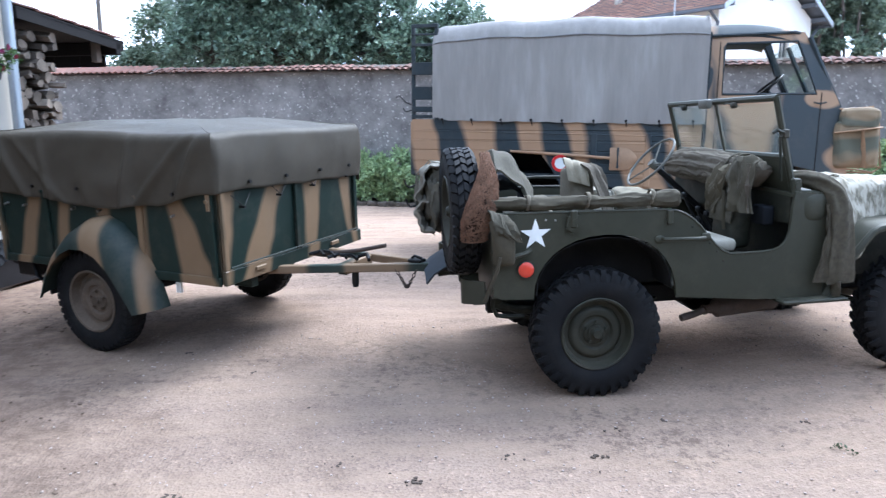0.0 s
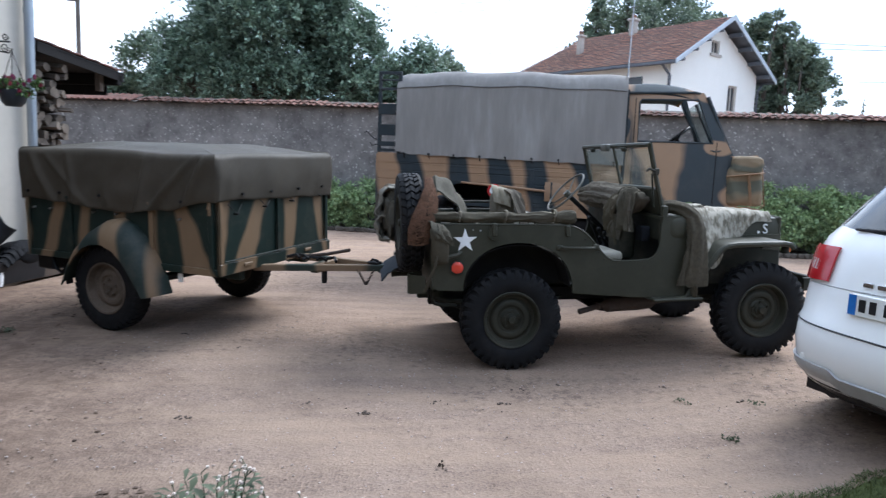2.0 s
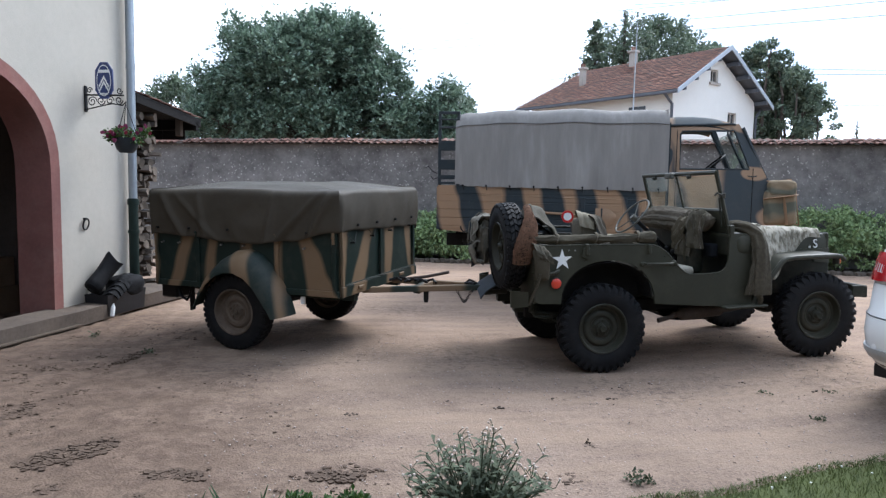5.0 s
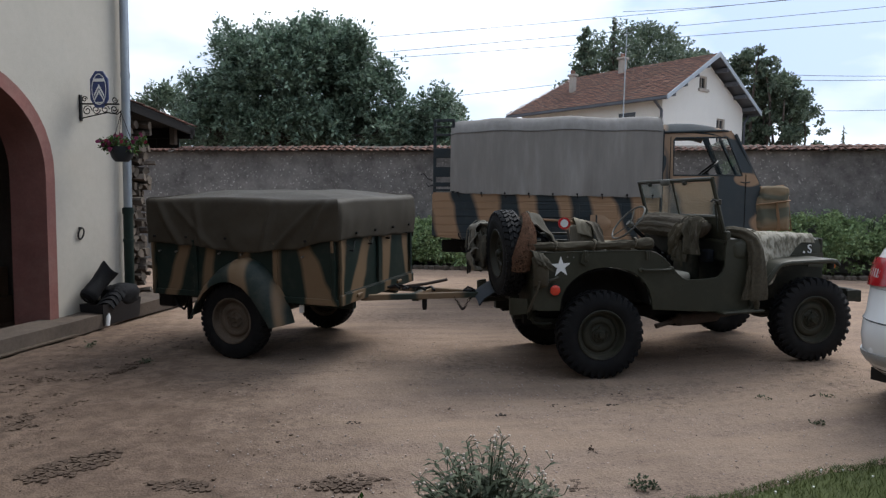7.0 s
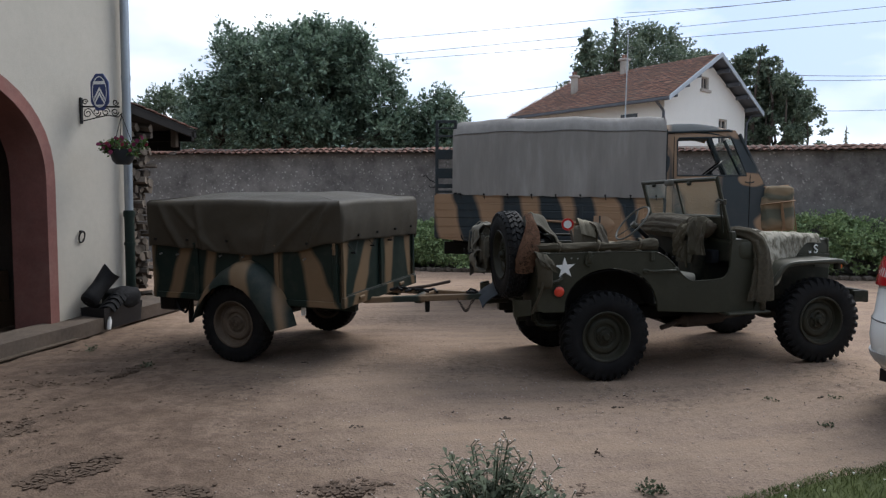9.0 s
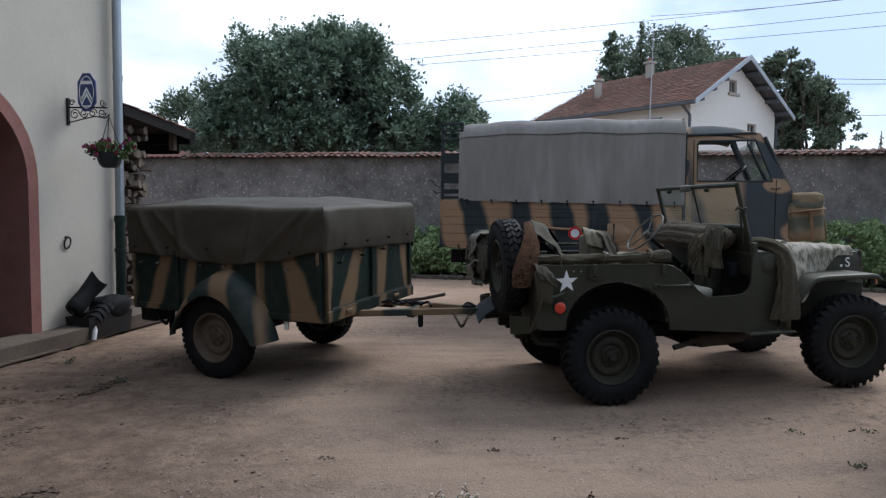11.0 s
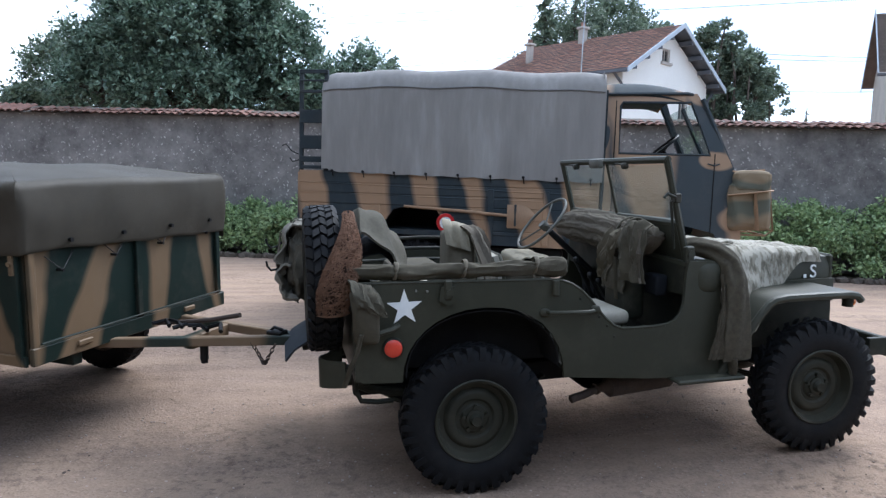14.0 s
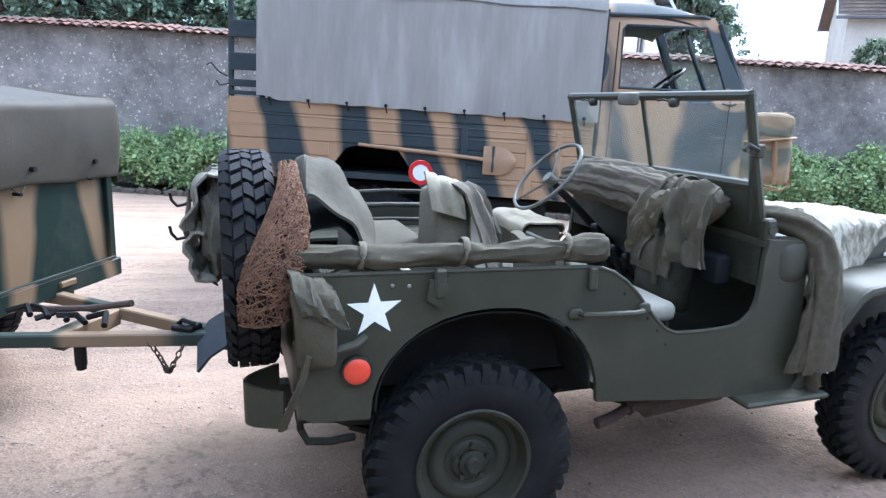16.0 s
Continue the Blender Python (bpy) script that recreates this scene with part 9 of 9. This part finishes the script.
def build_shed():
    sh = thing("wood_shed", "open lean-to shed with an old tiled roof", "shed", KM)
    bm = B()
    z_at = lambda v: 2.66 - (v - 2.0) * 0.105
    sheet(bm, 8, 6, lambda u, v: Vector((-9.0 + 3.38 * u, 1.96 + 1.54 * v, z_at(1.96 + 1.54 * v))), 0.03)
    part("roof_deck", bm, M_SHED, sh)
    for j in range(6):
        for i in range(16):
            bm = B()
            s0 = -9.0 + 0.212 * i
            v0 = 1.95 + 0.255 * j
            sheet(bm, 4, 1, lambda u, v: Vector((s0 + 0.205 * u, v0 + 0.30 * v, z_at(v0 + 0.30 * v) + 0.02 + 0.03 * math.sin(math.pi * u) + 0.014 * v)), 0.012)
            part("tile", bm, M_TILE, sh)
    bm = B()
    sheet(bm, 1, 6, lambda u, v: Vector((-5.66, 1.96 + 1.53 * v, z_at(1.96 + 1.53 * v) - 0.015 - 0.10 * u)), 0.04)
    part("verge_rafter", bm, M_SHED, sh)
    bm = B()
    box(bm, (-9.0, 3.36, 2.34), (-5.62, 3.44, 2.48), 0.006)
    part("eaves_beam", bm, M_SHED, sh)
    bm = B()
    box(bm, (-5.89, 3.26, 2.25), (-5.81, 3.34, 2.49), 0.006)
    part("hanger", bm, M_CONCRETE, sh, "pale weathered stub post")
    # dark panel added in place of the deep shade under the roof
    for k in range(9):
        bm = B()
        box(bm, (-9.0 + 0.35 * k, 3.445, 2.21), (-8.655 + 0.35 * k, 3.47, 2.44), 0.004)
        part("board", bm, M_SHED, sh)


build_shed()


def build_woodpile():
    wp = thing("woodpile", "tall stack of split firewood behind the house corner", "woodpile", KM)
    rng = random.Random(61)
    kinds = []
    for k in range(6):
        bm = B()
        n = rng.choice((3, 4, 5, 6))
        ring = [(rng.uniform(0.5, 1.2) * math.cos(2 * math.pi * i / n + k), rng.uniform(0.45, 1.1) * math.sin(2 * math.pi * i / n + k)) for i in range(n)]
        r = 0.062
        a = [bm.verts.new((0.0 + 0.01 * rng.random(), y * r, z * r)) for y, z in ring]
        b = [bm.verts.new((-0.45, y * r * 0.95, z * r * 0.95)) for y, z in ring]
        bm.faces.new(a)
        bm.faces.new(b[::-1])
        for i in range(n):
            f = bm.faces.new((a[i], a[(i + 1) % n], b[(i + 1) % n], b[i]))
            f.material_index = 1
        bmesh.ops.recalc_face_normals(bm, faces=bm.faces)
        me = bpy.data.meshes.new("log")
        bm.to_mesh(me)
        bm.free()
        me.materials.append(M_WOOD)
        me.materials.append(M_BARK)
        kinds.append(me)
    z, row = 0.07, 0
    while z < 2.50:
        v = 2.02 + rng.uniform(0, 0.05)
        while v < 2.60:
            sc = rng.uniform(0.6, 1.4)
            ob = new("log", rng.choice(kinds))
            ob.parent = wp
            ob.matrix_basis = Matrix.Translation((-5.78 + rng.uniform(-0.10, 0.08), v, z + rng.uniform(-0.012, 0.012))) @ Matrix.Rotation(rng.uniform(-0.3, 0.3), 4, "Z") @ Matrix.Rotation(rng.uniform(-0.15, 0.15), 4, "Y") @ Matrix.Rotation(rng.uniform(0, 6.28), 4, "X") @ Matrix.Diagonal((1, sc, sc, 1))
            v += 0.115 * sc + rng.uniform(0, 0.02)
        z += 0.098
        row += 1
    bm = B()
    box(bm, (-7.4, 2.0, 0.0), (-6.0, 2.58, 2.5), 0.03)
    part("inner_stack", bm, M_BARK, wp)


build_woodpile()

# ---- on the facade ----


def build_sign():
    sg = thing("bracket_sign", "blue and white eight-sided enamel sign on a wrought-iron wall bracket", "sign", KM)
    v = 1.13
    s0 = HS
    bm = B()
    box(bm, (s0, v - 0.02, 2.33), (s0 + 0.02, v + 0.02, 2.62), 0.004)
    part("wall_bar", bm, M_BLACK, sg)
    bm = B()
    tube(bm, [(s0 + 0.02, v, 2.52), (s0 + 0.48, v, 2.51)], 0.010, 6)
    for c, r, turns in (((0.09, 2.445), 0.060, 1.5), ((0.20, 2.455), 0.050, -1.4), ((0.31, 2.455), 0.050, 1.4), ((0.42, 2.455), 0.048, -1.5), ((0.06, 2.57), 0.035, 1.3), ((0.43, 2.56), 0.038, -1.3)):
        pts = []
        for i in range(22):
            t = i / 21
            a = turns * 2 * math.pi * t
            pts.append((s0 + c[0] + r * (1 - 0.75 * t) * math.cos(a), v, c[1] + r * (1 - 0.75 * t) * math.sin(a)))
        tube(bm, pts, 0.006, 5)
    tube(bm, [(s0 + 0.02, v, 2.36), (s0 + 0.10, v, 2.375), (s0 + 0.22, v, 2.40), (s0 + 0.34, v, 2.42), (s0 + 0.46, v, 2.40), (s0 + 0.51, v, 2.44)], 0.007, 5)
    part("scroll_bracket", bm, M_BLACK, sg)
    m_blue = surface("dark_blue_enamel", (0.02, 0.04, 0.16), (0.015, 0.03, 0.11), 0.3, 6.0, 0.03, 80)
    c = (s0 + 0.245, 2.675)
    oval = lambda a, b, n=28: [(c[0] + a * math.cos(2 * math.pi * i / n), c[1] + b * math.sin(2 * math.pi * i / n)) for i in range(n)]
    octagon = lambda a, b: [(c[0] + a * u, c[1] + b * w) for u, w in ((0.42, -1), (1, -0.55), (1, 0.55), (0.42, 1), (-0.42, 1), (-1, 0.55), (-1, -0.55), (-0.42, -1))]
    bm = B()
    plate(bm, [octagon(0.108, 0.20)], lambda s, z: Vector((s, v - 0.008, z)), (0, 0.016, 0))
    brd = part("board", bm, m_blue, sg, "eight-sided blue enamel board")
    for sgn in (-1, 1):
        y = v + sgn * 0.009
        bm = B()
        plate(bm, [oval(0.088, 0.172), oval(0.082, 0.162)], lambda s, z: Vector((s, y, z)), (0, sgn * 0.003, 0))
        part("white_line", bm, M_WHITE_PAINT, brd)
        for dz in (0.0, -0.055):
            bm = B()
            plate(bm, [[(c[0] - 0.062, c[1] - 0.055 + dz), (c[0], c[1] + 0.055 + dz), (c[0] + 0.062, c[1] - 0.055 + dz), (c[0] + 0.062, c[1] - 0.085 + dz), (c[0], c[1] + 0.02 + dz), (c[0] - 0.062, c[1] - 0.085 + dz)]], lambda s, z: Vector((s, y, z)), (0, sgn * 0.003, 0))
            part("white_chevron", bm, M_WHITE_PAINT, brd)
        bm = B()
        box(bm, (c[0] - 0.068, min(y, y + sgn * 0.003), c[1] + 0.085), (c[0] + 0.068, max(y, y + sgn * 0.003), c[1] + 0.118))
        part("white_bar", bm, M_WHITE_PAINT, brd)
        bm = B()
        box(bm, (c[0] - 0.05, min(y, y + sgn * 0.003), c[1] - 0.155), (c[0] + 0.05, max(y, y + sgn * 0.003), c[1] - 0.138))
        part("white_bar", bm, M_WHITE_PAINT, brd)


build_sign()


def build_hanging_pot():
    s, v = HS + 0.50, 1.13
    pot = thing("hanging_flower_pot", "dark hanging bowl of pink petunias under the wall bracket", "flower pot", KM)
    bm = B()
    lathe(bm, [(0.0, -0.09), (0.07, -0.088), (0.105, -0.05), (0.128, 0.03), (0.135, 0.075), (0.122, 0.072), (0.0, 0.05)], 28, Matrix.Translation((s, v, 1.965)) @ Matrix.Rotation(radians(90), 4, "X"))
    part("bowl", bm, M_POT, pot, "dark plastic bowl")
    for a in (0.3, 2.4, 4.5):
        bm = B()
        rod(bm, (s + 0.13 * math.cos(a), v + 0.13 * math.sin(a), 2.035), (s, v, 2.42), 0.004, n=5)
        part("hanger_wire", bm, M_BLACK, pot)
    nr = np.random.default_rng(71)
    rng = random.Random(71)
    cs = [(s + 0.17 * rng.uniform(-1, 1.1), v + 0.14 * rng.uniform(-1, 1), 2.065 + rng.uniform(-0.05, 0.07)) for i in range(26)]
    mesh_part("foliage", leaf_mesh("foliage", cs, [0.06] * 26, 1300, 0.036, nr, 0.8, 0.3, 0.2), M_LEAF_BOX, pot, smooth=0)
    for i in range(52):
        c = rng.choice(cs)
        p = Vector((c[0] + rng.uniform(-0.07, 0.07), c[1] + rng.uniform(-0.08, 0.03), c[2] + rng.uniform(-0.04, 0.07)))
        bm = B()
        d = Vector((rng.uniform(-0.5, 0.5), -0.8, rng.uniform(-0.2, 0.6))).normalized()
        rod(bm, p, p + d * 0.022, 0.004, 0.024, 7)
        part("petunia", bm, M_PETUNIA if i % 4 else M_PETUNIA_RED, pot)


M_POT = surface("dark_grey_pot", (0.035, 0.04, 0.045), None, 0.5, 6.0, 0.05, 80)
M_PETUNIA = surface("pink_petal", (0.22, 0.035, 0.095), (0.12, 0.02, 0.055), 0.7, 30.0, 0.1, 90)
M_PETUNIA_RED = surface("red_petal", (0.2, 0.02, 0.04), None, 0.7, 30.0, 0.1, 90)
build_hanging_pot()


def build_ring():
    bm = B()
    c = Vector((HS + 0.025, 1.06, 1.07))
    tube(bm, [c + Vector((0.012 * math.sin(a), 0.045 * math.cos(a), 0.062 * math.sin(a))) for a in [2 * math.pi * i / 24 for i in range(24)]], 0.009, 6, closed=True)
    rod(bm, c + Vector((-0.03, 0, 0.06)), c + Vector((0.012, 0, 0.06)), 0.014)
    tagged(part("tether_ring", bm, M_BLACK, None, "black iron tether ring on the facade", KM), category="ring")


build_ring()


def build_tub_heap():
    m = KM
    bm = B()
    ring = [(-5.69, 1.02), (-5.40, 1.02), (-5.40, 1.74), (-5.69, 1.74)]
    mid = (-5.545, 1.38)

    def course(k, z0, z1):
        return [bm.verts.new((mid[0] + (s - mid[0]) * k, mid[1] + (v - mid[1]) * k, z0 if s < -5.545 else z1)) for s, v in ring]
    lo, hi, inn, low = course(0.93, 0.055, 0.035), course(1.0, 0.275, 0.275), course(0.94, 0.27, 0.27), course(0.90, 0.15, 0.15)
    bm.faces.new(lo[::-1])
    bm.faces.new(low)
    for p, q in ((lo, hi), (hi, inn), (inn, low)):
        for i in range(4):
            bm.faces.new((p[i], p[(i + 1) % 4], q[(i + 1) % 4], q[i]))
    tagged(part("black_tub", bm, M_CAR_BLACK, None, "black plastic tub against the facade", m), category="tub")
    m_dark = surface("dark_blue_rubber", (0.0048, 0.0054, 0.0072), (0.003, 0.0034, 0.0046), 0.8, 5.0, 0.25, 60)
    bm = B()
    lump(bm, (-5.53, 1.53, 0.32), (0.15, 0.25, 0.135), 0.10, 2.2, 3.0, 4)
    tagged(part("dark_coat", bm, m_dark, None, "rounded dark waterproof bundle in the tub", m), category="coat")
    # wide boot-like leather sleeve, open at its upper end
    a, b = Vector((-5.57, 1.00, 0.355)), Vector((-5.53, 1.30, 0.62))
    d = (b - a).normalized()
    side = d.cross(Vector((1, 0, 0))).normalized()
    top = side.cross(d)
    prof = [(-0.03, 0.02), (-0.028, 0.05), (-0.012, 0.078), (0.03, 0.088), (0.12, 0.082), (0.22, 0.078), (0.32, 0.086), (0.43, 0.100), (0.42, 0.090), (0.30, 0.074), (0.15, 0.05)]

    def sleeve(u, v):
        f = v * (len(prof) - 1)
        i = min(int(f), len(prof) - 2)
        f -= i
        h, r = (prof[i][k] + (prof[i + 1][k] - prof[i][k]) * f for k in (0, 1))
        q = 2 * math.pi * u
        h += 0.035 * math.sin(2 * q + 0.6) * smooth01(0.32, 0.43, h)
        r *= 1.2 + 0.08 * nz(3 * math.cos(q), 3 * math.sin(q), h * 9)
        return a + d * h + side * r * math.cos(q) + top * r * 0.85 * math.sin(q)
    bm = B()
    sheet(bm, 28, 30, sleeve, 0.0, closed=True)
    tagged(part("leather_gaiter", bm, m_dark, None, "dark leather gaiter lying open on the tub", m), category="gaiter")
    for k in range(4):
        bm = B()
        cloth_strip(bm, [(-5.54, 1.12 + 0.06 * k, 0.27 + 0.035 * k), (-5.46, 1.15 + 0.06 * k, 0.315 + 0.04 * k), (-5.41, 1.19 + 0.06 * k, 0.31 + 0.035 * k), (-5.37, 1.21 + 0.06 * k, 0.245 + 0.03 * k)], (-0.2, 1, 0.5), 0.12, 0.02, 2.0 * k, 0.005, 8)
        tagged(part("folded_waterproof", bm, m_dark, None, "dark folded waterproof layer lying on the tub", m), category="coat", group="folded waterproofs")
    bm = B()
    lathe(bm, [(0, -0.075), (0.022, -0.075), (0.024, 0.03), (0.010, 0.055), (0.010, 0.07), (0, 0.07)], 16, Matrix.Translation((-5.365, 1.06, 0.11)) @ Matrix.Rotation(radians(78), 4, "X"))
    tagged(part("white_bottle", bm, M_WHITE_PAINT, None, "white plastic bottle leaning on the tub", m), category="bottle")


build_tub_heap()


def build_boxes():
    rng = random.Random(81)
    for s, v, z, a, b, c in ((-6.95, 1.05, -0.02, 0.40, 0.45, 0.33), (-7.42, 1.02, -0.02, 0.42, 0.5, 0.40), (-7.90, 1.0, -0.02, 0.42, 0.5, 0.35), (-6.98, 1.07, 0.31, 0.36, 0.40, 0.34), (-7.45, 1.04, 0.38, 0.36, 0.42, 0.34), (-7.92, 1.0, 0.33, 0.40, 0.45, 0.45)):
        bm = B()
        box(bm, (s - a / 2, v - b / 2, z), (s + a / 2, v + b / 2, z + c), 0.006)
        bx = tagged(part("cardboard_box", bm, M_CARD, None, "brown cardboard box stored inside the doorway", KM), category="box", group="boxes in the doorway")
        bm = B()
        box(bm, (s - 0.03, v - b / 2 - 0.002, z + c * 0.6), (s + 0.03, v + b / 2 + 0.002, z + c + 0.003))
        part("tape", bm, M_WEB, bx)


build_boxes()

# ---- on the gravel ----


def build_debris():
    rng = random.Random(91)
    bm = B()
    spots = [(-2.16, -0.91, 14), (-2.53, 0.96, 5), (-2.08, 0.51, 6), (0.25, -0.35, 4), (-0.07, -0.42, 4), (-0.79, -1.68, 4), (-1.12, -0.89, 10), (-0.65, -0.68, 6), (-0.24, -0.71, 6), (-1.5, -0.7, 5), (0.9, -0.5, 4), (1.3, -0.9, 3)]
    for x, y, n in spots:
        for i in range(n):
            px, py = x + rng.gauss(0, 0.03), y + rng.gauss(0, 0.018)
            q = rng.uniform(0.003, 0.009)
            lump(bm, (px, py, ground_z(px, py) + q * 0.3), (q * rng.uniform(1, 2), q, q * 0.6), 0.4, 2.0, i + x, 1, Matrix.Rotation(rng.uniform(0, 3), 4, "Z"))
    for i in range(260):
        px, py = rng.uniform(-5, 4), rng.uniform(-2.5, 5)
        q = rng.uniform(0.0015, 0.005)
        lump(bm, (px, py, ground_z(px, py) + q * 0.3), (q * rng.uniform(1, 2.2), q, q * 0.7), 0.4, 2.0, i, 1, Matrix.Rotation(rng.uniform(0, 3), 4, "Z"))
    tagged(part("dry_clods", bm, M_DEBRIS, None, "scattered dark dry clods and leaf scraps on the gravel", kind="stuff"), category="debris")
    bm = B()
    for x, y, sx, sy, n in ((-2.2, -1.90, 0.16, 0.07, 70), (-4.43, -0.45, 0.3, 0.2, 30), (-0.8, -2.12, 0.3, 0.10, 60), (-4.6, 1.4, 0.5, 0.4, 40), (-4.2, 2.2, 0.35, 0.5, 50), (-3.2, -1.0, 0.5, 0.3, 25), (-4.7, -0.9, 0.4, 0.22, 80), (-4.05, -0.1, 0.4, 0.2, 60), (-3.5, -2.0, 0.3, 0.12, 70), (-4.6, 0.5, 0.4, 0.25, 70), (-4.0, 1.5, 0.4, 0.4, 60), (-3.6, 0.2, 0.4, 0.25, 30)):
        for i in range(8 * n):
            px, py = x + rng.gauss(0, sx), y + rng.gauss(0, sy)
            if nz(px * 4, py * 7, 2) < 0.08 or nz(px * 17, py * 23, 6) < -0.1:
                continue
            q = rng.uniform(0.003, 0.008) if i % 4 else rng.uniform(0.008, 0.014)
            lump(bm, (px, py, ground_z(px, py) + 0.001), (q * rng.uniform(1, 1.8), q, min(q * 0.45, 0.0045)), 0.4, 2.0, i + x, 1, Matrix.Rotation(rng.uniform(0, 3), 4, "Z"))
    # dried crust, cracked into curled plates
    for x, y, rx, ry, turn in ((-3.72, -1.44, 0.30, 0.13, 40), (-3.08, -1.80, 0.17, 0.08, -25), (-4.32, -0.72, 0.22, 0.07, 70), (-4.02, 0.85, 0.25, 0.06, 76), (-2.25, -1.93, 0.15, 0.07, 0)):
        ct, st = math.cos(radians(turn)), math.sin(radians(turn))
        pitch = 0.034
        for gi in range(-10, 11):
            for gj in range(-6, 7):
                gx, gy = (gi + 0.5 * (gj % 2)) * pitch, gj * pitch * 0.87
                if (gx / rx) ** 2 + (gy / ry) ** 2 > 1 + 0.7 * nz(gx * 14 + x, gy * 14, 1):
                    continue
                gx, gy = gx + rng.uniform(-0.008, 0.008), gy + rng.uniform(-0.008, 0.008)
                cx, cy = x + gx * ct - gy * st, y + gx * st + gy * ct
                g, lift = ground_z(cx, cy), rng.uniform(0.002, 0.007)
                tx, ty = rng.uniform(-0.18, 0.18), rng.uniform(-0.18, 0.18)
                rim_v, base_v = [], []
                for k in range(6):
                    q = math.pi * k / 3 + rng.uniform(-0.2, 0.2)
                    r = pitch * rng.uniform(0.44, 0.60)
                    dx, dy = r * math.cos(q), r * math.sin(q)
                    rim_v.append(bm.verts.new((cx + dx, cy + dy, g + lift + 0.004 + tx * dx + ty * dy)))
                    base_v.append(bm.verts.new((cx + dx * 0.9, cy + dy * 0.9, g - 0.008)))
                mid_v = bm.verts.new((cx, cy, g + lift))
                for k in range(6):
                    bm.faces.new((mid_v, rim_v[k], rim_v[(k + 1) % 6]))
                    bm.faces.new((rim_v[k], base_v[k], base_v[(k + 1) % 6], rim_v[(k + 1) % 6]))
    tagged(part("cracked_mud", bm, M_MUD, None, "crumbling patches of dried dark mud", kind="stuff"), category="mud")
    bm = B()
    for i in range(1500):
        px, py = rng.uniform(-3, 3.2), rng.uniform(-2.3, 1.5)
        if py < lawn_edge(px):
            continue
        q = rng.uniform(0.003, 0.0075)
        lump(bm, (px, py, ground_z(px, py) + q * 0.4), (q, q * 0.8, q * 0.7), 0.3, 2.0, i, 1)
    tagged(part("pebbles", bm, M_STONE, None, "loose pale pebbles on the gravel", kind="stuff"), category="gravel")
    # weeds
    nr = np.random.default_rng(92)
    for x, y, r, h, n, mat_w in ((0.87, -1.48, 0.04, 0.02, 60, M_LEAF_GREY), (-0.72, -2.22, 0.07, 0.07, 160, M_LEAF_GREY), (-0.80, -1.66, 0.02, 0.02, 16, M_DEBRIS), (-3.9, 1.0, 0.05, 0.04, 60, M_LEAF_GREY), (-4.6, 1.75, 0.06, 0.05, 80, M_LEAF_GREY), (0.92, -0.85, 0.05, 0.015, 30, M_LEAF_GREY), (1.35, -1.0, 0.05, 0.015, 30, M_LEAF_GREY)):
        g = ground_z(x, y)
        cs = [(rng.gauss(0, r * 0.6), rng.gauss(0, r * 0.5), h * rng.random()) for i in range(12)]
        w = thing("weed_tuft", "small weed tuft growing through the gravel", "weed", Matrix.Translation((x, y, g)), "weeds on the gravel")
        mesh_part("foliage", leaf_mesh("foliage", cs, [0.022] * 12, n, 0.02, nr, 0.6, -0.2, 0.1), mat_w, w, smooth=0)


M_MUD = surface("dried_mud", (0.115, 0.082, 0.060), (0.06, 0.043, 0.033), 0.95, 9.0, 0.6, 70)
build_debris()

# ---- coping tiles of the boundary wall, last ----


def build_coping():
    kinds = []
    rng = random.Random(101)
    for k in range(3):
        bm = B()
        sheet(bm, 1, 6, lambda u, v: Vector((0.105 * (2 * v - 1) * (1.0 - 0.10 * u), -0.17 + 0.34 * u, 0.13 * u - 0.02 + 0.055 * math.sin(math.pi * v) - 0.006 * k * u)), 0.014)
        bmesh.ops.recalc_face_normals(bm, faces=bm.faces)
        me = bpy.data.meshes.new("tile")
        bm.to_mesh(me)
        bm.free()
        me.materials.append(M_TILE)
        kinds.append(me)
    pitch = 0.155
    for i in range(148):
        s = -9.4 + pitch * i
        for row in (0, 1):
            ob = new("tile", rng.choice(kinds))
            ob.parent = WALL
            ob.matrix_basis = Matrix.Translation((s + rng.uniform(-0.01, 0.01), WALL_V - 0.02 + 0.19 * row, 2.625 + 0.058 * row + 0.03 * nz(s, 0, 0, 0.6) + rng.uniform(-0.008, 0.008))) @ Matrix.Rotation(rng.uniform(-0.06, 0.06), 4, "Z") @ Matrix.Rotation(rng.uniform(-0.05, 0.05), 4, "Y") @ Matrix.Diagonal((0.73, 1, 0.55, 1))
    bm = B()
    for s0, cnt in ((-9.4 + pitch * 148, 120), (-12.9, 22)):
        for i in range(cnt):
            s = s0 + pitch * i
            for row in (0, 1):
                sheet(bm, 1, 4, lambda u, v: Vector((s + 0.077 * (2 * v - 1), WALL_V - 0.19 + 0.19 * row + 0.34 * u, 2.615 + 0.058 * row + 0.11 * u + 0.04 * math.sin(math.pi * v) + 0.03 * nz(s, 0, 0, 0.6))), 0.014)
    part("far_tiles", bm, M_TILE, WALL, "clay coping tiles", kind="stuff")


build_coping()
